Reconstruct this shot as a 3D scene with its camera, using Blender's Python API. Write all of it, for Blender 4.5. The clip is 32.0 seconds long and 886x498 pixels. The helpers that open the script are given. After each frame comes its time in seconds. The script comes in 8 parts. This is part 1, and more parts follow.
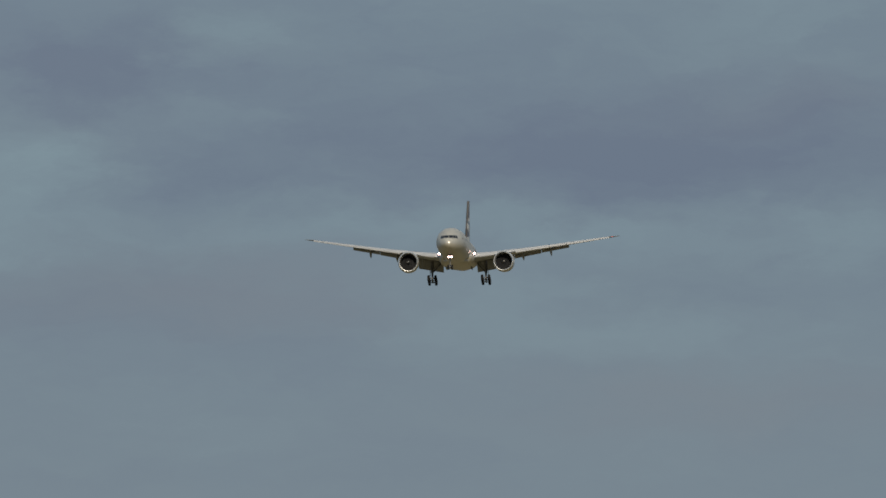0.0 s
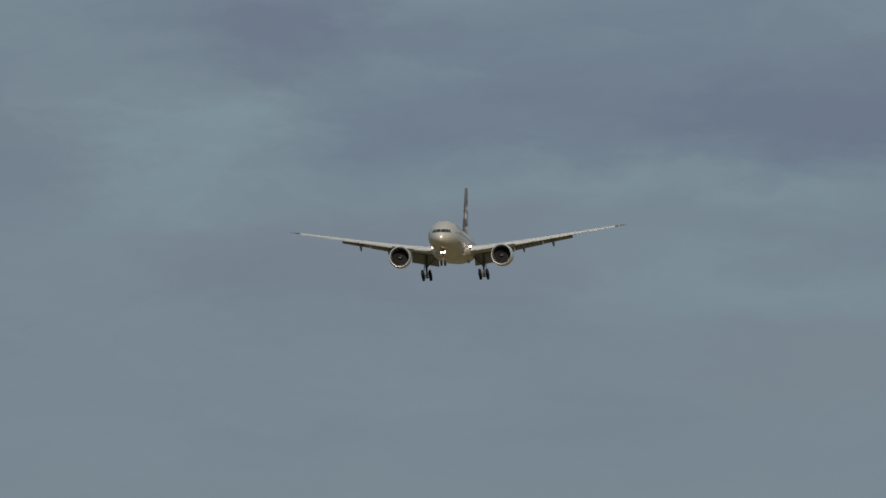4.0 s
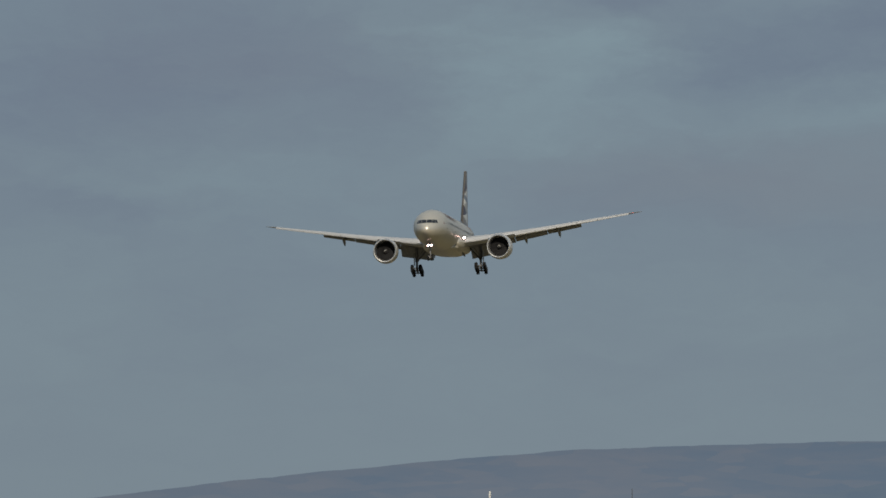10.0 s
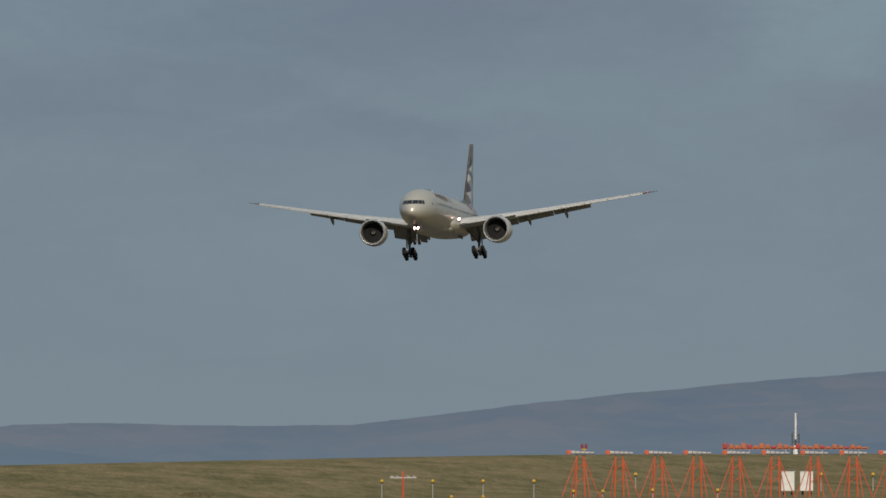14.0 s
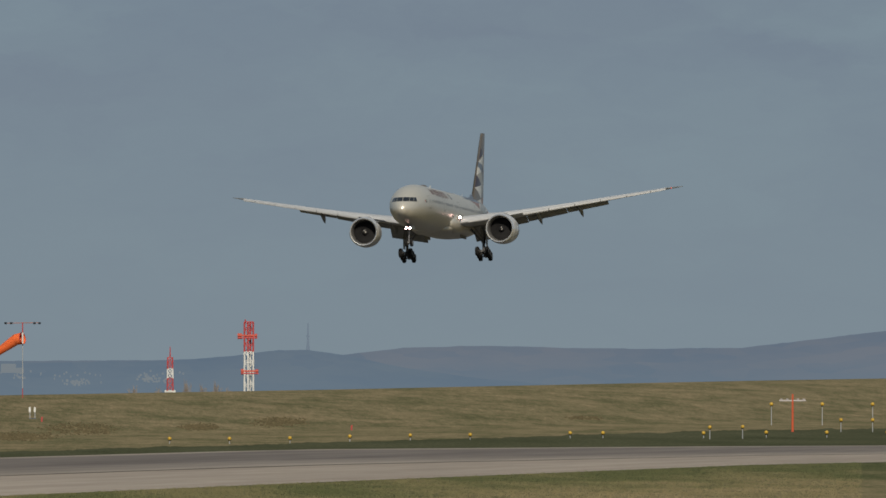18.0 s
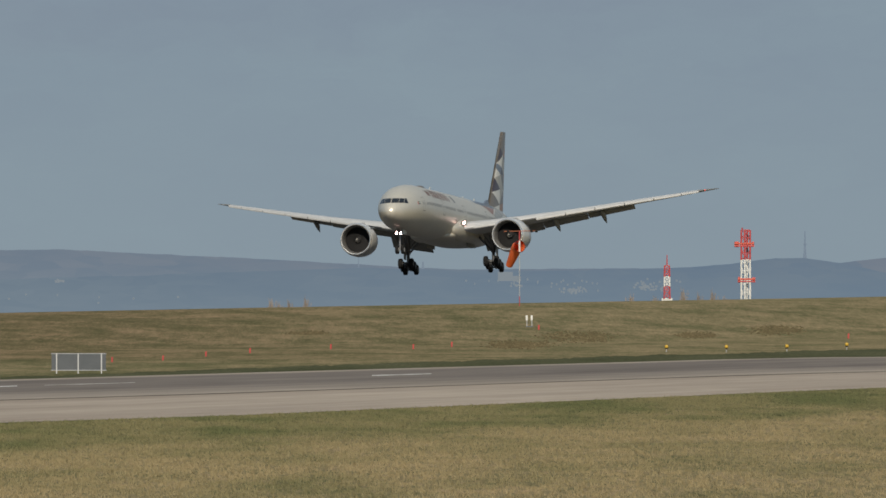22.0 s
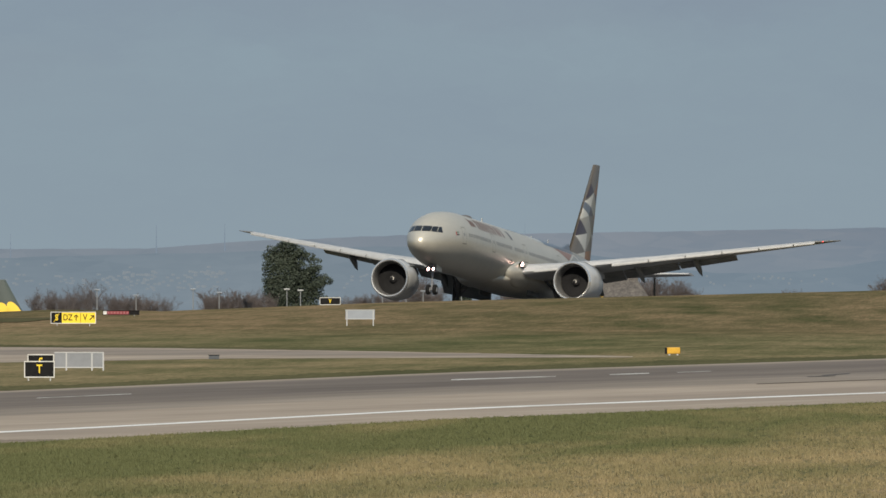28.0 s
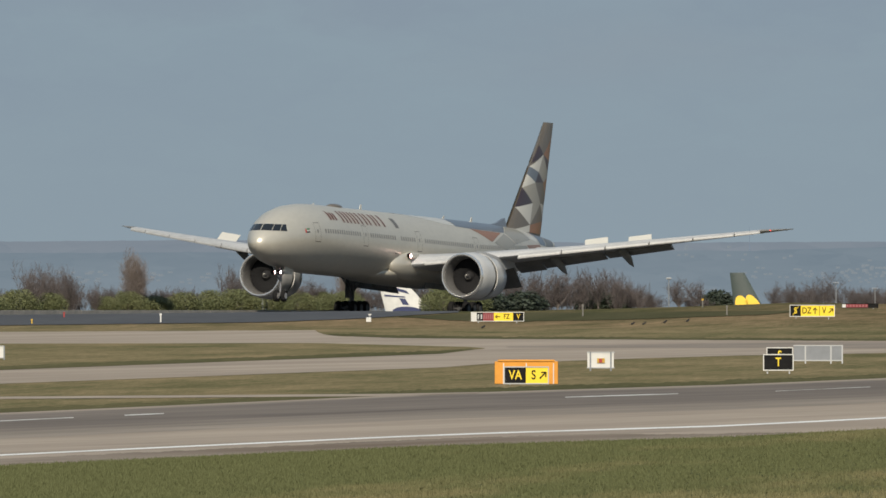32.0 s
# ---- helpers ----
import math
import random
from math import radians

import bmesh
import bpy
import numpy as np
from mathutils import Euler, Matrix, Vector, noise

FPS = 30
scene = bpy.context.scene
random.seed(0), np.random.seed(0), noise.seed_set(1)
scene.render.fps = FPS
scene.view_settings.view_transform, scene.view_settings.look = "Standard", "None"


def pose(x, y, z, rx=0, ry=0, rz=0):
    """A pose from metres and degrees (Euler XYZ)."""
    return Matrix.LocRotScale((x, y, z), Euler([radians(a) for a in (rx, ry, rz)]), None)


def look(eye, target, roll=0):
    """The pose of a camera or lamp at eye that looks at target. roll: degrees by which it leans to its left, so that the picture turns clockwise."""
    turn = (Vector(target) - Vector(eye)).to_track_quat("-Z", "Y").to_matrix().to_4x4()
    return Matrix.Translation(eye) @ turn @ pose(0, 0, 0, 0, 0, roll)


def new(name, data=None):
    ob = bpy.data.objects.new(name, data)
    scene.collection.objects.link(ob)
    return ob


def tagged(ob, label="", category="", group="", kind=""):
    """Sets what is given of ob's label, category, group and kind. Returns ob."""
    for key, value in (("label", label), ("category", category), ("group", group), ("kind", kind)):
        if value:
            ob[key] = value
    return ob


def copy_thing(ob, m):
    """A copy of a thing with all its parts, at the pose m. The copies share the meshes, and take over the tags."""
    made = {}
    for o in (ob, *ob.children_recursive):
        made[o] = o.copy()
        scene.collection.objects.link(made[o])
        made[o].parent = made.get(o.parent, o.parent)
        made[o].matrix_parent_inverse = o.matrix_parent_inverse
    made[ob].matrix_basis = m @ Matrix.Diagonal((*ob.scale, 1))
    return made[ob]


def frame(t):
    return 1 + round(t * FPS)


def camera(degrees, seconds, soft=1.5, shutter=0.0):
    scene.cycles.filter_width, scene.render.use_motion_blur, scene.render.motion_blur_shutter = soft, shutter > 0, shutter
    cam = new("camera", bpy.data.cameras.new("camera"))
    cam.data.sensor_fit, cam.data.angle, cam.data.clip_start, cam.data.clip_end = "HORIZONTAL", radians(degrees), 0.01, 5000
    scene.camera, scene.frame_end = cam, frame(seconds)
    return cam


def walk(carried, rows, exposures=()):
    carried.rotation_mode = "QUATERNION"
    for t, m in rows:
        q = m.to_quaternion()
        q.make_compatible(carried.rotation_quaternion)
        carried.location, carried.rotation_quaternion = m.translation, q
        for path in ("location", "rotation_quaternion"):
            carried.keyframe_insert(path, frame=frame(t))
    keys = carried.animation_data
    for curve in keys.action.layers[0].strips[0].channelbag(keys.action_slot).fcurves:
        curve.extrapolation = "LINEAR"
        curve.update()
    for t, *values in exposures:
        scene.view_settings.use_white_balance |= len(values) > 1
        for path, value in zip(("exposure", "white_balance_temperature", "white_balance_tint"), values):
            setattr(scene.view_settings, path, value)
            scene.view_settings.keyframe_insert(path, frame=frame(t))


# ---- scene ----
# ---- camera: stands on a mound, turns after the aircraft ----
EYE = 5.68          # height of the eye over the airfield
UNIT = 32000.0      # bearings and dips are in 1/32000 of a radian
# seconds, bearing to the right, angle up (degrees)
CAMERA_ROWS = [
    (0.0, 5.7552, 1.2330), (0.5, 5.6887, 1.2332), (1.0, 5.5935, 1.2031), (1.5, 5.4916, 1.1662),
    (2.0, 5.4295, 1.1338), (2.5, 5.3627, 1.1031), (3.0, 5.2936, 1.0878), (3.5, 5.2191, 1.0945),
    (5.5, 4.9252, 1.1138), (6.0, 4.8780, 1.0855), (6.5, 4.8032, 1.0234), (7.0, 4.7181, 0.9477),
    (7.5, 4.6256, 0.9014), (8.0, 4.5219, 0.8874), (8.5, 4.3963, 0.9032), (9.0, 4.2553, 0.9106),
    (9.5, 4.1139, 0.8846), (10.0, 4.0112, 0.8716), (10.5, 3.9043, 0.8469), (11.0, 3.7206, 0.7948),
    (11.5, 3.5396, 0.7318), (12.0, 3.4053, 0.7031), (12.5, 3.3359, 0.7180), (13.0, 3.2573, 0.7278),
    (13.5, 3.1559, 0.6949), (14.0, 3.0424, 0.6236), (14.5, 2.9466, 0.5880), (16.5, 2.3903, 0.5264),
    (17.0, 2.1985, 0.4593), (17.5, 2.0100, 0.4209), (18.0, 1.8082, 0.3794), (18.5, 1.6163, 0.3644),
    (19.0, 1.4032, 0.3801), (19.5, 1.2030, 0.3903), (20.0, 1.0104, 0.3574), (20.5, 0.8431, 0.2779),
    (21.0, 0.6403, 0.1760), (21.5, 0.4483, 0.1114), (22.0, 0.2338, 0.0883), (22.5, 0.0829, 0.0942),
    (23.0, -0.0650, 0.0942), (23.5, -0.3246, 0.0912), (24.0, -0.7369, 0.0728), (24.5, -1.1031, 0.0514),
    (25.0, -1.4868, 0.0211), (25.5, -1.7968, -0.0063), (27.5, -2.7255, -0.0010), (28.0, -3.0524, 0.0075),
    (28.5, -3.3300, 0.0075), (29.0, -3.5835, 0.0047), (29.5, -3.8225, -0.0333), (30.0, -4.1269, -0.0745),
    (30.5, -4.4202, -0.0827), (31.0, -4.7385, -0.0363), (31.5, -5.0373, -0.0063), (32.0, -5.3938, -0.0145),
]


def aim(bearing, up):
    a, e = radians(bearing), radians(up)
    return look((0, 0, EYE), (1000 * math.sin(a) * math.cos(e), 1000 * math.cos(a) * math.cos(e), EYE + 1000 * math.sin(e)))


cam = camera(2.807, 32.0, soft=1.6)
walk(cam, [(t, aim(b, e)) for t, b, e in CAMERA_ROWS],
     [(0.0, -0.07), (6.0, -0.06), (12.0, -0.03), (19.0, 0.04), (22.0, 0.27), (25.0, 0.36), (28.0, 0.38), (32.0, 0.38)])

# ---- world and sun ----
SUN_BEARING, SUN_UP = 178.0, 32.0     # degrees clockwise from the view's middle
world = bpy.data.worlds.new("sky")
scene.world = world
world.use_nodes = True
wn, wl = world.node_tree.nodes, world.node_tree.links
wn.clear()


def wnode(kind, **values):
    n = wn.new(kind)
    for k, v in values.items():
        n.inputs[k].default_value = v
    return n


sky = wn.new("ShaderNodeTexSky")
sky.sky_type, sky.sun_disc = "NISHITA", False
sky.sun_elevation, sky.sun_rotation = radians(SUN_UP), radians(SUN_BEARING)
coord = wn.new("ShaderNodeTexCoord")


def wmath(op, a, b=None, c=None, vector=False):
    n = wn.new("ShaderNodeVectorMath" if vector else "ShaderNodeMath")
    n.operation = op
    for k, v in enumerate((a, b, c)):
        if v is None:
            continue
        if isinstance(v, (int, float, tuple)):
            n.inputs[k].default_value = v
        else:
            wl.new(v, n.inputs[k])
    return n.outputs["Value"] if op == "DOT_PRODUCT" else n.outputs[0]


# sky coordinates: bearing and height in 1/32 of a radian, bent by noise so that cloud edges fray
axes = wn.new("ShaderNodeSeparateXYZ")
wl.new(coord.outputs["Generated"], axes.inputs[0])
flat = wn.new("ShaderNodeCombineXYZ")
wl.new(wmath("MULTIPLY", wmath("DIVIDE", axes.outputs["X"], axes.outputs["Y"]), 32.0), flat.inputs["X"])
wl.new(wmath("MULTIPLY", axes.outputs["Z"], 32.0), flat.inputs["Y"])
bender = wnode("ShaderNodeTexNoise", Scale=3.4, Detail=6.0, Roughness=0.62)
wl.new(wmath("MULTIPLY", flat.outputs[0], (1.0, 2.2, 1.0), vector=True), bender.inputs["Vector"])
bent = wmath("MULTIPLY_ADD", wmath("SUBTRACT", bender.outputs["Color"], (0.5, 0.5, 0.5), vector=True), (0.62, 0.21, 0.0), flat.outputs[0], vector=True)
stretched = wmath("MULTIPLY", bent, (1.0, 3.0, 1.0), vector=True)
big = wnode("ShaderNodeTexNoise", Scale=1.5, Detail=5.0, Roughness=0.52)
small = wnode("ShaderNodeTexNoise", Scale=6.5, Detail=5.0, Roughness=0.6)
for n in (big, small):
    wl.new(stretched, n.inputs["Vector"])
total = wmath("MULTIPLY_ADD", big.outputs["Fac"], 0.30, 0.5 - 0.15 - 0.06)
total = wmath("MULTIPLY_ADD", small.outputs["Fac"], 0.12, total)
tint = wmath("MULTIPLY", big.outputs["Fac"], 0.1)
# cloud banks and gaps: bearing, height, half length, half depth, lightness, mauve
CLOUDS = (
    (2.60, 1.02, 0.27, 0.10, -0.13, 0.1), (2.86, 1.07, 0.14, 0.05, 0.09, 0.0), (2.84, 0.92, 0.10, 0.03, 0.07, 0.0), (2.48, 0.86, 0.17, 0.08, 0.09, 0.0),
    (3.40, 0.86, 0.60, 0.10, -0.10, 0.0), (3.88, 0.95, 0.28, 0.06, -0.07, 0.2), (3.10, 0.72, 0.55, 0.045, 0.07, 0.0), (3.70, 0.71, 0.40, 0.05, 0.05, 0.0),
    (2.76, 0.61, 0.36, 0.07, -0.05, 0.6), (3.40, 0.55, 0.30, 0.06, 0.07, 0.0), (3.72, 0.41, 0.34, 0.06, -0.03, 0.7),
    (1.92, 0.82, 0.40, 0.11, -0.06, 0.3), (2.36, 0.78, 0.17, 0.10, 0.06, 0.0), (1.84, 0.62, 0.40, 0.06, 0.05, 0.0), (1.66, 0.56, 0.18, 0.022, -0.05, 0.0),
    (1.10, 0.63, 0.50, 0.07, -0.07, 0.1), (0.30, 0.50, 0.45, 0.06, -0.05, 0.1), (-0.65, 0.47, 0.50, 0.05, -0.05, 0.2), (-1.75, 0.44, 0.50, 0.05, -0.05, 0.2),
    (-2.70, 0.33, 0.30, 0.06, 0.02, 0.5), (-3.30, 0.44, 0.40, 0.05, -0.04, 0.2),
)
for b0, h0, hl, hd, lightness, mauve in CLOUDS:
    r = wmath("MULTIPLY_ADD", bent, (1 / hl, 1 / hd, 0.0), (-b0 / hl, -h0 / hd, 0.0), vector=True)
    bank = wmath("POWER", 0.42, wmath("DOT_PRODUCT", r, r, vector=True))
    total = wmath("MULTIPLY_ADD", bank, 1.35 * lightness, total)
    if mauve:
        tint = wmath("MULTIPLY_ADD", bank, mauve, tint)
cloud = wn.new("ShaderNodeValToRGB")
cloud.color_ramp.elements[0].position, cloud.color_ramp.elements[0].color = 0.35, (0.128, 0.174, 0.258, 1)
cloud.color_ramp.elements[1].position, cloud.color_ramp.elements[1].color = 0.66, (0.202, 0.292, 0.352, 1)
e = cloud.color_ramp.elements.new(0.52)
e.color = (0.168, 0.235, 0.302, 1)
wl.new(total, cloud.inputs["Fac"])
rosy = wn.new("ShaderNodeMix")
rosy.data_type = "RGBA"
rosy.clamp_factor = True
rosy.inputs[7].default_value = (0.192, 0.222, 0.272, 1)
wl.new(wmath("MULTIPLY", tint, 0.75), rosy.inputs[0])
wl.new(cloud.outputs["Color"], rosy.inputs[6])
# an even veil low over the horizon
veil = wn.new("ShaderNodeMapRange")
veil.inputs["From Min"].default_value, veil.inputs["From Max"].default_value = 0.0, 0.024
veil.inputs["To Min"].default_value, veil.inputs["To Max"].default_value = 0.85, 0.0
wl.new(axes.outputs["Z"], veil.inputs["Value"])
low = wn.new("ShaderNodeMix")
low.data_type = "RGBA"
low.inputs[7].default_value = (0.205, 0.262, 0.308, 1)
wl.new(veil.outputs["Result"], low.inputs[0])
wl.new(rosy.outputs[2], low.inputs[6])
blue = wn.new("ShaderNodeVectorMath")
blue.operation = "SCALE"
blue.inputs["Scale"].default_value = 0.06
wl.new(sky.outputs["Color"], blue.inputs[0])
both = wn.new("ShaderNodeMix")
both.data_type = "RGBA"
both.inputs[0].default_value = 0.90
wl.new(blue.outputs["Vector"], both.inputs[6])
wl.new(low.outputs[2], both.inputs[7])
back = wnode("ShaderNodeBackground", Strength=1.0)
out = wn.new("ShaderNodeOutputWorld")
wl.new(both.outputs[2], back.inputs["Color"])
wl.new(back.outputs[0], out.inputs["Surface"])

sun_data = bpy.data.lights.new("sun", "SUN")
sun_data.energy, sun_data.angle, sun_data.color = 3.55, radians(0.6), (1.0, 0.90, 0.74)
sun = new("sun", sun_data)
sa, se = radians(SUN_BEARING), radians(SUN_UP)
sun_at = Vector((math.sin(sa) * math.cos(se), math.cos(sa) * math.cos(se), math.sin(se)))
sun.matrix_world = look(sun_at * 100, (0, 0, 0))

# ---- materials ----


def mat(name, color, rough=0.6, metal=0.0, second=None, scale=2.0, stretch=(1, 1, 1), detail=4.0, lo=0.35, hi=0.65, fine=0.0,
        fine_scale=20.0, bump=0.0, spec=0.5, coat=0.0, emit=None, power=0.0, coords="Object", each=0.0, island=0.0, turn=0.0):
    """A surface: two colours mixed by noise, finer grain over it, relief, and a change from piece to piece."""
    m = bpy.data.materials.new(name)
    m.use_nodes = True
    n, l = m.node_tree.nodes, m.node_tree.links
    b = n["Principled BSDF"]
    b.inputs["Base Color"].default_value = (*color, 1)
    b.inputs["Roughness"].default_value, b.inputs["Metallic"].default_value = rough, metal
    b.inputs["Specular IOR Level"].default_value = spec
    b.inputs["Coat Weight"].default_value = coat
    b.inputs["Coat Roughness"].default_value = 0.12
    if emit:
        b.inputs["Emission Color"].default_value = (*emit, 1)
        b.inputs["Emission Strength"].default_value = power
    if second is None and not fine and not each and not island:
        return m
    tc = n.new("ShaderNodeTexCoord")
    mp = n.new("ShaderNodeMapping")
    mp.inputs["Scale"].default_value = stretch
    if turn:        # streaks that run askew
        mp.vector_type = "TEXTURE"
        mp.inputs["Scale"].default_value = [1 / q for q in stretch]
        mp.inputs["Rotation"].default_value = (0, 0, radians(turn))
    l.new(tc.outputs[coords], mp.inputs["Vector"])
    nz = n.new("ShaderNodeTexNoise")
    nz.inputs["Scale"].default_value, nz.inputs["Detail"].default_value = scale, detail
    nz.inputs["Roughness"].default_value = 0.6
    l.new(mp.outputs[0], nz.inputs["Vector"])
    rg = n.new("ShaderNodeMapRange")
    rg.inputs["From Min"].default_value, rg.inputs["From Max"].default_value = lo, hi
    l.new(nz.outputs["Fac"], rg.inputs["Value"])
    mx = n.new("ShaderNodeMix")
    mx.data_type = "RGBA"
    mx.inputs[6].default_value, mx.inputs[7].default_value = (*color, 1), (*(second or color), 1)
    l.new(rg.outputs[0], mx.inputs[0])
    result = mx.outputs[2]
    if fine:
        gz = n.new("ShaderNodeTexNoise")
        gz.inputs["Scale"].default_value, gz.inputs["Detail"].default_value = fine_scale, 3.0
        l.new(mp.outputs[0], gz.inputs["Vector"])
        gr = n.new("ShaderNodeMapRange")
        gr.inputs["From Min"].default_value, gr.inputs["From Max"].default_value = 0.3, 0.7
        gr.inputs["To Min"].default_value, gr.inputs["To Max"].default_value = 1 - fine, 1 + fine
        l.new(gz.outputs["Fac"], gr.inputs["Value"])
        sc = n.new("ShaderNodeVectorMath")
        sc.operation = "SCALE"
        l.new(result, sc.inputs[0])
        l.new(gr.outputs[0], sc.inputs["Scale"])
        result = sc.outputs[0]
    if each or island:
        vr = n.new("ShaderNodeMapRange")
        amount = each or island
        vr.inputs["To Min"].default_value, vr.inputs["To Max"].default_value = 1 - amount, 1 + amount
        if each:
            l.new(n.new("ShaderNodeObjectInfo").outputs["Random"], vr.inputs["Value"])
        else:
            l.new(n.new("ShaderNodeNewGeometry").outputs["Random Per Island"], vr.inputs["Value"])
        sv = n.new("ShaderNodeVectorMath")
        sv.operation = "SCALE"
        l.new(result, sv.inputs[0])
        l.new(vr.outputs[0], sv.inputs["Scale"])
        result = sv.outputs[0]
    l.new(result, b.inputs["Base Color"])
    if bump:
        bp = n.new("ShaderNodeBump")
        bp.inputs["Strength"].default_value, bp.inputs["Distance"].default_value = bump, 0.02
        l.new(nz.outputs["Fac"], bp.inputs["Height"])
        l.new(bp.outputs[0], b.inputs["Normal"])
    return m


def straw_field(m):
    """Where there is more straw: the field before the crossing runway to the east, and the bank's eastern end."""
    n, l = m.node_tree.nodes, m.node_tree.links
    mix = [q for q in n if q.bl_idname == "ShaderNodeMix"][0]
    total = mix.inputs[0].links[0].from_socket
    at = n.new("ShaderNodeSeparateXYZ")
    l.new([q for q in n if q.bl_idname == "ShaderNodeTexCoord"][0].outputs["Object"], at.inputs[0])

    def grade(axis, lo, hi, a, b):
        g = n.new("ShaderNodeMapRange")
        g.interpolation_type = "SMOOTHSTEP"
        for k, v in (("From Min", lo), ("From Max", hi), ("To Min", a), ("To Max", b)):
            g.inputs[k].default_value = v
        l.new(at.outputs[axis], g.inputs["Value"])
        return g.outputs[0]

    for gx, gy in ((grade("X", -38.0, -10.0, 0.02, 0.34), grade("Y", 860.0, 1080.0, 1.0, 0.0)), (grade("X", -20.0, 35.0, 0.10, 0.28), grade("Y", 1080.0, 1300.0, 0.0, 1.0)),
                   (grade("X", -36.0, -22.0, -0.28, 0.0), grade("Y", 420.0, 500.0, 1.0, 0.0)), (grade("X", -70.0, -45.0, 0.26, 0.0), grade("Y", 600.0, 680.0, 0.0, 1.0)),
                   (grade("X", -112.0, -92.0, -0.62, 0.0), grade("Y", 1325.0, 1375.0, 0.0, 1.0))):
        add = n.new("ShaderNodeMath")
        add.operation, add.use_clamp = "MULTIPLY_ADD", True
        l.new(gx, add.inputs[0])
        l.new(gy, add.inputs[1])
        l.new(total, add.inputs[2])
        total = add.outputs[0]
    # greener turf on the bank about the end of the taxiway
    for gx, gy in ((grade("X", -100.0, -68.0, 0.0, 1.0), grade("X", -58.0, -36.0, -0.40, 0.0)),):
        both_ends = n.new("ShaderNodeMath")
        both_ends.operation = "MULTIPLY"
        l.new(gx, both_ends.inputs[0])
        l.new(gy, both_ends.inputs[1])
        add = n.new("ShaderNodeMath")
        add.operation, add.use_clamp = "MULTIPLY_ADD", True
        l.new(both_ends.outputs[0], add.inputs[0])
        l.new(grade("Y", 950.0, 1100.0, 0.0, 1.0), add.inputs[1])
        l.new(total, add.inputs[2])
        total = add.outputs[0]
    # greener beside the crossing runway
    aside = n.new("ShaderNodeVectorMath")
    aside.operation = "DOT_PRODUCT"
    aside.inputs[1].default_value = (0.985, -0.171, 0.0)
    l.new([q for q in n if q.bl_idname == "ShaderNodeTexCoord"][0].outputs["Object"], aside.inputs[0])
    g = n.new("ShaderNodeMapRange")
    g.interpolation_type = "SMOOTHSTEP"
    for k, v in (("From Min", -124.0), ("From Max", -98.0), ("To Min", -0.58), ("To Max", 0.0)):
        g.inputs[k].default_value = v
    l.new(aside.outputs["Value"], g.inputs["Value"])
    near = n.new("ShaderNodeMapRange")
    for k, v in (("From Min", -146.0), ("From Max", -140.0)):
        near.inputs[k].default_value = v
    l.new(aside.outputs["Value"], near.inputs["Value"])
    add = n.new("ShaderNodeMath")
    add.operation, add.use_clamp = "MULTIPLY_ADD", True
    l.new(g.outputs[0], add.inputs[0])
    l.new(near.outputs[0], add.inputs[1])
    l.new(total, add.inputs[2])
    l.new(add.outputs[0], mix.inputs[0])
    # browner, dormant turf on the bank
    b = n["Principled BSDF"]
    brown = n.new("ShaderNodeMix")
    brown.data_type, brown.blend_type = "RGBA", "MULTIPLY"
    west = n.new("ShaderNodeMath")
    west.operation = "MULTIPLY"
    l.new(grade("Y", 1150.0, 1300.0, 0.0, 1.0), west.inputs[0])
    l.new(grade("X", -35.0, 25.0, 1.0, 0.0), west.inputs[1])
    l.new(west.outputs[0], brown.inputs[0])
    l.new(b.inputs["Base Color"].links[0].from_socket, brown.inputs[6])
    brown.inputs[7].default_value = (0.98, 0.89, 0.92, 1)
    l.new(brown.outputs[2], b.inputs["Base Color"])


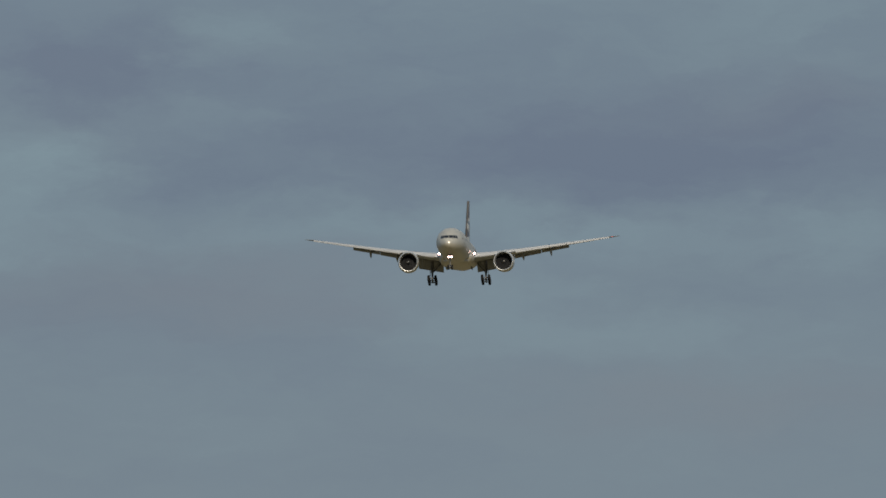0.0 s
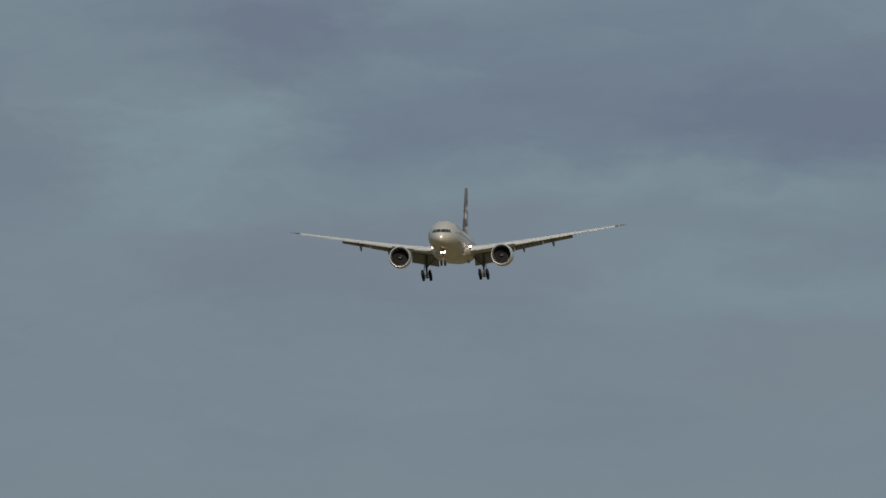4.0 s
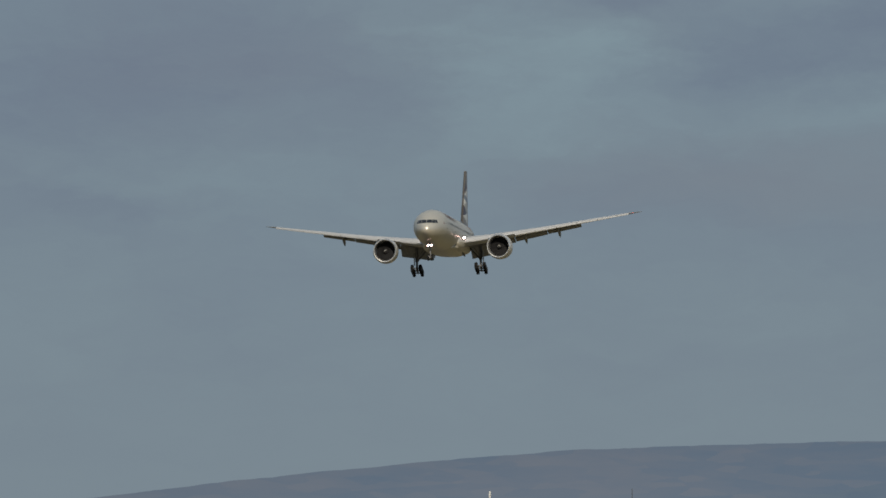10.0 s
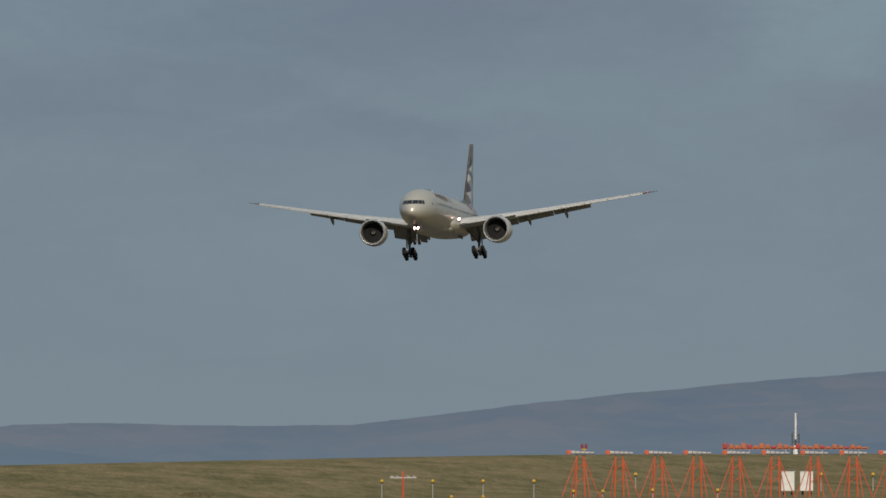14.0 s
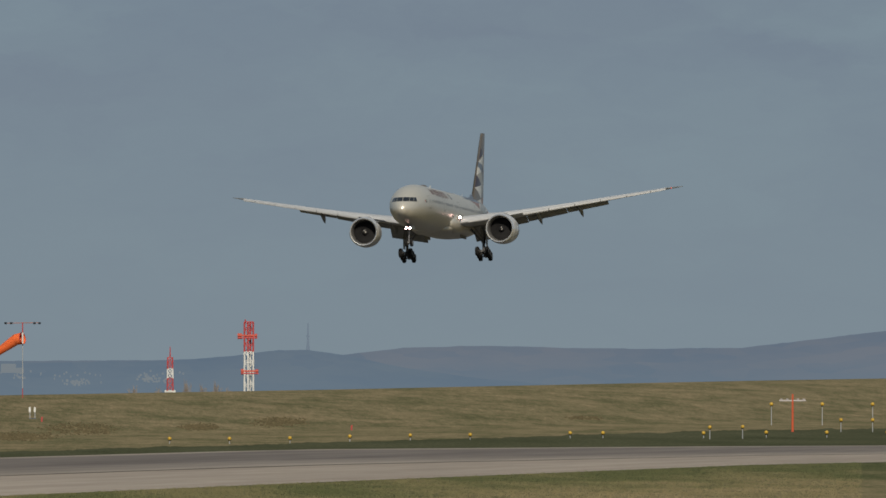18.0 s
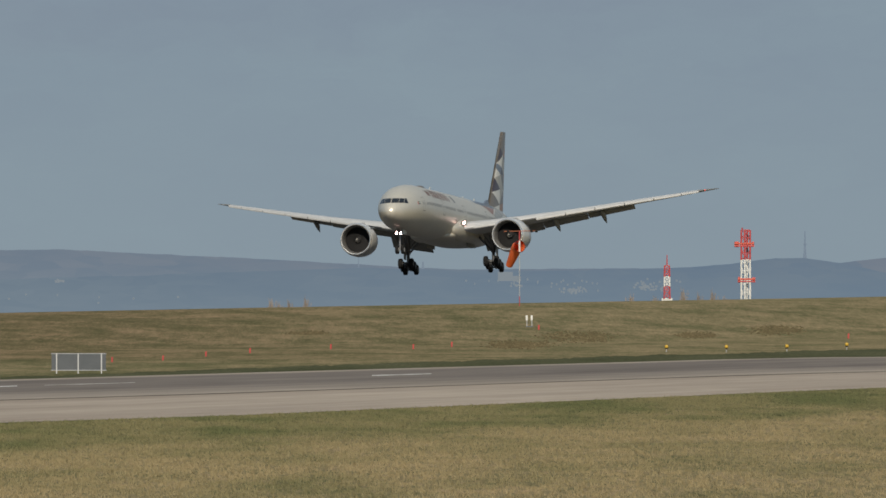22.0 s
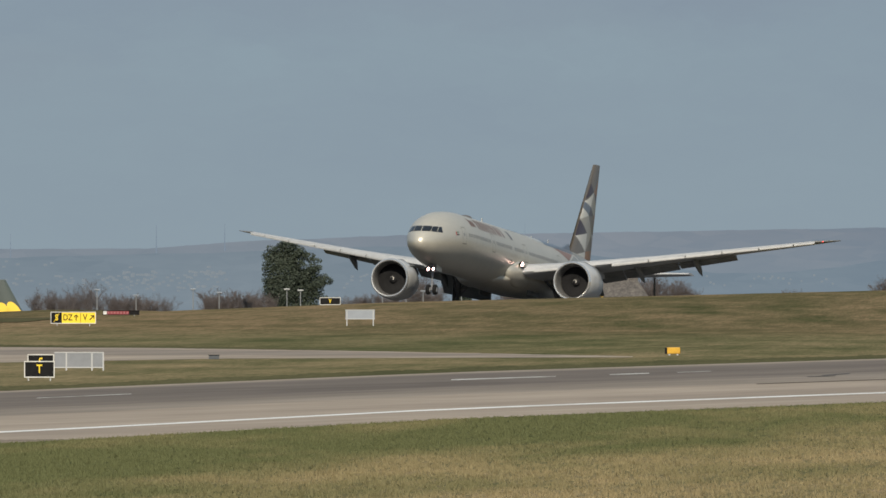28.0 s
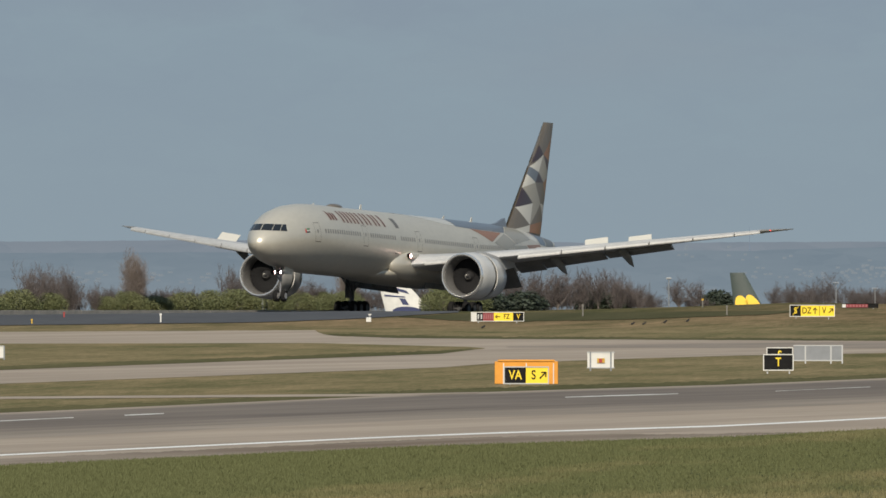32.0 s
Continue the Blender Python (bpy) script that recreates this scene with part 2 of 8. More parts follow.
def mixed_grass():
    """Winter turf: green and straw-coloured bands and patches of three sizes."""
    m = mat("winter_grass", (0.090, 0.096, 0.047), 0.9, second=(0.216, 0.177, 0.102), scale=0.16, stretch=(1.0, 0.11, 1.0), detail=4.0,
            lo=0.30, hi=0.70, fine=0.20, fine_scale=14.0, spec=0.0)
    n, l = m.node_tree.nodes, m.node_tree.links
    b = n["Principled BSDF"]
    src = b.inputs["Base Color"].links[0].from_socket
    tc = n.new("ShaderNodeTexCoord")
    mp = n.new("ShaderNodeMapping")
    mp.inputs["Scale"].default_value = (0.55, 0.012, 1.0)
    l.new(tc.outputs["Object"], mp.inputs["Vector"])
    nz = n.new("ShaderNodeTexNoise")
    nz.inputs["Scale"].default_value, nz.inputs["Detail"].default_value = 4.0, 5.0
    l.new(mp.outputs[0], nz.inputs["Vector"])
    gr = n.new("ShaderNodeMapRange")
    gr.inputs["From Min"].default_value, gr.inputs["From Max"].default_value = 0.3, 0.7
    gr.inputs["To Min"].default_value, gr.inputs["To Max"].default_value = 0.89, 1.11
    l.new(nz.outputs["Fac"], gr.inputs["Value"])
    sc = n.new("ShaderNodeVectorMath")
    sc.operation = "SCALE"
    l.new(src, sc.inputs[0])
    l.new(gr.outputs[0], sc.inputs["Scale"])
    src = sc.outputs[0]
    # streaks of mown straw and clumps of blades
    for size, detail, amount in (((1.1, 0.055, 1.0), 3.0, 0.13), ((6.0, 0.22, 1.0), 2.0, 0.20), ((0.16, 0.045, 1.0), 3.0, 0.13), ((16.0, 0.7, 1.0), 1.0, 0.16)):
        mp = n.new("ShaderNodeMapping")
        mp.inputs["Scale"].default_value = size
        l.new(tc.outputs["Object"], mp.inputs["Vector"])
        nz = n.new("ShaderNodeTexNoise")
        nz.inputs["Scale"].default_value, nz.inputs["Detail"].default_value = 1.0, detail
        l.new(mp.outputs[0], nz.inputs["Vector"])
        mx = n.new("ShaderNodeMix")
        mx.data_type, mx.blend_type = "RGBA", "MULTIPLY"
        mx.inputs[0].default_value = 1.0
        ramp = n.new("ShaderNodeValToRGB")
        ramp.color_ramp.elements[0].position, ramp.color_ramp.elements[1].position = 0.32, 0.68
        ramp.color_ramp.elements[0].color = (1 - 1.15 * amount, 1 - 0.85 * amount, 1 - amount, 1)
        ramp.color_ramp.elements[1].color = (1 + 1.15 * amount, 1 + 0.85 * amount, 1 + amount, 1)
        l.new(nz.outputs["Fac"], ramp.inputs["Fac"])
        l.new(src, mx.inputs[6])
        l.new(ramp.outputs["Color"], mx.inputs[7])
        src = mx.outputs[2]
    l.new(src, b.inputs["Base Color"])
    return m


GRASS = mixed_grass()
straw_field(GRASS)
ASPHALT = mat("dark_asphalt", (0.122, 0.101, 0.085), 0.85, second=(0.192, 0.162, 0.136), scale=0.22, stretch=(1.0, 0.035, 1), detail=7, fine=0.16, fine_scale=1.6, spec=0.2, turn=-9.8)
CONCRETE = mat("pale_concrete", (0.285, 0.234, 0.187), 0.85, second=(0.385, 0.322, 0.258), scale=0.22, stretch=(1.0, 0.035, 1), detail=7, fine=0.13, fine_scale=1.6, spec=0.2, turn=-9.8)
ROAD_PAINT = mat("worn_white_paint", (0.84, 0.84, 0.83), 0.7, second=(0.66, 0.65, 0.63), scale=0.4, stretch=(1.0, 0.2, 1), lo=0.45, hi=0.7)


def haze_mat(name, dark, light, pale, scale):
    """Distant land in broad fields: the haze before it is painted in as emission, paler to the west."""
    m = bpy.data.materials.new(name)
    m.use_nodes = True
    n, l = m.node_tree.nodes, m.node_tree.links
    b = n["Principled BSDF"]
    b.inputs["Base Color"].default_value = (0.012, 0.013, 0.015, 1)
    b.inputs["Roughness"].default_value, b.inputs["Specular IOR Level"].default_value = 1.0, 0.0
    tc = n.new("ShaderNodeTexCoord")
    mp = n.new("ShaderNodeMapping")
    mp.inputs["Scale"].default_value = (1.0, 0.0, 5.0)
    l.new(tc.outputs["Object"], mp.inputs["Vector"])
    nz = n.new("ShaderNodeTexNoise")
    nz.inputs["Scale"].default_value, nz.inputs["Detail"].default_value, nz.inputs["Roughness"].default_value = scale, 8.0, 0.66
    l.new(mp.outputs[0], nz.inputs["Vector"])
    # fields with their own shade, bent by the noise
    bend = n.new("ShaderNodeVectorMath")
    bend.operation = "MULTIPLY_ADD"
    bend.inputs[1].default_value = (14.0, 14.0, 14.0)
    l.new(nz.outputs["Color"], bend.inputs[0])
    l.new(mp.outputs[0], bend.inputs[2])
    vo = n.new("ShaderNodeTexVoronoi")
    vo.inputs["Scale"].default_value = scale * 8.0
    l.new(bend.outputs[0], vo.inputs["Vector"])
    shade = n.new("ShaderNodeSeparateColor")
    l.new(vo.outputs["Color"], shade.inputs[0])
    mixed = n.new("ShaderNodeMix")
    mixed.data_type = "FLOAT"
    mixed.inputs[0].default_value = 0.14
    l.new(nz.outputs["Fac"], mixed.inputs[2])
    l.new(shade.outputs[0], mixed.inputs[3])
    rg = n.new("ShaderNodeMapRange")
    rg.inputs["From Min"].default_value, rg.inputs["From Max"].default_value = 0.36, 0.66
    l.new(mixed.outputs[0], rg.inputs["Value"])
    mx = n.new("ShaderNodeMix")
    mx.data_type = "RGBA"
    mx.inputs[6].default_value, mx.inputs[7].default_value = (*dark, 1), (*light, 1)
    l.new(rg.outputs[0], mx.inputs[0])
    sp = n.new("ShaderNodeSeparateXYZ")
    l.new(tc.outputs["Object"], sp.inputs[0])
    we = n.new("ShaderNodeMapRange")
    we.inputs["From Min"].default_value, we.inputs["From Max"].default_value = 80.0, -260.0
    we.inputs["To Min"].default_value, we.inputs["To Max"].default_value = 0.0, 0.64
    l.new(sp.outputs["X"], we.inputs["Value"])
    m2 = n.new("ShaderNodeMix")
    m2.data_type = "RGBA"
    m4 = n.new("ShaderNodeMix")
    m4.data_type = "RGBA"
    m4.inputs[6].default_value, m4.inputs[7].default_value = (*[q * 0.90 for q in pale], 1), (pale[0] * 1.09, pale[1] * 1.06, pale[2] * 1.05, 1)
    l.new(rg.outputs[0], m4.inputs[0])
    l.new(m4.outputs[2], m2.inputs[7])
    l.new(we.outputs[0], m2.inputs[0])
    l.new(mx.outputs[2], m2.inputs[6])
    # the painted haze is deeper, and bluer, low down
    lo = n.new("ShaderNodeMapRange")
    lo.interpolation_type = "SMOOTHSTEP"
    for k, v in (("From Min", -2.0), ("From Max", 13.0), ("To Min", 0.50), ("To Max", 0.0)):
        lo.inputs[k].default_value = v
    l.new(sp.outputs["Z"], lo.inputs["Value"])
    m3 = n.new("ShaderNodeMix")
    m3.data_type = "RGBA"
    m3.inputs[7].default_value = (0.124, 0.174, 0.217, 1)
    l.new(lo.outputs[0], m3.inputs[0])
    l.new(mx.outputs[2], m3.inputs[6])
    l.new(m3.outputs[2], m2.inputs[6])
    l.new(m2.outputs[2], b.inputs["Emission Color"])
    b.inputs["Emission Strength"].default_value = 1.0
    return m


HILL_FAR = haze_mat("moorland_haze_glow", (0.105, 0.146, 0.198), (0.144, 0.166, 0.201), (0.178, 0.205, 0.231), 0.012)
HILL_NEAR = haze_mat("hillside_haze_glow", (0.101, 0.143, 0.197), (0.124, 0.162, 0.204), (0.156, 0.192, 0.217), 0.016)

# ---- ground ----


def course(bearing):
    """Distance of the runway's middle line at a bearing."""
    return 550.0 / max(0.244 - bearing / UNIT, 0.12)


CREST = ((-9000, 150), (-4000, 128), (-3696, 125), (-3176, 119.3), (-3030, 119.5), (-2830, 117.5), (-2763, 115.4), (-2554, 109.5), (-2450, 105.5), (-2389, 103), (-2200, 106), (-1787, 90), (-921, 69), (-219, 55), (0, 51), (780, 37.5), (1568, 21), (1861, 16), (2400, 14), (9000, 14))


def ease(x):
    x = min(max(x, 0.0), 1.0)
    return x * x * (3 - 2 * x)


def table(rows, x):
    for (a, p), (b, q) in zip(rows, rows[1:]):
        if x <= b:
            return p + (q - p) * max(x - a, 0) / (b - a)
    return rows[-1][1]


RUNWAY_Z = ((1400, -0.80), (1630, -0.80), (1690, -0.95), (1810, -1.42), (1880, -1.30), (2040, -0.55), (2110, -0.15), (2250, 0.1), (2600, 0.1))


def land(bearing, d):
    """Height of the airfield: level in front, a grass bank before the runway, falling away behind it."""
    rw = course(bearing)
    at = 0.85 * rw
    top = max(EYE - table(CREST, bearing) * at / UNIT, 0.0)
    start = (0.66 + 0.12 * ease((-2450 - bearing) / 450)) * rw
    zr = table(RUNWAY_Z, rw)
    if d <= start:
        return 0.0
    if d <= at:
        return top * ease((d - start) / (at - start)) ** 0.8
    if d <= 0.95 * rw:
        return top + (zr - top) * ease((d - at) / (0.95 * rw - at))
    if d <= 1.10 * rw:
        return zr
    return max(zr - 0.035 * (d - 1.10 * rw), -45.0)


def spot(bearing, d, z=None):
    a = bearing / UNIT
    return Vector((d * math.sin(a), d * math.cos(a), land(bearing, d) if z is None else z))


def meet(bearing, dip):
    """Distance at which the line of sight dipping so far meets the ground."""
    d = 300.0
    while d < 2500:
        if EYE - dip * d / UNIT <= land(bearing, d):
            return d
        d += 1.0
    return d


def ground_sheet():
    fine = np.linspace(-7000, 7000, 281)
    coarse = np.linspace(7000, UNIT * 2 * math.pi - 7000, 60)[1:-1]
    bearings = list(fine) + list(coarse)
    rings = [1.5, 10, 60, 150, 250, 340, 420, 500] + list(np.arange(540, 1100, 40)) + list(np.arange(1100, 2900, 18)) + list(np.arange(2900, 4960, 80))
    verts, faces = [], []
    for i, b in enumerate(bearings):
        inside = i < len(fine)
        for d in rings:
            a = b / UNIT
            z = land(b, d) if inside else land(7000 if b < UNIT * math.pi else -7000, d)
            verts.append((d * math.sin(a), d * math.cos(a), z))
    nr, nb = len(rings), len(bearings)
    for i in range(nb):
        j = (i + 1) % nb
        for k in range(nr - 1):
            faces.append((i * nr + k, i * nr + k + 1, j * nr + k + 1, j * nr + k))
    faces.append(tuple(i * nr for i in range(nb)))
    me = bpy.data.meshes.new("ground")
    me.from_pydata(verts, [], faces)
    for p in me.polygons:
        p.use_smooth = True
    me.materials.append(GRASS)
    tagged(new("ground", me), "rolling winter airfield grass, green and straw-coloured", "grass", kind="structure")


ground_sheet()


def paved(name, far, near, z, material, label, category="taxiway", ragged=0.0):
    """Paving between a far and a near edge, each given by bearing and dip."""
    b = np.linspace(far[0][0], far[-1][0], 800 if ragged else 80)
    f, g = np.array(far, float), np.array(near, float)
    df, dn = np.interp(b, f[:, 0], f[:, 1]), np.interp(b, g[:, 0], g[:, 1])
    if ragged:
        df = df + np.array([ragged * (noise.noise((q / 38.0, 1.7, 0)) + 0.7 * noise.noise((q / 9.0, 5.1, 0))) for q in b])
    verts, faces = [], []
    for i in range(len(b)):
        for dip in (dn[i], df[i]):
            p = spot(b[i], EYE * UNIT / dip, z)
            verts.append(p)
        if i:
            faces.append((2 * i - 2, 2 * i, 2 * i + 1, 2 * i - 1))
    me = bpy.data.meshes.new(name)
    me.from_pydata(verts, [], faces)
    if me.polygons[0].normal.z < 0:
        me.flip_normals()
    me.materials.append(material)
    return tagged(new(name, me), label, category, kind="structure")


# the crossing runway before the bank: edges by bearing and dip
FAR_EDGE = [(-5200, 345), (-3797, 299), (-3013, 264), (-2489, 248), (-1705, 215), (-921, 190), (-219, 170), (748, 143), (1568, 137), (3000, 131)]
NEAR_EDGE = [(-5200, 470), (-3797, 393), (-3013, 357), (-2489, 341), (-1705, 298), (-921, 267), (-219, 245), (748, 203), (1568, 170), (3000, 141)]


def across(share):
    """A line along the runway at a share of its depth from the near edge."""
    rows = []
    for b, dip in FAR_EDGE:
        n = np.interp(b, [r[0] for r in NEAR_EDGE], [r[1] for r in NEAR_EDGE])
        dn, df = EYE * UNIT / n, EYE * UNIT / dip
        rows.append((b, EYE * UNIT / (dn + (df - dn) * share)))
    return rows


def across_at(share, bearing):
    """Dip of that line at one bearing."""
    r = np.array(across(share), float)
    return float(np.interp(bearing, r[:, 0], r[:, 1]))


def between(rows, b0, b1):
    """The stretch of an edge between two bearings."""
    r = np.array(rows, float)
    return [(b, float(np.interp(b, r[:, 0], r[:, 1]))) for b in np.linspace(b0, b1, 24)]


paved("runway", across(1.0), across(0.0), 0.012, CONCRETE, "pale worn concrete runway with dark rubber-stained middle", "runway")
paved("stained_strip", across(0.975), across(0.44), 0.016, mat("lightly_stained_concrete", (0.240, 0.202, 0.166), 0.85, second=(0.320, 0.274, 0.226), scale=0.22, stretch=(1.0, 0.035, 1), detail=7, fine=0.13, fine_scale=1.6, spec=0.2, turn=-9.8), "lightly stained strip along the runway", "runway")
paved("stained_strip", across(0.962), across(0.51), 0.020, mat("stained_concrete", (0.208, 0.175, 0.144), 0.85, second=(0.270, 0.230, 0.190), scale=0.22, stretch=(1.0, 0.035, 1), detail=7, fine=0.14, fine_scale=1.6, spec=0.2, turn=-9.8), "half-stained strip along the runway", "runway")
paved("stained_strip", across(0.948), across(0.565), 0.024, mat("darker_stained_concrete", (0.172, 0.145, 0.120), 0.85, second=(0.225, 0.191, 0.160), scale=0.22, stretch=(1.0, 0.035, 1), detail=7, fine=0.15, fine_scale=1.6, spec=0.2, turn=-9.8), "darker stained strip along the runway", "runway")
paved("asphalt_strip", across(0.93), across(0.62), 0.028, ASPHALT, "dark rubber-stained strip along the runway", "runway")
paved("edge_line", between(across(0.175), -5200, -805), between(across(0.155), -5200, -805), 0.017, ROAD_PAINT, "long white painted runway edge line", "runway marking")
FAINT_PAINT = mat("faint_white_paint", (0.66, 0.65, 0.62), 0.7, second=(0.30, 0.28, 0.25), scale=0.5, stretch=(1.0, 0.2, 1), lo=0.40, hi=0.62)
for b0, b1 in ((-3860, -3666), (-3576, -3506), (-2796, -2596), (-1690, -1505), (-1410, -1340), (-1290, -1230), (-769, -623), (-575, -415), (5, 110), (-2424, -2256)):
    s = 0.78 if b0 > -2500 else 0.80
    half = 0.005 if b0 in (-575, -2424, -1290) else 0.010
    paved("centre_mark", between(across(s + half), b0, b1), between(across(s - half), b0, b1), 0.033, FAINT_PAINT, "worn white centre mark painted on the runway", "runway marking")
EDGE_DIRT = mat("soiled_runway_edge", (0.175, 0.137, 0.104), 0.9, second=(0.290, 0.246, 0.202), scale=0.30, stretch=(1.0, 0.05, 1), detail=7, lo=0.36, hi=0.66, fine=0.16, fine_scale=1.6, spec=0.1, turn=-9.8)
paved("soiled_edge", between(across(0.105), -5200, -2750)[:-1] + [(-2750, across_at(0.100, -2750)), (-2560, across_at(0.055, -2560)), (-2330, across_at(0.004, -2330))], between(across(0.0), -5200, -2330), 0.016, EDGE_DIRT, "soiled brown edge of the runway beside the grass", "runway", ragged=1.6)
JOINT = mat("brown_joint_stain", (0.075, 0.055, 0.036), 0.9, second=(0.135, 0.108, 0.080), scale=0.35, stretch=(1.0, 0.06, 1), detail=6, lo=0.42, hi=0.58, spec=0.1, turn=-9.8)
paved("joint_line", between(across(0.443), -1150, 3000), between(across(0.425), -1150, 3000), 0.018, JOINT, "broken brown stain along a joint of the runway", "runway marking")
SKID = mat("tyre_skid_black", (0.030, 0.028, 0.026), 0.8, second=(0.10, 0.09, 0.08), scale=0.6, stretch=(1.0, 0.1, 1), lo=0.45, hi=0.70)
for far, near in (([(-1034, 220.0), (-985, 216.6)], [(-1034, 221.2), (-985, 217.8)]), ([(-1060, 222.6), (-1010, 220.8)], [(-1060, 223.4), (-1010, 221.8)])):
    paved("skid_mark", far, near, 0.034, SKID, "short dark tyre mark on the runway", "runway marking")
DARK_TURF = mat("dark_shoulder_turf", (0.062, 0.067, 0.038), 0.9, second=(0.092, 0.094, 0.056), scale=0.2, stretch=(0.5, 0.04, 1.0), detail=6, fine=0.25, fine_scale=6.0, spec=0.0)
paved("dark_shoulder", [(-900, 187), (0, 154), (784, 131), (1568, 108), (2100, 104), (3000, 104)], between(FAR_EDGE, -900, 3000), 0.012, DARK_TURF, "dark green shoulder beside the runway", "grass", ragged=2.2)


def turf_band(far, near, material, label):
    """A band of other turf that follows the rise of the ground."""
    bs = np.linspace(far[0][0], far[-1][0], 120)
    f, g = np.array(far, float), np.array(near, float)
    verts, faces = [], []
    for i, b in enumerate(bs):
        a, c = float(np.interp(b, f[:, 0], f[:, 1])), float(np.interp(b, g[:, 0], g[:, 1]))
        a, c = a + 0.6 * noise.noise((b / 30.0, 2.0, 0)), c + 0.8 * noise.noise((b / 24.0, 7.0, 0))
        for k in range(6):
            p = spot(b, meet(b, c + (a - c) * k / 5))
            verts.append((p.x, p.y, p.z + 0.035))
        if i:
            faces += [(6 * i - 6 + k, 6 * i + k, 6 * i + k + 1, 6 * i - 5 + k) for k in range(5)]
    me = bpy.data.meshes.new("dark_turf_band")
    me.from_pydata(verts, [], faces)
    if me.polygons[0].normal.z < 0:
        me.flip_normals()
    me.materials.append(material)
    tagged(new("dark_turf_band", me), label, "grass", kind="structure")


turf_band([(-3090, 128), (-2919, 122), (-2700, 120.3), (-2439, 118), (-2370, 117.4)], [(-3090, 128.5), (-3000, 135), (-2919, 138), (-2700, 134), (-2439, 125), (-2370, 118)],
          mat("dull_green_turf", (0.070, 0.071, 0.041), 0.9, second=(0.100, 0.094, 0.055), scale=0.16, stretch=(1.0, 0.05, 1.0), detail=6, fine=0.14, fine_scale=8.0, spec=0.0),
          "dark green band of turf before the runway")
RIM_TURF = mat("lush_edge_turf", (0.080, 0.082, 0.044), 0.9, second=(0.120, 0.112, 0.062), scale=0.2, stretch=(0.6, 0.05, 1.0), detail=6, fine=0.22, fine_scale=6.0, spec=0.0)
paved("turf_rim", [(b, q - 7.5) for b, q in between(FAR_EDGE, -5200, -900)], between(FAR_EDGE, -5200, -900), 0.014, RIM_TURF, "narrow rim of greener turf along the runway", "grass", ragged=3.0)
# the taxiways beyond
TAXI_FAR = [(-5200, 165), (-3797, 155), (-3238, 152), (-3234, 156), (-3222, 160), (-3196, 163), (-3096, 166), (-2937, 167.5), (-2229, 171), (-1889, 176), (-1369, 186)]
TAXI_NEAR = [(-5200, 290), (-3797, 247), (-3013, 218), (-2939, 212), (-2697, 203), (-2489, 197), (-2089, 190), (-1369, 187.5)]
paved("taxiway", TAXI_FAR, TAXI_NEAR, 0.012, CONCRETE, "pale concrete taxiway junction", ragged=0.5)
TAXI_STAIN = mat("stained_taxiway_concrete", (0.215, 0.180, 0.150), 0.85, second=(0.285, 0.240, 0.198), scale=0.22, stretch=(1.0, 0.035, 1), detail=7, fine=0.14, fine_scale=1.6, spec=0.2, turn=-9.8)
paved("stained_strip", [(-2900, 181), (-2489, 174.5), (-2229, 173.6), (-1889, 178.2), (-1500, 184.6)], [(-2900, 183), (-2489, 184), (-2089, 184.5), (-1500, 185.6)], 0.018, TAXI_STAIN, "stained strip along the taxiway", "taxiway", ragged=0.4)
paved("link_road", [(-5200, 292), (-3797, 270), (-3107, 265), (-2950, 262)], [(-5200, 297), (-3797, 274), (-3107, 269), (-2950, 266)], 0.016, CONCRETE, "narrow pale concrete link between strips of grass")
paved("grass_island", [(-5200, 183), (-3797, 176), (-3237, 175), (-2960, 182), (-2939, 184)], [(-5200, 255), (-3797, 223), (-3013, 194), (-2960, 187), (-2939, 185)], 0.018, GRASS, "tapering grass island between two taxiways", "grass")
paved("turf_rim", [(-5200, 247), (-3797, 216), (-3013, 188.5), (-2960, 185)], [(-5200, 255), (-3797, 223), (-3013, 193.8), (-2960, 186.6)], 0.022, RIM_TURF, "narrow rim of greener turf along the island", "grass", ragged=2.0)
paved("turf_rim", [(-3215, 158.6), (-3096, 161.5), (-2937, 163.5), (-2229, 167.5), (-1889, 173)], [(-3215, 161), (-3096, 166), (-2937, 167.5), (-2229, 171), (-1889, 176)], 0.018, RIM_TURF, "narrow rim of greener turf along the taxiway", "grass", ragged=2.0)


def asphalt_sheet(name, bs, near, far, label):
    """Asphalt that follows the ground between two distances at each bearing."""
    verts, faces = [], []
    for i, b in enumerate(bs):
        for k in range(7):
            p = spot(b, near(b) + (far(b) - near(b)) * k / 6)
            verts.append((p.x, p.y, p.z + 0.04))
        if i:
            faces += [(7 * i - 7 + k, 7 * i + k, 7 * i + k + 1, 7 * i - 6 + k) for k in range(6)]
    me = bpy.data.meshes.new(name)
    me.from_pydata(verts, [], faces)
    if me.polygons[0].normal.z < 0:
        me.flip_normals()
    me.materials.append(BLACKTOP)
    tagged(new(name, me), label, "runway", kind="structure")


BLACKTOP = mat("runway_blacktop", (0.040, 0.040, 0.044), 0.8, second=(0.065, 0.064, 0.066), scale=0.06, stretch=(1, 0.2, 1), fine=0.15, fine_scale=0.8)
APRON_NEAR = ((-6500, 175), (-3696, 143), (-3346, 139), (-3156, 132), (-2985, 121))
asphalt_sheet("runway_shoulder", list(np.linspace(-6500, -2985, 90)), lambda b: meet(b, table(APRON_NEAR, b)), lambda b: 0.862 * course(b), "dark asphalt on the rise before the runway")
asphalt_sheet("landing_runway", list(np.linspace(-6500, 2300, 150)), lambda b: 0.956 * course(b), lambda b: 1.046 * course(b), "dark asphalt runway behind the grass bank")


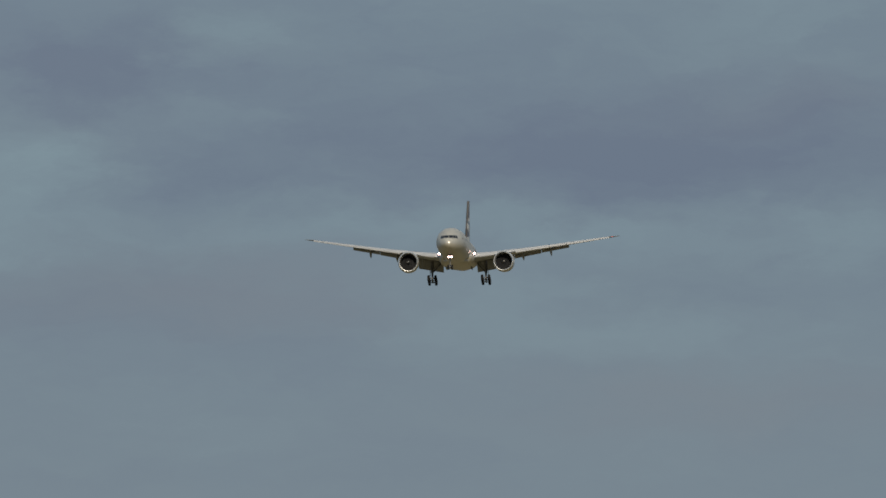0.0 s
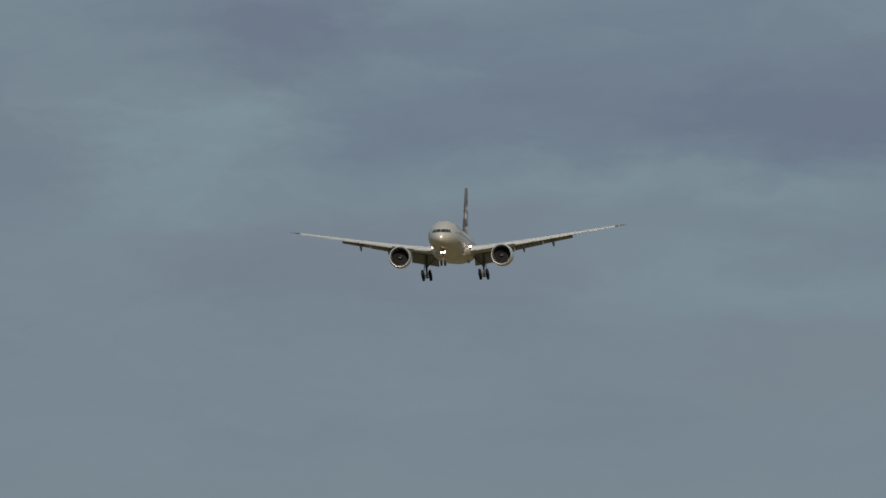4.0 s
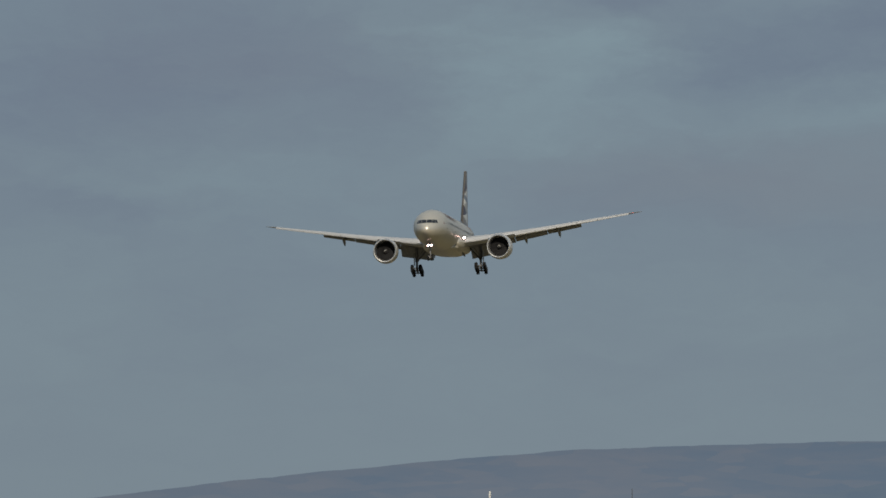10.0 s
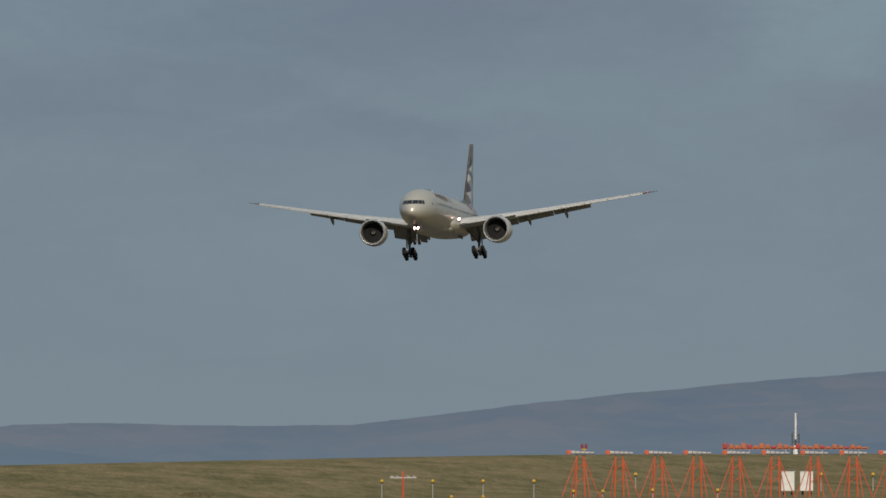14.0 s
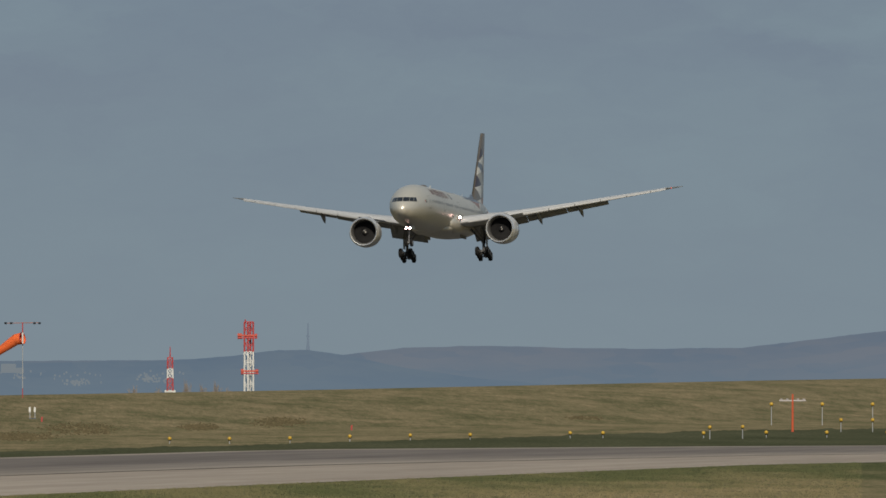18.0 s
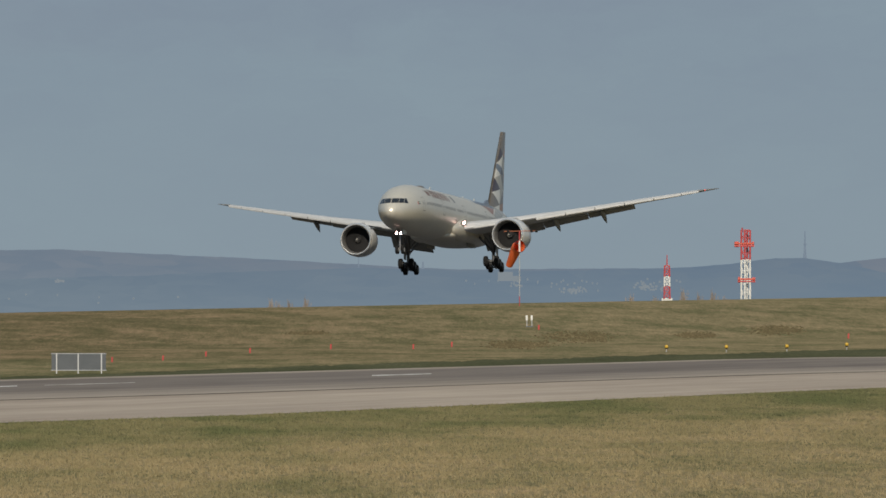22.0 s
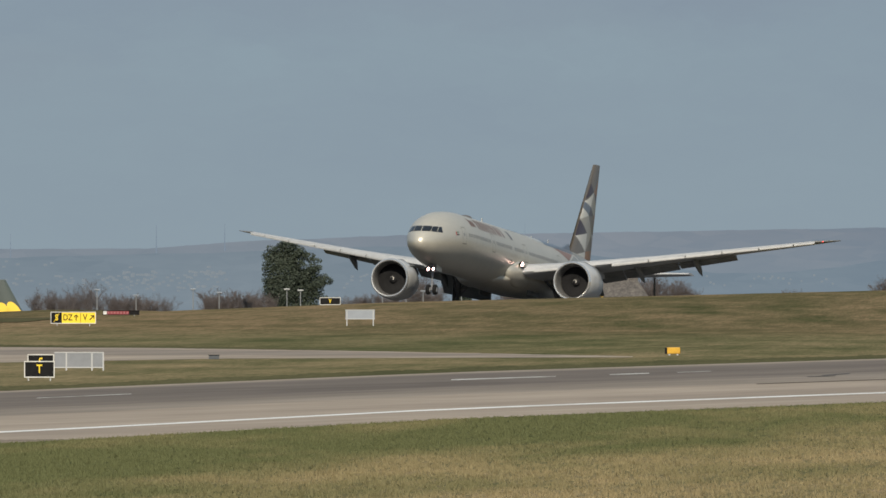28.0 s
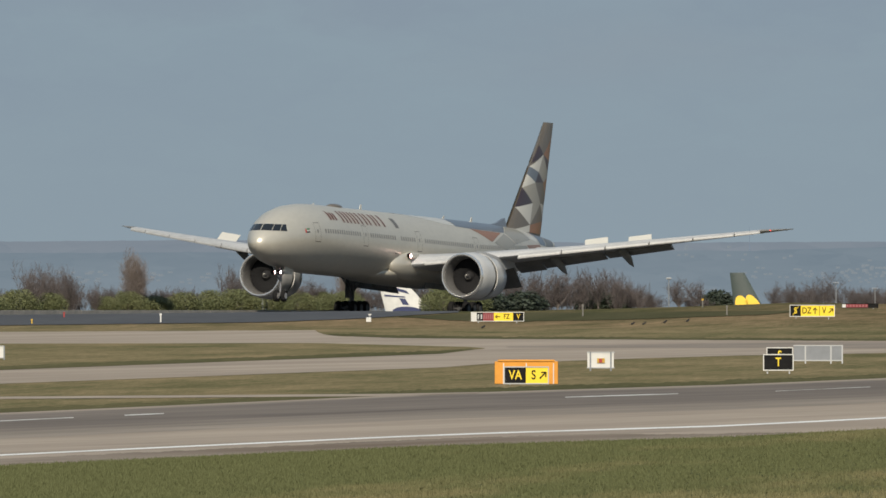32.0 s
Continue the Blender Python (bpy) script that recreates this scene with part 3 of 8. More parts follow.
def grass_tufts(name, count, b0, b1, reach, h, seed, label):
    """Blades of rough grass over the near turf, in small tufts."""
    rng = np.random.default_rng(seed)
    b = rng.uniform(b0, b1, count)
    far = EYE * UNIT / np.interp(b, [r[0] for r in NEAR_EDGE], [r[1] for r in NEAR_EDGE]) - 0.3
    d = reach + (far - reach) * rng.uniform(0, 1, count) ** 0.72
    keep = far > reach
    b, d = np.repeat(b[keep], 3), np.repeat(d[keep], 3)
    n = len(b)
    x, y = d * np.sin(b / UNIT) + rng.normal(0, 0.05, n), d * np.cos(b / UNIT) + rng.normal(0, 0.05, n)
    w, hh = rng.uniform(0.007, 0.016, n), h * rng.uniform(0.35, 1.2, n)
    verts = np.empty((n, 3, 3))
    verts[:, 0] = np.stack([x - w, y, np.zeros(n)], 1)
    verts[:, 1] = np.stack([x + w, y, np.zeros(n)], 1)
    verts[:, 2] = np.stack([x + rng.normal(0, 0.022, n), y + rng.normal(0, 0.03, n), hh], 1)
    me = bpy.data.meshes.new(name)
    me.from_pydata(verts.reshape(-1, 3).tolist(), [], np.arange(3 * n).reshape(-1, 3).tolist())
    me.materials.append(TUFT)
    tagged(new(name, me), label, "grass", kind="stuff")


def scrub_patch(b0, b1, dip0, dip1, count, seed):
    """A patch of dark rough growth on the bank."""
    rng = np.random.default_rng(seed)
    verts, faces = [], []
    for _ in range(count):
        r, a = math.sqrt(rng.uniform(0, 1)) * rng.uniform(0.55, 1.0), rng.uniform(0, 2 * math.pi)
        b = (b0 + b1) / 2 + (b1 - b0) / 2 * r * math.cos(a)
        p = spot(b, meet(b, (dip0 + dip1) / 2 + (dip1 - dip0) / 2 * r * math.sin(a)) + rng.uniform(-1, 1))
        hh, w, k = rng.uniform(0.05, 0.15), rng.uniform(0.06, 0.20), len(verts)
        lean = rng.normal(0, 0.06)
        verts += [(p.x - w, p.y, p.z - 0.02), (p.x + w, p.y, p.z - 0.02), (p.x + w * 0.5 + lean, p.y, p.z + hh * 0.8), (p.x - w * 0.3 + lean, p.y, p.z + hh)]
        faces.append((k, k + 1, k + 2, k + 3))
    me = bpy.data.meshes.new("scrub_patch")
    me.from_pydata(verts, [], faces)
    me.materials.append(ROUGH)
    tagged(new("scrub_patch", me), "patch of dark rough growth on the grass bank", "rough grass", kind="stuff")


TUFT = mat("rough_grass_blades", (0.096, 0.104, 0.050), 0.8, second=(0.226, 0.184, 0.104), scale=0.16, stretch=(1.0, 0.11, 1.0), detail=4.0, lo=0.30, hi=0.70, island=0.20, spec=0.0)
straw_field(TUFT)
grass_tufts("grass_tufts", 190000, -3900, 1750, 362.0, 0.085, 3, "short rough grass tufts, green and straw-coloured")
ROUGH = mat("dark_rough_growth", (0.086, 0.074, 0.044), 0.9, second=(0.116, 0.096, 0.058), scale=0.5, island=0.25, spec=0.0)
for k, (b0, b1, q0, q1, count) in enumerate(((191, 334, 112, 130, 460), (292, 450, 94, 120, 460), (540, 620, 97, 111, 360), (662, 780, 84, 106, 420), (-160, -60, 96, 104, 160), (1220, 1300, 84, 92, 160))):
    scrub_patch(b0, b1, q0, q1, count, 40 + k)

# ---- hills ----
FAR_RIDGE = ((-7500, 650), (-5000, 650), (-3798, 648), (-3398, 645), (-2698, 650), (-2230, 648), (-2039, 634), (-1787, 625), (-1387, 619), (-987, 612), (-557, 604), (-387, 612),
             (-219, 620), (150, 640), (700, 636), (831, 629), (940, 616), (1100, 612), (1300, 618), (1538, 616), (1658, 602), (1918, 571), (2218, 542), (2438, 524), (2648, 515), (3316, 498), (5000, 482), (8000, 520))
NEAR_RIDGE = ((-7500, 668), (-3800, 668), (-2489, 664), (-2100, 655), (-1787, 644), (-1600, 646), (-1500, 653), (-1376, 668), (-1305, 682), (-1216, 692), (-1100, 690), (-1000, 680), (-900, 664), (-400, 650), (-100, 640), (0, 637), (250, 643), (500, 640), (640, 630), (720, 620), (770, 619),
              (830, 628), (900, 643), (1050, 668), (1300, 690), (2000, 690), (2300, 660), (2700, 628), (2928, 598), (3316, 523), (4000, 470), (8000, 500))


def ridge(name, rows, d0, d1, material, label, rough):
    bs = np.arange(-7200, 7800, 10)
    verts, faces = [], []
    steps = 7
    for b in bs:
        top = table(rows, b) + rough * (noise.noise((b / 90.0, d1, 0)) + 0.5 * noise.noise((b / 31.0, d1, 3)) + 0.5 * noise.noise((b / 11.0, d1, 7)))
        ztop = EYE + (653 - top) * d1 / UNIT
        for k in range(steps):
            s = k / (steps - 1)
            d = d0 + (d1 - d0) * s
            z = -70 + (ztop + 70) * s ** 0.8
            a = b / UNIT
            verts.append((d * math.sin(a), d * math.cos(a), z))
        a = b / UNIT
        verts.append(((d1 + 60) * math.sin(a), (d1 + 60) * math.cos(a), -70))
    n = steps + 1
    for i in range(len(bs) - 1):
        for k in range(n - 1):
            faces.append((i * n + k, (i + 1) * n + k, (i + 1) * n + k + 1, i * n + k + 1))
    me = bpy.data.meshes.new(name)
    me.from_pydata(verts, [], faces)
    for p in me.polygons:
        p.use_smooth = True
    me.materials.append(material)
    tagged(new(name, me), label, "hill", kind="structure")


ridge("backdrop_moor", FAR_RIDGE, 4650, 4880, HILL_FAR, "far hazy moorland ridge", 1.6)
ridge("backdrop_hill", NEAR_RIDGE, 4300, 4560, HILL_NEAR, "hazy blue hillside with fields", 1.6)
# ---- building helpers ----


def finish(bm, name, material, smooth=False):
    bmesh.ops.recalc_face_normals(bm, faces=bm.faces)
    me = bpy.data.meshes.new(name)
    bm.to_mesh(me)
    bm.free()
    if smooth:
        for p in me.polygons:
            p.use_smooth = True
        me.set_sharp_from_angle(angle=radians(48))
    me.materials.append(material)
    return me


def part(name, bm, material, parent, label="", smooth=False, at=None):
    """One mesh under a thing or a part."""
    ob = new(name, finish(bm, name, material, smooth))
    ob.parent = parent
    if at is not None:
        ob.matrix_basis = at
    return tagged(ob, label)


def thing(name, label, category, at, group="", kind=""):
    ob = new(name)
    ob.empty_display_size = 0.2
    ob.matrix_basis = at
    return tagged(ob, label, category, group, kind)


def box(bm, x0, x1, y0, y1, z0, z1, bevel=0.0):
    r = bmesh.ops.create_cube(bm, size=1.0)
    vs = r["verts"]
    bmesh.ops.scale(bm, vec=(x1 - x0, y1 - y0, z1 - z0), verts=vs)
    bmesh.ops.translate(bm, vec=((x0 + x1) / 2, (y0 + y1) / 2, (z0 + z1) / 2), verts=vs)
    if bevel:
        es = list({e for v in vs for e in v.link_edges})
        bmesh.ops.bevel(bm, geom=es, offset=bevel, segments=2, affect="EDGES", profile=0.5)
    return vs


def boxed(*a, **k):
    bm = bmesh.new()
    box(bm, *a, **k)
    return bm


def rod(bm, a, b, r0, r1=None, n=8):
    """A tapered rod from a to b."""
    a, b = Vector(a), Vector(b)
    r1 = r0 if r1 is None else r1
    d = (b - a).normalized()
    s = d.orthogonal().normalized()
    t = d.cross(s)
    rings = []
    for c, r in ((a, r0), (b, r1)):
        rings.append([bm.verts.new(c + (s * math.cos(2 * math.pi * i / n) + t * math.sin(2 * math.pi * i / n)) * r) for i in range(n)])
    for i in range(n):
        j = (i + 1) % n
        bm.faces.new((rings[0][i], rings[0][j], rings[1][j], rings[1][i]))
    bm.faces.new(rings[0][::-1])
    bm.faces.new(rings[1])


def rods(items, n=8):
    bm = bmesh.new()
    for it in items:
        rod(bm, *it, n=n)
    return bm


def loft(bm, rings, close_ends=True):
    """Skins closed rings of points."""
    vs = [[bm.verts.new(p) for p in ring] for ring in rings]
    n = len(vs[0])
    for a, b in zip(vs, vs[1:]):
        for i in range(n):
            j = (i + 1) % n
            bm.faces.new((a[i], a[j], b[j], b[i]))
    if close_ends:
        bm.faces.new(vs[0][::-1])
        bm.faces.new(vs[-1])


def lathe(profile, n=40, cap=False):
    """Turns a profile of (y, radius) about the y axis."""
    bm = bmesh.new()
    rings = [[(r * math.cos(2 * math.pi * i / n), y, r * math.sin(2 * math.pi * i / n)) for i in range(n)] for y, r in profile]
    loft(bm, rings, cap)
    return bm


def wheel_mesh(r, w, n=28):
    """A tyre with rounded shoulders, its axle along x."""
    h = w / 2
    prof = ((-h * 0.8, r * 0.52), (-h, r * 0.62), (-h, r * 0.84), (-h * 0.72, r * 0.97), (0, r), (h * 0.72, r * 0.97), (h, r * 0.84), (h, r * 0.62), (h * 0.8, r * 0.52))
    bm = bmesh.new()
    loft(bm, [[(x, q * math.cos(2 * math.pi * i / n), q * math.sin(2 * math.pi * i / n)) for i in range(n)] for x, q in prof], True)
    return bm


def letters(text, height, material, parent, at, bold=0.0, name="lettering"):
    """Flat raised letters with the built-in font, centred."""
    cu = bpy.data.curves.new(name, "FONT")
    cu.body, cu.size, cu.align_x, cu.align_y = text, height * 1.38, "CENTER", "CENTER"
    cu.extrude, cu.offset = 0.004, bold
    ob = bpy.data.objects.new(name, cu)
    scene.collection.objects.link(ob)
    bpy.context.view_layer.update()
    me = bpy.data.meshes.new_from_object(ob)
    bpy.data.objects.remove(ob)
    bpy.data.curves.remove(cu)
    me.transform(Matrix.Diagonal((0.84, 1.06, 1, 1)))
    me.materials.clear()
    me.materials.append(material)
    o = new(name, me)
    o.parent, o.matrix_basis = parent, at
    return o


# ---- the airliner ----
SKIN = mat("champagne_pearl_paint", (0.615, 0.576, 0.494), 0.40, 0.45, second=(0.578, 0.542, 0.466), scale=0.35, stretch=(1, 0.4, 1), fine=0.03, fine_scale=3.0, coat=0.10)
SKIN.node_tree.nodes["Principled BSDF"].inputs["Coat Roughness"].default_value = 0.36
SILVER_SKIN = mat("light_wing_paint", (0.45, 0.455, 0.46), 0.5, 0.0, second=(0.40, 0.405, 0.41), scale=0.6, fine=0.05, fine_scale=5.0)
SLAT_METAL = mat("bare_slat_metal", (0.48, 0.48, 0.475), 0.48, 0.2, second=(0.42, 0.42, 0.415), scale=1.2, fine=0.06, fine_scale=6.0)
FLAP_GREY = mat("flap_grey_paint", (0.22, 0.22, 0.215), 0.55, second=(0.17, 0.17, 0.165), scale=0.8, fine=0.08, fine_scale=4.0)
COWL = mat("cowl_white_paint", (0.565, 0.558, 0.54), 0.35, 0.05, second=(0.515, 0.508, 0.49), scale=0.8, fine=0.03, coat=0.3)
LIP = mat("polished_inlet_lip", (0.84, 0.83, 0.81), 0.22, 0.8, second=(0.74, 0.73, 0.71), scale=2.0)
INLET = mat("inlet_liner", (0.15, 0.148, 0.145), 0.5, second=(0.12, 0.118, 0.115), scale=3.0)
FAN = mat("fan_blade_composite", (0.017, 0.017, 0.018), 0.8, 0.0, second=(0.022, 0.022, 0.023), scale=2.0, spec=0.05)
SPINNER = mat("spinner_grey", (0.026, 0.026, 0.028), 0.6, spec=0.2)
NOZZLE = mat("hot_nozzle_metal", (0.12, 0.11, 0.10), 0.45, 0.8, second=(0.07, 0.065, 0.06), scale=2.0)
TYRE = mat("tyre_rubber", (0.012, 0.012, 0.013), 0.9, second=(0.018, 0.018, 0.018), scale=4.0, spec=0.12)
RIM = mat("wheel_rim_grey", (0.55, 0.55, 0.56), 0.45, 0.4, second=(0.28, 0.28, 0.29), scale=5.0)
STRUT = mat("gear_strut_paint", (0.26, 0.26, 0.27), 0.4, 0.3, second=(0.18, 0.18, 0.19), scale=3.0)
DARK_GEAR = mat("bogie_dark_metal", (0.05, 0.05, 0.052), 0.55, 0.4, second=(0.08, 0.08, 0.08), scale=4.0)
MAIN_STRUT = mat("main_gear_grey", (0.12, 0.12, 0.125), 0.5, 0.3, second=(0.075, 0.075, 0.08), scale=3.0)
GLASS_DARK = mat("dark_flight_deck_glass", (0.012, 0.014, 0.017), 0.08, spec=0.7)
CABIN_GLASS = mat("cabin_window_dark", (0.19, 0.178, 0.16), 0.3)
TITLE = mat("maroon_title_paint", (0.16, 0.07, 0.045), 0.45, second=(0.13, 0.055, 0.04), scale=1.0)
SEAM = mat("panel_seam", (0.17, 0.15, 0.12), 0.6)
PLUM = mat("plum_tail_paint", (0.040, 0.026, 0.032), 0.4, coat=0.3)
SLATE = mat("slate_tail_paint", (0.115, 0.135, 0.165), 0.4, coat=0.3)
BRONZE = mat("bronze_tail_paint", (0.25, 0.115, 0.052), 0.4, coat=0.3)
TAUPE = mat("taupe_tail_paint", (0.125, 0.108, 0.088), 0.4, coat=0.3)
PALE = mat("pale_tail_paint", (0.50, 0.49, 0.45), 0.4, coat=0.3)
STONE = mat("stone_tail_paint", (0.28, 0.265, 0.225), 0.4, coat=0.3)
LINING = mat("matt_black_lamp_lining", (0.006, 0.006, 0.006), 0.95, second=(0.010, 0.010, 0.010), scale=8.0, spec=0.0)
LAMP_ON = mat("landing_lamp_lit", (0.9, 0.85, 0.8), 0.3, emit=(1.0, 0.62, 0.56), power=16.0)
TURNOFF_ON = mat("turnoff_lamp_lit", (0.9, 0.85, 0.8), 0.3, emit=(1.0, 0.72, 0.62), power=3.0)
RED_ON = mat("red_lamp_lit", (0.7, 0.05, 0.05), 0.3, emit=(1.0, 0.10, 0.08), power=1.6)
FLAG_RED = mat("flag_red", (0.45, 0.03, 0.03), 0.5)
FLAG_GREEN = mat("flag_green", (0.03, 0.15, 0.05), 0.5)

GEAR_AT = 37.1      # distance of the main gear behind the nose
# distance behind nose: height of centre, half height, half width
HULL = ((0.0, 4.72, 0.06, 0.06), (0.12, 4.73, 0.42, 0.42), (0.4, 4.75, 0.72, 0.74), (0.9, 4.80, 1.08, 1.10), (1.6, 4.90, 1.48, 1.50), (2.5, 5.04, 1.87, 1.86), (3.6, 5.18, 2.22, 2.20), (5.0, 5.32, 2.55, 2.52),
        (7.0, 5.43, 2.84, 2.82), (9.5, 5.49, 3.03, 3.02), (12.0, 5.5, 3.1, 3.1), (46.0, 5.5, 3.1, 3.1), (50.0, 5.57, 3.03, 3.04), (54.0, 5.76, 2.83, 2.86), (58.0, 6.03, 2.52, 2.55),
        (62.0, 6.33, 2.10, 2.12), (66.0, 6.62, 1.58, 1.55), (69.5, 6.86, 1.08, 0.98), (72.0, 7.02, 0.72, 0.46), (73.4, 7.10, 0.45, 0.16))


def hull(a):
    rows = np.array(HULL)
    return tuple(float(np.interp(a, rows[:, 0], rows[:, k])) for k in (1, 2, 3))


def skin(a, ang, out=0.0):
    """A point of the hull: distance behind the nose, degrees from the crown towards the port side."""
    zc, rz, rx = hull(a)
    t = radians(ang)
    return Vector(((rx + out) * math.sin(t), a - GEAR_AT, zc + (rz + out) * math.cos(t)))


def skin_patch(corners, out=0.012, nu=6, nv=5):
    """A patch laid on the hull between four corners (distance, degrees), thin as paint."""
    bm = bmesh.new()
    p = [Vector((c[0], c[1], 0)) for c in corners]
    grid = []
    for i in range(nu + 1):
        u = i / nu
        row = []
        for j in range(nv + 1):
            v = j / nv
            q = p[0].lerp(p[1], u).lerp(p[3].lerp(p[2], u), v)
            row.append(bm.verts.new(skin(q.x, q.y, out)))
        grid.append(row)
    for i in range(nu):
        for j in range(nv):
            bm.faces.new((grid[i][j], grid[i + 1][j], grid[i + 1][j + 1], grid[i][j + 1]))
    bmesh.ops.remove_doubles(bm, verts=bm.verts, dist=0.001)
    return bm


def airfoil(le, chord, z, x, thick, droop=0.0):
    """A wing section in the plane x = const: points round it, from its leading edge."""
    pts = []
    for u, up, dn in ((0.0, 0.0, 0.0), (0.02, 0.26, -0.14), (0.08, 0.50, -0.20), (0.22, 0.68, -0.26), (0.42, 0.70, -0.28), (0.62, 0.55, -0.22), (0.82, 0.32, -0.12), (1.0, 0.04, -0.02)):
        pts.append((u, up, dn))
    top = [(x, le + u * chord - GEAR_AT, z + up * thick * chord - droop * u * u * chord) for u, up, dn in pts]
    bot = [(x, le + u * chord - GEAR_AT, z + dn * thick * chord - droop * u * u * chord) for u, up, dn in pts[1:]]
    return top + bot[::-1]


# half span: leading edge behind nose, chord, height
WING = ((2.2, 27.6, 13.6, 3.7), (6, 30.4, 10.7, 4.18), (10, 32.8, 8.3, 4.74), (16, 36.5, 6.35, 5.62), (22, 40.2, 4.75, 6.5), (27, 43.4, 3.45, 7.24), (30.4, 45.5, 2.55, 7.76), (31.5, 46.7, 1.6, 7.92), (32.6, 48.2, 0.55, 8.1))


def wing_at(x):
    r = np.array(WING)
    return tuple(float(np.interp(x, r[:, 0], r[:, k])) for k in (1, 2, 3))


def build_wing(plane, s):
    """One wing with slats, flaps, fairings, spoilers and tip lamp; s is 1 for the port side."""
    root = Vector((s * 3.0, 33.0 - GEAR_AT, 3.9))
    inv = Matrix.Translation(-root)

    def moved(bm):
        bmesh.ops.transform(bm, matrix=inv, verts=bm.verts)
        return bm

    bm = bmesh.new()
    loft(bm, [airfoil(le, c, z, s * x, 0.12 if x < 12 else 0.10) for x, le, c, z in WING[:-2]])
    wing = part("wing", moved(bm), SILVER_SKIN, plane, "swept light grey wing with raked tip", True, Matrix.Translation(root))
    bm = bmesh.new()
    loft(bm, [airfoil(le, c, z, s * x, 0.11) for x, le, c, z in WING[-3:]])
    part("raked_tip", moved(bm), FLAP_GREY, wing, "dark grey raked wing tip", True)
    # slats, drooped before the leading edge
    cuts = (4.6, 7.6, 11.8, 15.2, 18.6, 22.0, 25.4, 28.6, 30.6)
    for a, b in zip(cuts, cuts[1:]):
        if a == 7.6:
            continue
        bm = bmesh.new()
        rings = []
        for x in np.linspace(a + 0.05, b - 0.05, 3):
            le, c, z = wing_at(x)
            k = (0.24 + 0.040 * c) * (0.72 if a < 7 else 1.0)
            z += 0.15 if a < 7 else 0.0
            prof = ((0.55, 0.30), (0.1, 0.20), (-0.35, -0.10), (-0.50, -0.42), (-0.40, -0.62), (-0.18, -0.52), (0.0, -0.22), (0.25, 0.08))
            rings.append([(s * x, le - GEAR_AT + p * k - 0.15, z + q * k - 0.02) for p, q in prof])
        loft(bm, rings)
        part("slat", moved(bm), SLAT_METAL, wing, "", True)
    # flaps, lowered behind the trailing edge
    for a, b, drop in ((3.4, 8.6, 37), (11.2, 16.6, 22), (16.7, 22.3, 19)):
        bm = bmesh.new()
        rings = []
        for x in (a, b):
            le, c, z = wing_at(x)
            te = le + c
            f = 0.19 * c + 0.25 if a > 5 else 3.3
            t = radians(drop)
            prof = ((0.0, 0.10), (0.10, 0.20), (0.35, 0.20), (1.0, 0.02), (1.0, 0.0), (0.35, -0.06), (0.08, -0.08))
            rings.append([(s * x, te - 0.45 - GEAR_AT + p * f * math.cos(t) + q * math.sin(t), z - 0.14 - p * f * math.sin(t) + q * 0.9) for p, q in prof])
        loft(bm, rings)
        part("flap", moved(bm), FLAP_GREY, wing, "lowered dark grey flap")
    bm = bmesh.new()
    rings = []
    for x in (8.7, 11.1):
        le, c, z = wing_at(x)
        te = le + c
        rings.append([(s * x, te - 0.3 - GEAR_AT + p * 1.9, z - 0.1 - p * 0.8 + q) for p, q in ((0, 0.12), (0.4, 0.14), (1, 0.02), (1, 0), (0.3, -0.08))])
    loft(bm, rings)
    part("flaperon", moved(bm), FLAP_GREY, wing)
    # flap track fairings
    for x, ln in ((13.0, 4.4), (18.6, 4.0), (7.4, 3.6)):
        le, c, z = wing_at(x)
        bm = bmesh.new()
        rings = []
        for p, w, h, dz in ((0.0, 0.05, 0.05, 0.0), (0.15, 0.2, 0.28, -0.10), (0.45, 0.27, 0.48, -0.28), (0.75, 0.22, 0.42, -0.75), (1.0, 0.03, 0.05, -1.30)):
            cy = le + c * 0.55 + p * ln - GEAR_AT
            rings.append([(s * x + w * math.cos(t), cy, z - 0.25 + dz + h * math.sin(t)) for t in np.linspace(0, 2 * math.pi, 11)[:-1]])
        loft(bm, rings)
        part("flap_fairing", moved(bm), FLAP_GREY, wing, "", True)
    # spoilers, each hinged on its front edge
    spoilers = []
    for x in (16.5, 20.1):
        le, c, z = wing_at(x)
        bm = boxed(-1.05, 1.05, 0.0, 0.19 * c, -0.03, 0.03, bevel=0.01)
        at = Matrix.Translation(Vector((s * x, le + 0.70 * c - GEAR_AT, z + 0.048 * c)) - root)
        at = at @ Euler((radians(-6), s * radians(-8.5), s * radians(14))).to_matrix().to_4x4()
        sp = part("spoiler", bm, PALE, wing, "pale hinged spoiler panel", at=at)
        spoilers.append((sp, at))
    # wing tip lamp
    le, c, z = wing_at(31.2)
    bm = bmesh.new()
    bmesh.ops.create_uvsphere(bm, u_segments=10, v_segments=6, radius=0.055, matrix=Matrix.Translation((s * 31.2, le - GEAR_AT, z)) @ Matrix.Diagonal((1.6, 1, 0.8, 1)))
    part("tip_lamp", moved(bm), RED_ON if s > 0 else GLASS_DARK, wing, "red port wing tip lamp" if s > 0 else "wing tip lamp", True)
    # static wicks along the outer trailing edge
    bm = bmesh.new()
    for x in (29.0, 29.8, 31.9):
        le, c, z = wing_at(x)
        rod(bm, (s * x, le + c - GEAR_AT - 0.05, z), (s * x, le + c - GEAR_AT + 0.5, z), 0.02, 0.01, 5)
    part("static_wicks", moved(bm), DARK_GEAR, wing)
    return wing, root, spoilers


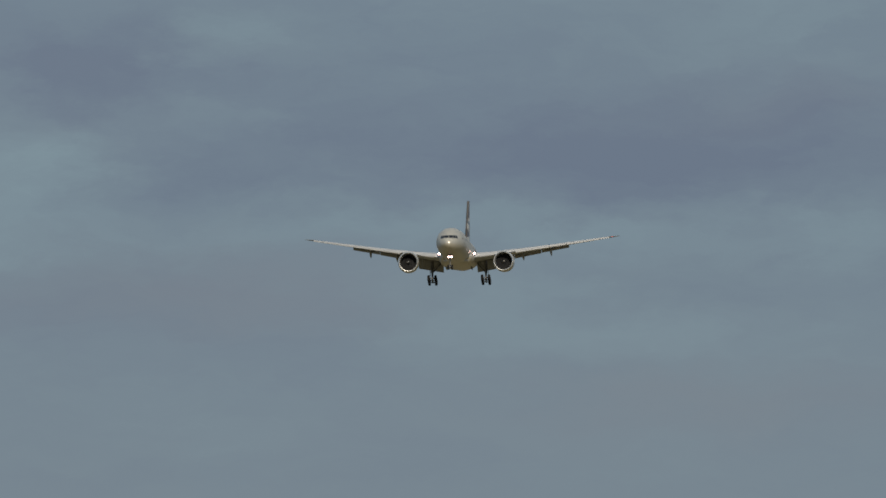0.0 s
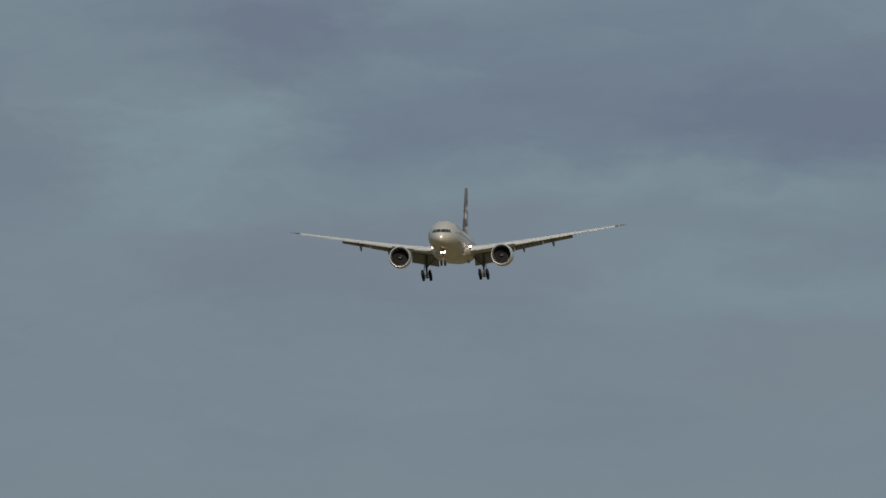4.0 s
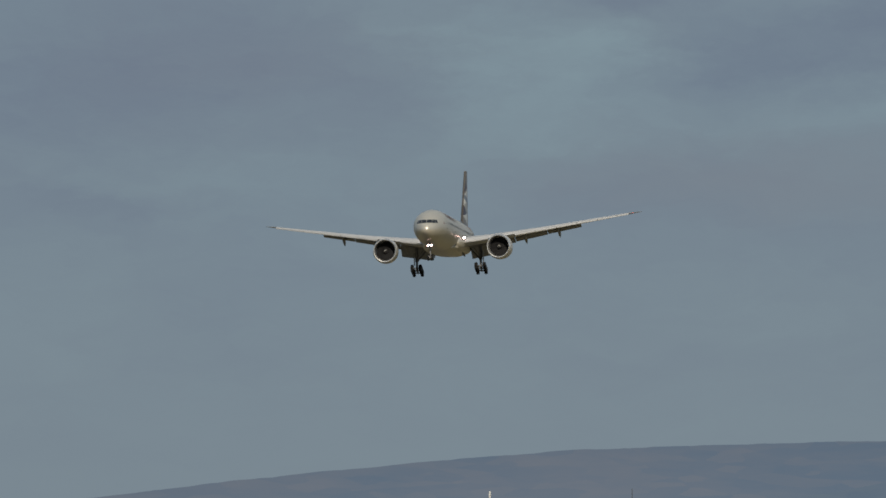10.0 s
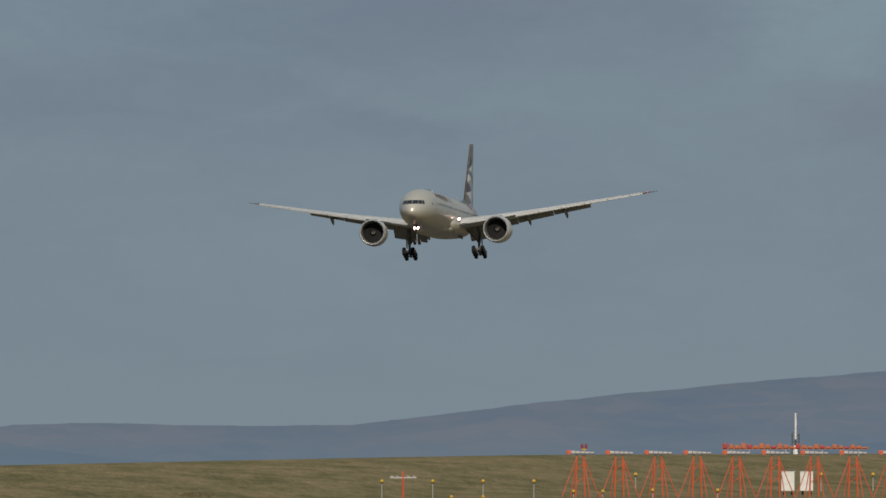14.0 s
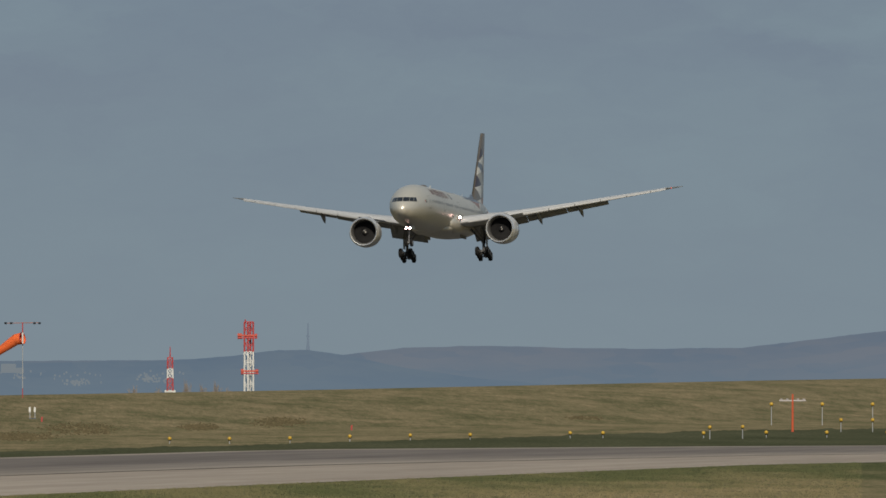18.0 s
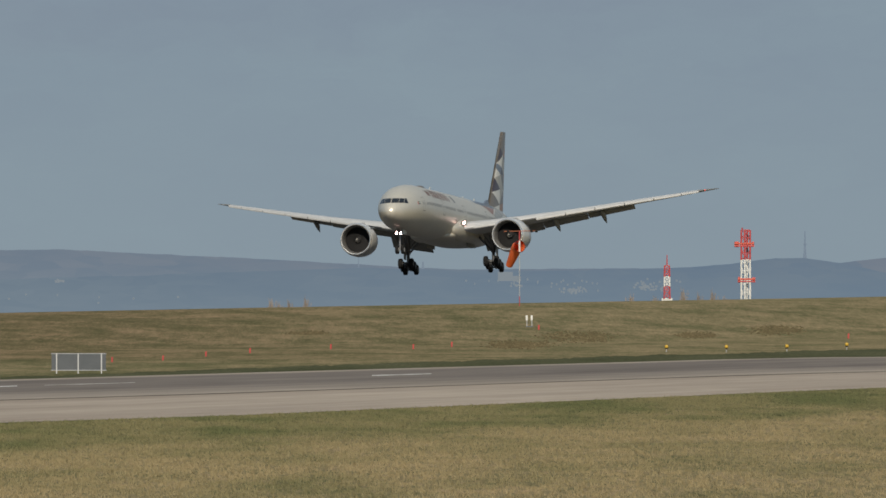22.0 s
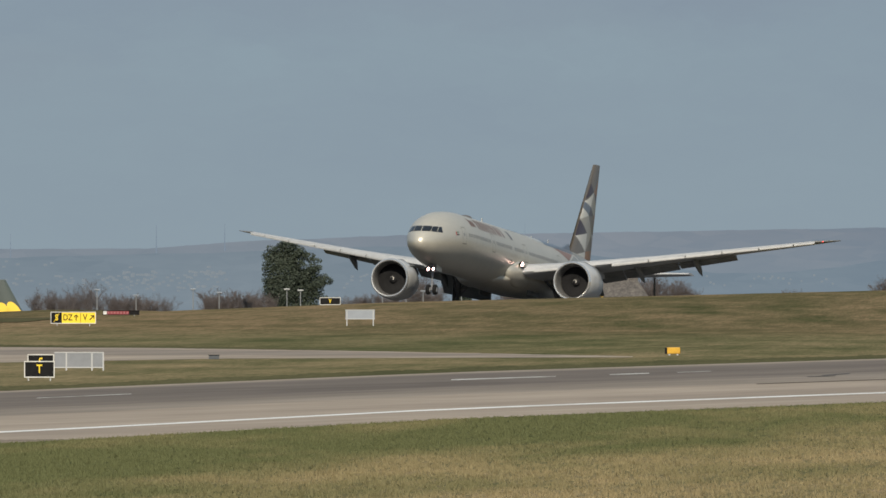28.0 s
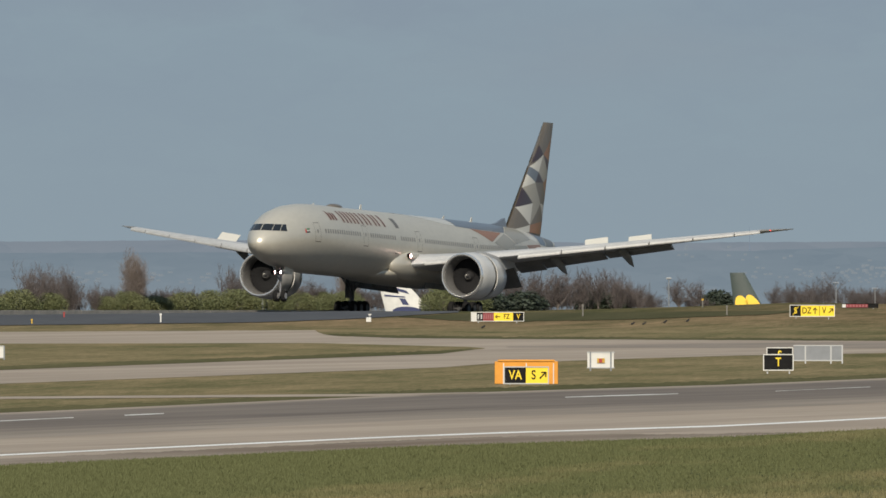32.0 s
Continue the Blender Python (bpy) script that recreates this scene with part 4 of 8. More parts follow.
def build_engine(plane, s):
    hub = Vector((s * 9.75, 26.4 - GEAR_AT, 2.78))
    seat = Matrix.Translation(hub) @ pose(0, 0, 0, 0, 0, s * -1.5)
    eng = part("engine", lathe(((-1.05, 1.98), (-0.8, 2.06), (0.2, 2.13), (1.58, 2.13), (1.58, 2.05)), 48), COWL, plane,
               "large white turbofan engine", True, seat)
    part("inlet_lip", lathe(((-0.95, 1.72), (-1.12, 1.76), (-1.24, 1.83), (-1.25, 1.90), (-1.18, 1.97), (-1.0, 2.025)), 48), LIP, eng, "polished metal inlet lip", True)
    part("inlet_duct", lathe(((-0.96, 1.72), (-0.4, 1.62), (0.3, 1.60), (0.75, 1.63)), 48), INLET, eng, "dark inlet lining", True)
    part("core_nozzle", lathe(((3.0, 1.75), (3.2, 1.15), (4.8, 0.98), (5.9, 0.70), (5.9, 0.55), (6.7, 0.12), (6.9, 0.02)), 32, True), NOZZLE, eng, "dark metal core nozzle", True)
    sleeve = part("reverser_sleeve", lathe(((1.6, 2.05), (1.6, 2.13), (3.0, 2.02), (4.3, 1.84), (4.35, 1.78), (3.2, 1.86), (1.6, 1.97)), 48), COWL, eng, "sliding white reverser sleeve", True)
    part("cascade_ring", lathe(((1.3, 1.95), (3.1, 1.82)), 40), FAN, eng, "dark cascade ring", True)
    # fan: hub disc, twisted blades and a spinner with a pale comma
    fan = part("fan", lathe(((0.74, 1.6), (0.75, 0.3)), 32, True), FAN, plane, "dark spinning fan", False, seat)
    bm = bmesh.new()
    rows = []
    for r, sw in ((0.36, 0.0), (0.8, 0.10), (1.2, 0.12), (1.58, 0.02)):
        rows.append([bm.verts.new((r * math.cos(sw - 0.125), 0.56, r * math.sin(sw - 0.125))), bm.verts.new((r * math.cos(sw + 0.135), 0.62, r * math.sin(sw + 0.135)))])
    for p, q in zip(rows, rows[1:]):
        bm.faces.new((p[0], p[1], q[1], q[0]))
    blade = part("blade", bm, FAN, fan, "", True)
    for i in range(1, 22):
        o = new("blade", blade.data)
        o.parent, o.matrix_basis = fan, pose(0, 0, 0, 0, 360.0 * i / 22)
    part("spinner", lathe(((0.0, 0.015), (0.04, 0.12), (0.2, 0.30), (0.45, 0.42), (0.6, 0.44)), 24, True), SPINNER, fan, "rounded grey spinner", True)
    bm = bmesh.new()
    last = None
    for k in range(15):
        t = k / 14
        a, r = radians(20 + 250 * t), 0.10 + 0.20 * t
        w = 0.042 * (1.15 - t)
        y = float(np.interp(r, (0.015, 0.12, 0.30, 0.42), (0.0, 0.04, 0.2, 0.45))) - 0.035
        pair = (bm.verts.new(((r - w) * math.cos(a), y, (r - w) * math.sin(a))), bm.verts.new(((r + w) * math.cos(a), y + 0.05, (r + w) * math.sin(a))))
        if last:
            bm.faces.new((last[0], pair[0], pair[1], last[1]))
        last = pair
    part("comma_mark", bm, PALE, fan, "white swirl painted on the spinner")
    # pylon
    bm = bmesh.new()
    rings = []
    for y, z0, z1, w in ((1.3, 1.9, 2.15, 0.12), (3.0, 1.5, 2.3, 0.30), (5.5, 0.7, 2.05, 0.34), (8.5, 0.9, 1.75, 0.30), (11.0, 1.2, 1.6, 0.06)):
        rings.append([(-w, y, z0), (w, y, z0), (w, y, z1), (-w, y, z1)])
    loft(bm, rings)
    part("pylon", bm, SILVER_SKIN, eng, "grey engine pylon", True)
    bm = bmesh.new()
    a = radians(40) if s < 0 else radians(140)
    rings = []
    for y, h in ((0.2, 0.05), (1.0, 0.32), (1.9, 0.36)):
        u = Vector((math.cos(a), 0, math.sin(a)))
        n = Vector((-math.sin(a), 0, math.cos(a)))
        rings.append([u * 2.05 + n * 0.03 + Vector((0, y, 0)), u * 2.05 - n * 0.03 + Vector((0, y, 0)), u * (2.1 + h) - n * 0.015 + Vector((0, y, 0)), u * (2.1 + h) + n * 0.015 + Vector((0, y, 0))])
    loft(bm, rings)
    part("nacelle_strake", bm, COWL, eng)
    return seat, fan, sleeve


TYRE_MAIN = finish(wheel_mesh(0.66, 0.50), "tyre", TYRE, True)
HUB_MAIN = finish(rods([((-0.255, 0, 0), (0.255, 0, 0), 0.33)], 16), "rim", DARK_GEAR)
TYRE_NOSE = finish(wheel_mesh(0.53, 0.40), "tyre", TYRE, True)
HUB_NOSE = finish(rods([((-0.205, 0, 0), (0.205, 0, 0), 0.26)], 16), "rim", RIM)


def wheel(parent, tyre, rim, at):
    w = new("wheel", tyre)
    w.parent, w.matrix_basis = parent, at
    r = new("rim", rim)
    r.parent, r.matrix_basis = parent, at
    return w


def build_main_gear(plane, s):
    base = Vector((s * 5.49, 0, 0.66))
    bm = bmesh.new()
    rod(bm, (0, 0, 0.1), (0, 0, 1.6), 0.20, 0.20, 14)
    rod(bm, (0, 0, 1.5), (0, 0, 3.9), 0.29, 0.31, 14)
    rod(bm, (0, 0, 1.5), (-s * 1.9, 0.1, 3.6), 0.13, 0.15, 10)
    rod(bm, (-s * 0.2, 0.2, 2.3), (-s * 1.2, 0.3, 3.6), 0.06, 0.06, 8)
    rod(bm, (0, -0.35, 0.2), (0, -0.5, 2.1), 0.05, 0.05, 8)
    rod(bm, (0, 0.05, 1.3), (0, -2.3, 3.5), 0.09, 0.11, 10)
    rod(bm, (0, 0.3, 0.35), (0, 0.42, 1.2), 0.05, 0.05, 8)
    rod(bm, (0, 0.42, 1.2), (0, 0.25, 2.0), 0.05, 0.05, 8)
    gear = part("main_gear", bm, MAIN_STRUT, plane, "tall main landing gear leg", True, Matrix.Translation(base))
    part("gear_door", boxed(s * 0.42, s * 0.48, -0.55, 0.75, 0.9, 3.1, bevel=0.02), FLAP_GREY, gear, "pale gear door")
    bm = bmesh.new()
    rod(bm, (0, -1.62, 0), (0, 1.62, 0), 0.17, 0.17, 12)
    for y in (-1.47, 0, 1.47):
        rod(bm, (-0.72, y, 0), (0.72, y, 0), 0.10, 0.10, 10)
    bogie = part("bogie", bm, DARK_GEAR, plane, "dark bogie beam with three axles and six wheels", True, Matrix.Translation(base))
    for y in (-1.47, 0, 1.47):
        for x in (-0.70, 0.70):
            w = new("wheel", TYRE_MAIN)
            w.parent, w.matrix_basis = bogie, Matrix.Translation((x, y, 0))
    for y in (-1.47, 0, 1.47):
        for x in (-0.70, 0.70):
            r = new("rim", HUB_MAIN)
            r.parent, r.matrix_basis = bogie, Matrix.Translation((x, y, 0))
    return gear, base, bogie


def build_nose_gear(plane):
    base = Vector((0, 5.9 - GEAR_AT, 0.22))
    bm = bmesh.new()
    rod(bm, (0, 0, 0.0), (0, 0.0, 1.3), 0.085, 0.10, 12)
    rod(bm, (0, 0, 1.3), (0, 0, 2.8), 0.14, 0.15, 12)
    rod(bm, (0, 0, 1.1), (0, -1.5, 2.5), 0.06, 0.07, 8)
    rod(bm, (-0.42, 0, 0), (0.42, 0, 0), 0.07, 0.07, 10)
    rod(bm, (-0.34, -0.16, 2.06), (0.34, -0.16, 2.06), 0.05, 0.05, 8)
    gear = part("nose_gear", bm, STRUT, plane, "slim nose landing gear with two wheels", True, Matrix.Translation(base))
    for x in (-0.36, 0.36):
        wheel(gear, TYRE_NOSE, HUB_NOSE, Matrix.Translation((x, 0, 0)))
    for x in (-0.27, 0.27):
        part("taxi_lamp", rods([((0, 0, 0), (0, 0.02, 0), 0.195)], 18), LAMP_ON, gear, "lit landing lamp", False, Matrix.Translation((x, -0.36, 2.06)))
        # added hood cuts the lamp off sideways, standing in for a narrow beam
        part("beam_hood", lathe(((-0.72, 0.225), (0.03, 0.215), (0.03, 0.225), (-0.72, 0.235), (-0.72, 0.225)), 18), STRUT, gear, "", True, Matrix.Translation((x, -0.36, 2.06)))
        part("beam_hood_lining", lathe(((-0.722, 0.233), (-0.722, 0.213), (-0.01, 0.204), (-0.01, 0.19)), 18), LINING, gear, "matt black lining of the added beam hood", True, Matrix.Translation((x, -0.36, 2.06)))
        part("lamp_housing", rods([((0, 0, 0), (0, 0.2, 0), 0.20, 0.12)], 18), STRUT, gear, "", True, Matrix.Translation((x, -0.335, 2.06)))
    for s in (-1, 1):
        part("nose_gear_door", boxed(s * 0.5, s * 0.54, -0.4, 1.7, 1.93, 2.63, bevel=0.01), SKIN, gear)
    return gear


# tail mosaic: nodes by share of the chord and of the height, and the paint of each triangle between them
TAIL_NODES = {
    "A": (0.08, 0.793), "B": (0.0, 0.621), "C": (0.45, 0.71), "D": (1.0, 0.643), "E": (1.0, 0.944), "F": (0.0, 0.592), "G": (0.41, 0.547), "H": (0.74, 0.46),
    "I": (1.0, 0.536), "J": (0.0, 0.523), "K": (0.37, 0.453), "L": (0.0, 0.4), "M": (0.45, 0.267), "N": (0.75, 0.272), "O": (0.0, 0.217), "P": (0.51, 0.07),
    "Q": (0.92, 0.26), "R": (1.0, 0.122), "S": (0.0, 0.0), "T": (0.54, 0.002), "U": (1.0, 0.0), "V": (1.0, 0.305), "W": (0.0, 1.0), "X": (1.0, 1.0),
}
TAIL_TRIS = [tuple(TAIL_NODES[k] for k in word[:3]) + (word[3],) for word in (
    "ABCd FCGp CGHs CHIs CDId FGKl FKJl JKLp GKHd LKMs KMNs KHNt HIVb HVNt LOMd OMPp MNPs NQPt NRPt QRNp QVNt OSPt SPTp PRUb PTUb ACEt CEDb WAEt WEXt ABFt").split()]


def build_tail(plane):
    def fin_pt(c, v, side=0.0):
        """Share of chord, share of height; side 1 is on the port face."""
        le, te = 61.0 + (70.5 - 61.0) * v, 69.7 + (72.6 - 69.7) * v
        z = 8.15 + (18.5 - 8.15) * v
        a = le + (te - le) * c
        w = (0.52 - 0.30 * v) * (4 * (c + 0.02) * (1.02 - c)) ** 0.6
        return Vector((side * (w + 0.02), a - GEAR_AT, z))
    bm = bmesh.new()
    rings = []
    for v in np.linspace(-0.10, 1.0, 6):
        ring = [fin_pt(c, v, 0.93) for c in (0, 0.04, 0.15, 0.35, 0.6, 0.85, 1.0)] + [fin_pt(c, v, -0.93) for c in (0.98, 0.85, 0.6, 0.35, 0.15, 0.04)]
        rings.append(ring)
    loft(bm, rings)
    fin = part("tail_fin", bm, TAUPE, plane, "tall swept tail fin with a mosaic of triangles", True)
    paints = {"t": TAUPE, "s": STONE, "p": PALE, "b": BRONZE, "d": PLUM, "l": SLATE}
    for n0, n1, n2, m in TAIL_TRIS:
        for side in (1, -1):
            bm = bmesh.new()
            p = (n0, n1, n2)
            n = 6
            vs = {}
            for a in range(n + 1):
                for b in range(n + 1 - a):
                    u, v = a / n, b / n
                    c = p[0][0] + (p[1][0] - p[0][0]) * u + (p[2][0] - p[0][0]) * v
                    h = p[0][1] + (p[1][1] - p[0][1]) * u + (p[2][1] - p[0][1]) * v
                    q = fin_pt(c, h, side)
                    q.x += side * 0.012
                    vs[a, b] = bm.verts.new(q)
            for a in range(n):
                for b in range(n - a):
                    bm.faces.new((vs[a, b], vs[a + 1, b], vs[a, b + 1]))
                    if a + b < n - 1:
                        bm.faces.new((vs[a + 1, b], vs[a + 1, b + 1], vs[a, b + 1]))
            part("tail_facet", bm, paints[m], fin)
    # dorsal fillet and tailplanes
    bm = bmesh.new()
    rings = []
    for a, h, w in ((56.0, 0.05, 0.05), (58.5, 0.35, 0.22), (60.5, 0.95, 0.38)):
        z = hull(a)[0] + hull(a)[1] - 0.15
        rings.append([(-w, a - GEAR_AT, z), (w, a - GEAR_AT, z), (w * 0.4, a - GEAR_AT, z + h), (-w * 0.4, a - GEAR_AT, z + h)])
    loft(bm, rings)
    part("dorsal_fillet", bm, SLATE, plane, "", True)
    for s in (1, -1):
        bm = bmesh.new()
        loft(bm, [airfoil(le, c, z, s * x, 0.10) for x, le, c, z in ((0.5, 62.6, 7.2, 6.25), (5.5, 66.4, 4.7, 6.65), (10.75, 70.4, 2.5, 7.05))])
        part("tailplane", bm, SILVER_SKIN, plane, "light grey horizontal tailplane", True)


def build_airliner():
    plane = thing("airliner", "champagne-coloured twin-engine airliner landing with gear and flaps down", "airliner", Matrix.Identity(4))
    bm = bmesh.new()
    n = 48
    stations = list(np.concatenate([np.array([0.0, 0.05, 0.12, 0.25, 0.4, 0.6, 0.9, 1.25, 1.6, 2.0, 2.5, 3.0, 3.6, 4.2, 5.0, 6.0, 7.0, 8.2, 9.5, 10.8, 12.0]), np.linspace(15, 46, 12), np.linspace(48, 72, 14), [73.4]]))
    loft(bm, [[skin(a, 360 * i / n) for i in range(n)] for a in stations])
    part("fuselage", bm, SKIN, plane, "champagne pearl fuselage", True)
    # wing root fairing
    bm = bmesh.new()
    rings = []
    for a, w, h, zc in ((24.0, 1.0, 0.25, 2.75), (26.5, 2.7, 1.0, 3.05), (29.5, 3.5, 1.55, 3.35), (34.0, 3.75, 1.75, 3.45), (40.0, 3.7, 1.7, 3.4), (44.5, 3.1, 1.3, 3.3), (48.0, 1.2, 0.4, 2.9)):
        rings.append([(w * math.cos(t), a - GEAR_AT, zc + h * math.sin(t) * (0.8 if math.sin(t) < 0 else 1.0)) for t in np.linspace(0, 2 * math.pi, 29)[:-1]])
    loft(bm, rings)
    part("belly_fairing", bm, SKIN, plane, "champagne wing root fairing", True)
    # bulge of the fairing that leads up to each wing's leading edge
    for s in (1, -1):
        bm = bmesh.new()
        bmesh.ops.create_uvsphere(bm, u_segments=32, v_segments=18, radius=1.0, matrix=Matrix.Translation((s * 2.50, 30.4 - GEAR_AT, 3.80)) @ Matrix.Diagonal((1.14, 4.6, 1.42, 1)))
        part("wing_root_fairing", bm, SKIN, plane, "", True)
    # flight deck windows
    for s in (1, -1):
        # front, side and rear pane: inner and outer offset at the sill, and at the head
        for x0, x1, x2, x3 in ((0.035, 0.885, 0.035, 0.865), (0.925, 1.40, 0.905, 1.35), (1.435, 1.80, 1.385, 1.57)):
            bm = bmesh.new()
            rows = []
            for c in np.linspace(0, 1, 6):
                row = []
                for v in np.linspace(0, 1, 4):
                    z = 5.82 + 0.60 * v
                    x = (x0 + (x1 - x0) * c) * (1 - v) + (x2 + (x3 - x2) * c) * v
                    lo, hi = 0.3, 9.0
                    for _ in range(30):
                        mid = (lo + hi) / 2
                        zc, rz, rx = hull(mid)
                        if (x / rx) ** 2 + ((z - zc) / rz) ** 2 > 1:
                            lo = mid
                        else:
                            hi = mid
                    zc, rz, rx = hull(lo)
                    row.append(bm.verts.new(skin(lo, s * math.degrees(math.atan2(x / rx, (z - zc) / rz)), 0.02)))
                rows.append(row)
            for p, q in zip(rows, rows[1:]):
                for k in range(3):
                    bm.faces.new((p[k], q[k], q[k + 1], p[k + 1]))
            part("flight_deck_window", bm, GLASS_DARK, plane, "", True)
    # cabin windows, port and starboard
    stops = (7.6, 18.6, 31.8, 46.2, 58.5)
    for s in (1, -1):
        for i in range(92):
            a = 9.2 + i * 0.535
            if min(abs(a - d) for d in stops) < 0.95 or (26.0 < a < 27.0):
                continue
            bm = skin_patch(((a - 0.13, s * 74.5), (a + 0.13, s * 74.5), (a + 0.13, s * 81.5), (a - 0.13, s * 81.5)), 0.01, 1, 2)
            part("cabin_window", bm, CABIN_GLASS, plane)
    # doors: outlined by thin seams with a small window
    for s in (1, -1):
        for a in stops:
            bm = bmesh.new()
            for c in (((a - 0.56, 62), (a - 0.52, 62), (a - 0.52, 97), (a - 0.56, 97)), ((a + 0.52, 62), (a + 0.56, 62), (a + 0.56, 97), (a + 0.52, 97)),
                      ((a - 0.56, 62), (a + 0.56, 62), (a + 0.56, 63), (a - 0.56, 63)), ((a - 0.56, 96), (a + 0.56, 96), (a + 0.56, 97.5), (a - 0.56, 97.5))):
                sub = skin_patch([(q[0], s * q[1]) for q in c], 0.012, 1, 6)
                me = bpy.data.meshes.new("tmp")
                sub.to_mesh(me)
                sub.free()
                bm.from_mesh(me)
                bpy.data.meshes.remove(me)
            door = part("door_outline", bm, SEAM, plane, "seam round a cabin door")
            part("door_window", skin_patch([(a - 0.12, s * 75), (a + 0.12, s * 75), (a + 0.12, s * 81), (a - 0.12, s * 81)], 0.014, 1, 2), CABIN_GLASS, door)
    # title in plain bars of its size and colour, emblem and script as plain shapes
    for s in (1, -1):
        for a0, w in ((14.0, 1.4), (15.75, 1.4), (17.5, 0.6), (18.5, 1.6), (20.5, 1.75), (22.6, 1.75)):
            for b0 in ((a0,) if w < 1 else (a0, a0 + w - 0.48)):
                part("title_bar", skin_patch([(b0, s * 34), (b0 + 0.42, s * 34), (b0 + 0.50, s * 60), (b0 + 0.08, s * 60)], 0.016, 2, 5), TITLE, plane, "plain maroon bar painted on the fuselage")
        for a0 in (11.1, 11.75, 12.4):
            part("script_bar", skin_patch([(a0, s * (36 + 5 * (a0 > 11.5))), (a0 + 0.45, s * 42), (a0 + 0.45, s * 56), (a0, s * 58)], 0.016, 2, 4), TITLE, plane)
        part("emblem", skin_patch([(26.7, s * 38), (27.7, s * 39), (27.6, s * 60), (26.8, s * 60)], 0.016, 3, 4), TAUPE, plane, "grey-brown emblem painted on the fuselage")
        flag = part("flag", skin_patch([(5.35, s * 72), (6.15, s * 72), (6.15, s * 80), (5.35, s * 80)], 0.014, 2, 2), PALE, plane, "small flag painted by the front door")
        for m, c in ((FLAG_RED, (5.35, 5.56, 72, 80)), (FLAG_GREEN, (5.58, 6.15, 72, 74.4)), (FAN, (5.58, 6.15, 77.6, 80))):
            part("flag_stripe", skin_patch([(c[0], s * c[2]), (c[1], s * c[2]), (c[1], s * c[3]), (c[0], s * c[3])], 0.020, 1, 2), m, flag)
        # rear livery; the first pale panel also paints in the crown's sky reflection
        for name, m, c in (("livery_panel", PALE, ((29.5, 6), (43.0, 4), (43.2, 40), (40.5, 38))), ("livery_panel", SLATE, ((43.1, 2), (60.0, 2), (55.6, 46), (43.3, 41))),
                           ("livery_panel", BRONZE, ((46.6, 43), (54.5, 47), (50.6, 68), (50.5, 68))), ("livery_panel", STONE, ((55.8, 46), (60.2, 4), (63.0, 60), (57.5, 72))),
                           ("livery_panel", STONE, ((51.2, 69), (55.2, 49), (57.3, 72), (54.0, 84))), ("livery_panel", PALE, ((60.4, 4), (64.5, 4), (66.0, 70), (63.2, 60))),
                           ("livery_panel", SLATE, ((64.7, 4), (69.0, 4), (68.5, 80), (66.2, 72))), ("livery_panel", BRONZE, ((61.0, 75), (66.0, 74), (67.5, 110), (63.0, 105))),
                           ("livery_panel", TAUPE, ((69.2, 4), (72.5, 4), (72.5, 90), (68.7, 82))), ("livery_panel", STONE, ((56.5, 75), (60.8, 76), (62.5, 106), (58.0, 100)))):
            part(name, skin_patch([(q[0], s * q[1]) for q in c], 0.011, 10, 8), m, plane, "", True)
    # crown aerials and domes
    bm = bmesh.new()
    bmesh.ops.create_uvsphere(bm, u_segments=20, v_segments=10, radius=1.0, matrix=Matrix.Translation((0, 18.4 - GEAR_AT, 8.57)) @ Matrix.Diagonal((0.62, 1.35, 0.32, 1)))
    part("aerial_dome", bm, TAUPE, plane, "rounded satellite dome on the crown", True)
    for a, h in ((24.5, 0.55), (45.0, 0.35), (52.0, 0.5), (13.0, 0.18)):
        bm = bmesh.new()
        z = hull(a)[0] + hull(a)[1] - 0.05
        loft(bm, [[(-0.04, a - GEAR_AT, z), (0.04, a - GEAR_AT, z), (0.03, a + 0.55 - GEAR_AT, z), (-0.03, a + 0.55 - GEAR_AT, z)], [(-0.015, a + 0.35 - GEAR_AT, z + h), (0.015, a + 0.35 - GEAR_AT, z + h), (0.015, a + 0.6 - GEAR_AT, z + h), (-0.015, a + 0.6 - GEAR_AT, z + h)]])
        part("blade_aerial", bm, PALE, plane)
    for s in (1, -1):
        # hoods and black linings are added to narrow these lamps' beams
        at = Matrix.Translation((s * 3.58, 28.70 - GEAR_AT, 4.62))
        part("landing_lamp", rods([((0, 0, 0), (0, 0.02, 0), 0.215)], 18), LAMP_ON, plane, "lit landing lamp in the wing root", False, at)
        part("beam_hood", lathe(((-0.72, 0.255), (0.04, 0.240), (0.04, 0.250), (-0.72, 0.268), (-0.72, 0.255)), 20), SKIN, plane, "", True, at)
        part("beam_hood_lining", lathe(((-0.722, 0.262), (-0.722, 0.238), (-0.01, 0.230), (-0.01, 0.21)), 20), LINING, plane, "matt black lining of the added beam hood", True, at)
        part("lamp_bay", boxed(s * 2.9, s * 3.76, 28.74 - GEAR_AT, 29.9 - GEAR_AT, 4.39, 4.85, bevel=0.06), SKIN, plane)
        at = Matrix.Translation((s * 3.03, 26.5 - GEAR_AT, 4.80))
        part("turnoff_lamp", rods([((0, 0, 0), (0, 0.02, 0), 0.07)], 14), TURNOFF_ON, plane, "small lit turn-off lamp", False, at)
        part("turnoff_beam_hood", lathe(((-0.62, 0.085), (0.03, 0.078), (0.03, 0.088), (-0.62, 0.095), (-0.62, 0.085)), 16), SKIN, plane, "", True, at)
        part("beam_hood_lining", lathe(((-0.622, 0.093), (-0.622, 0.078), (-0.01, 0.074), (-0.01, 0.066)), 16), LINING, plane, "matt black lining of the added beam hood", True, at)
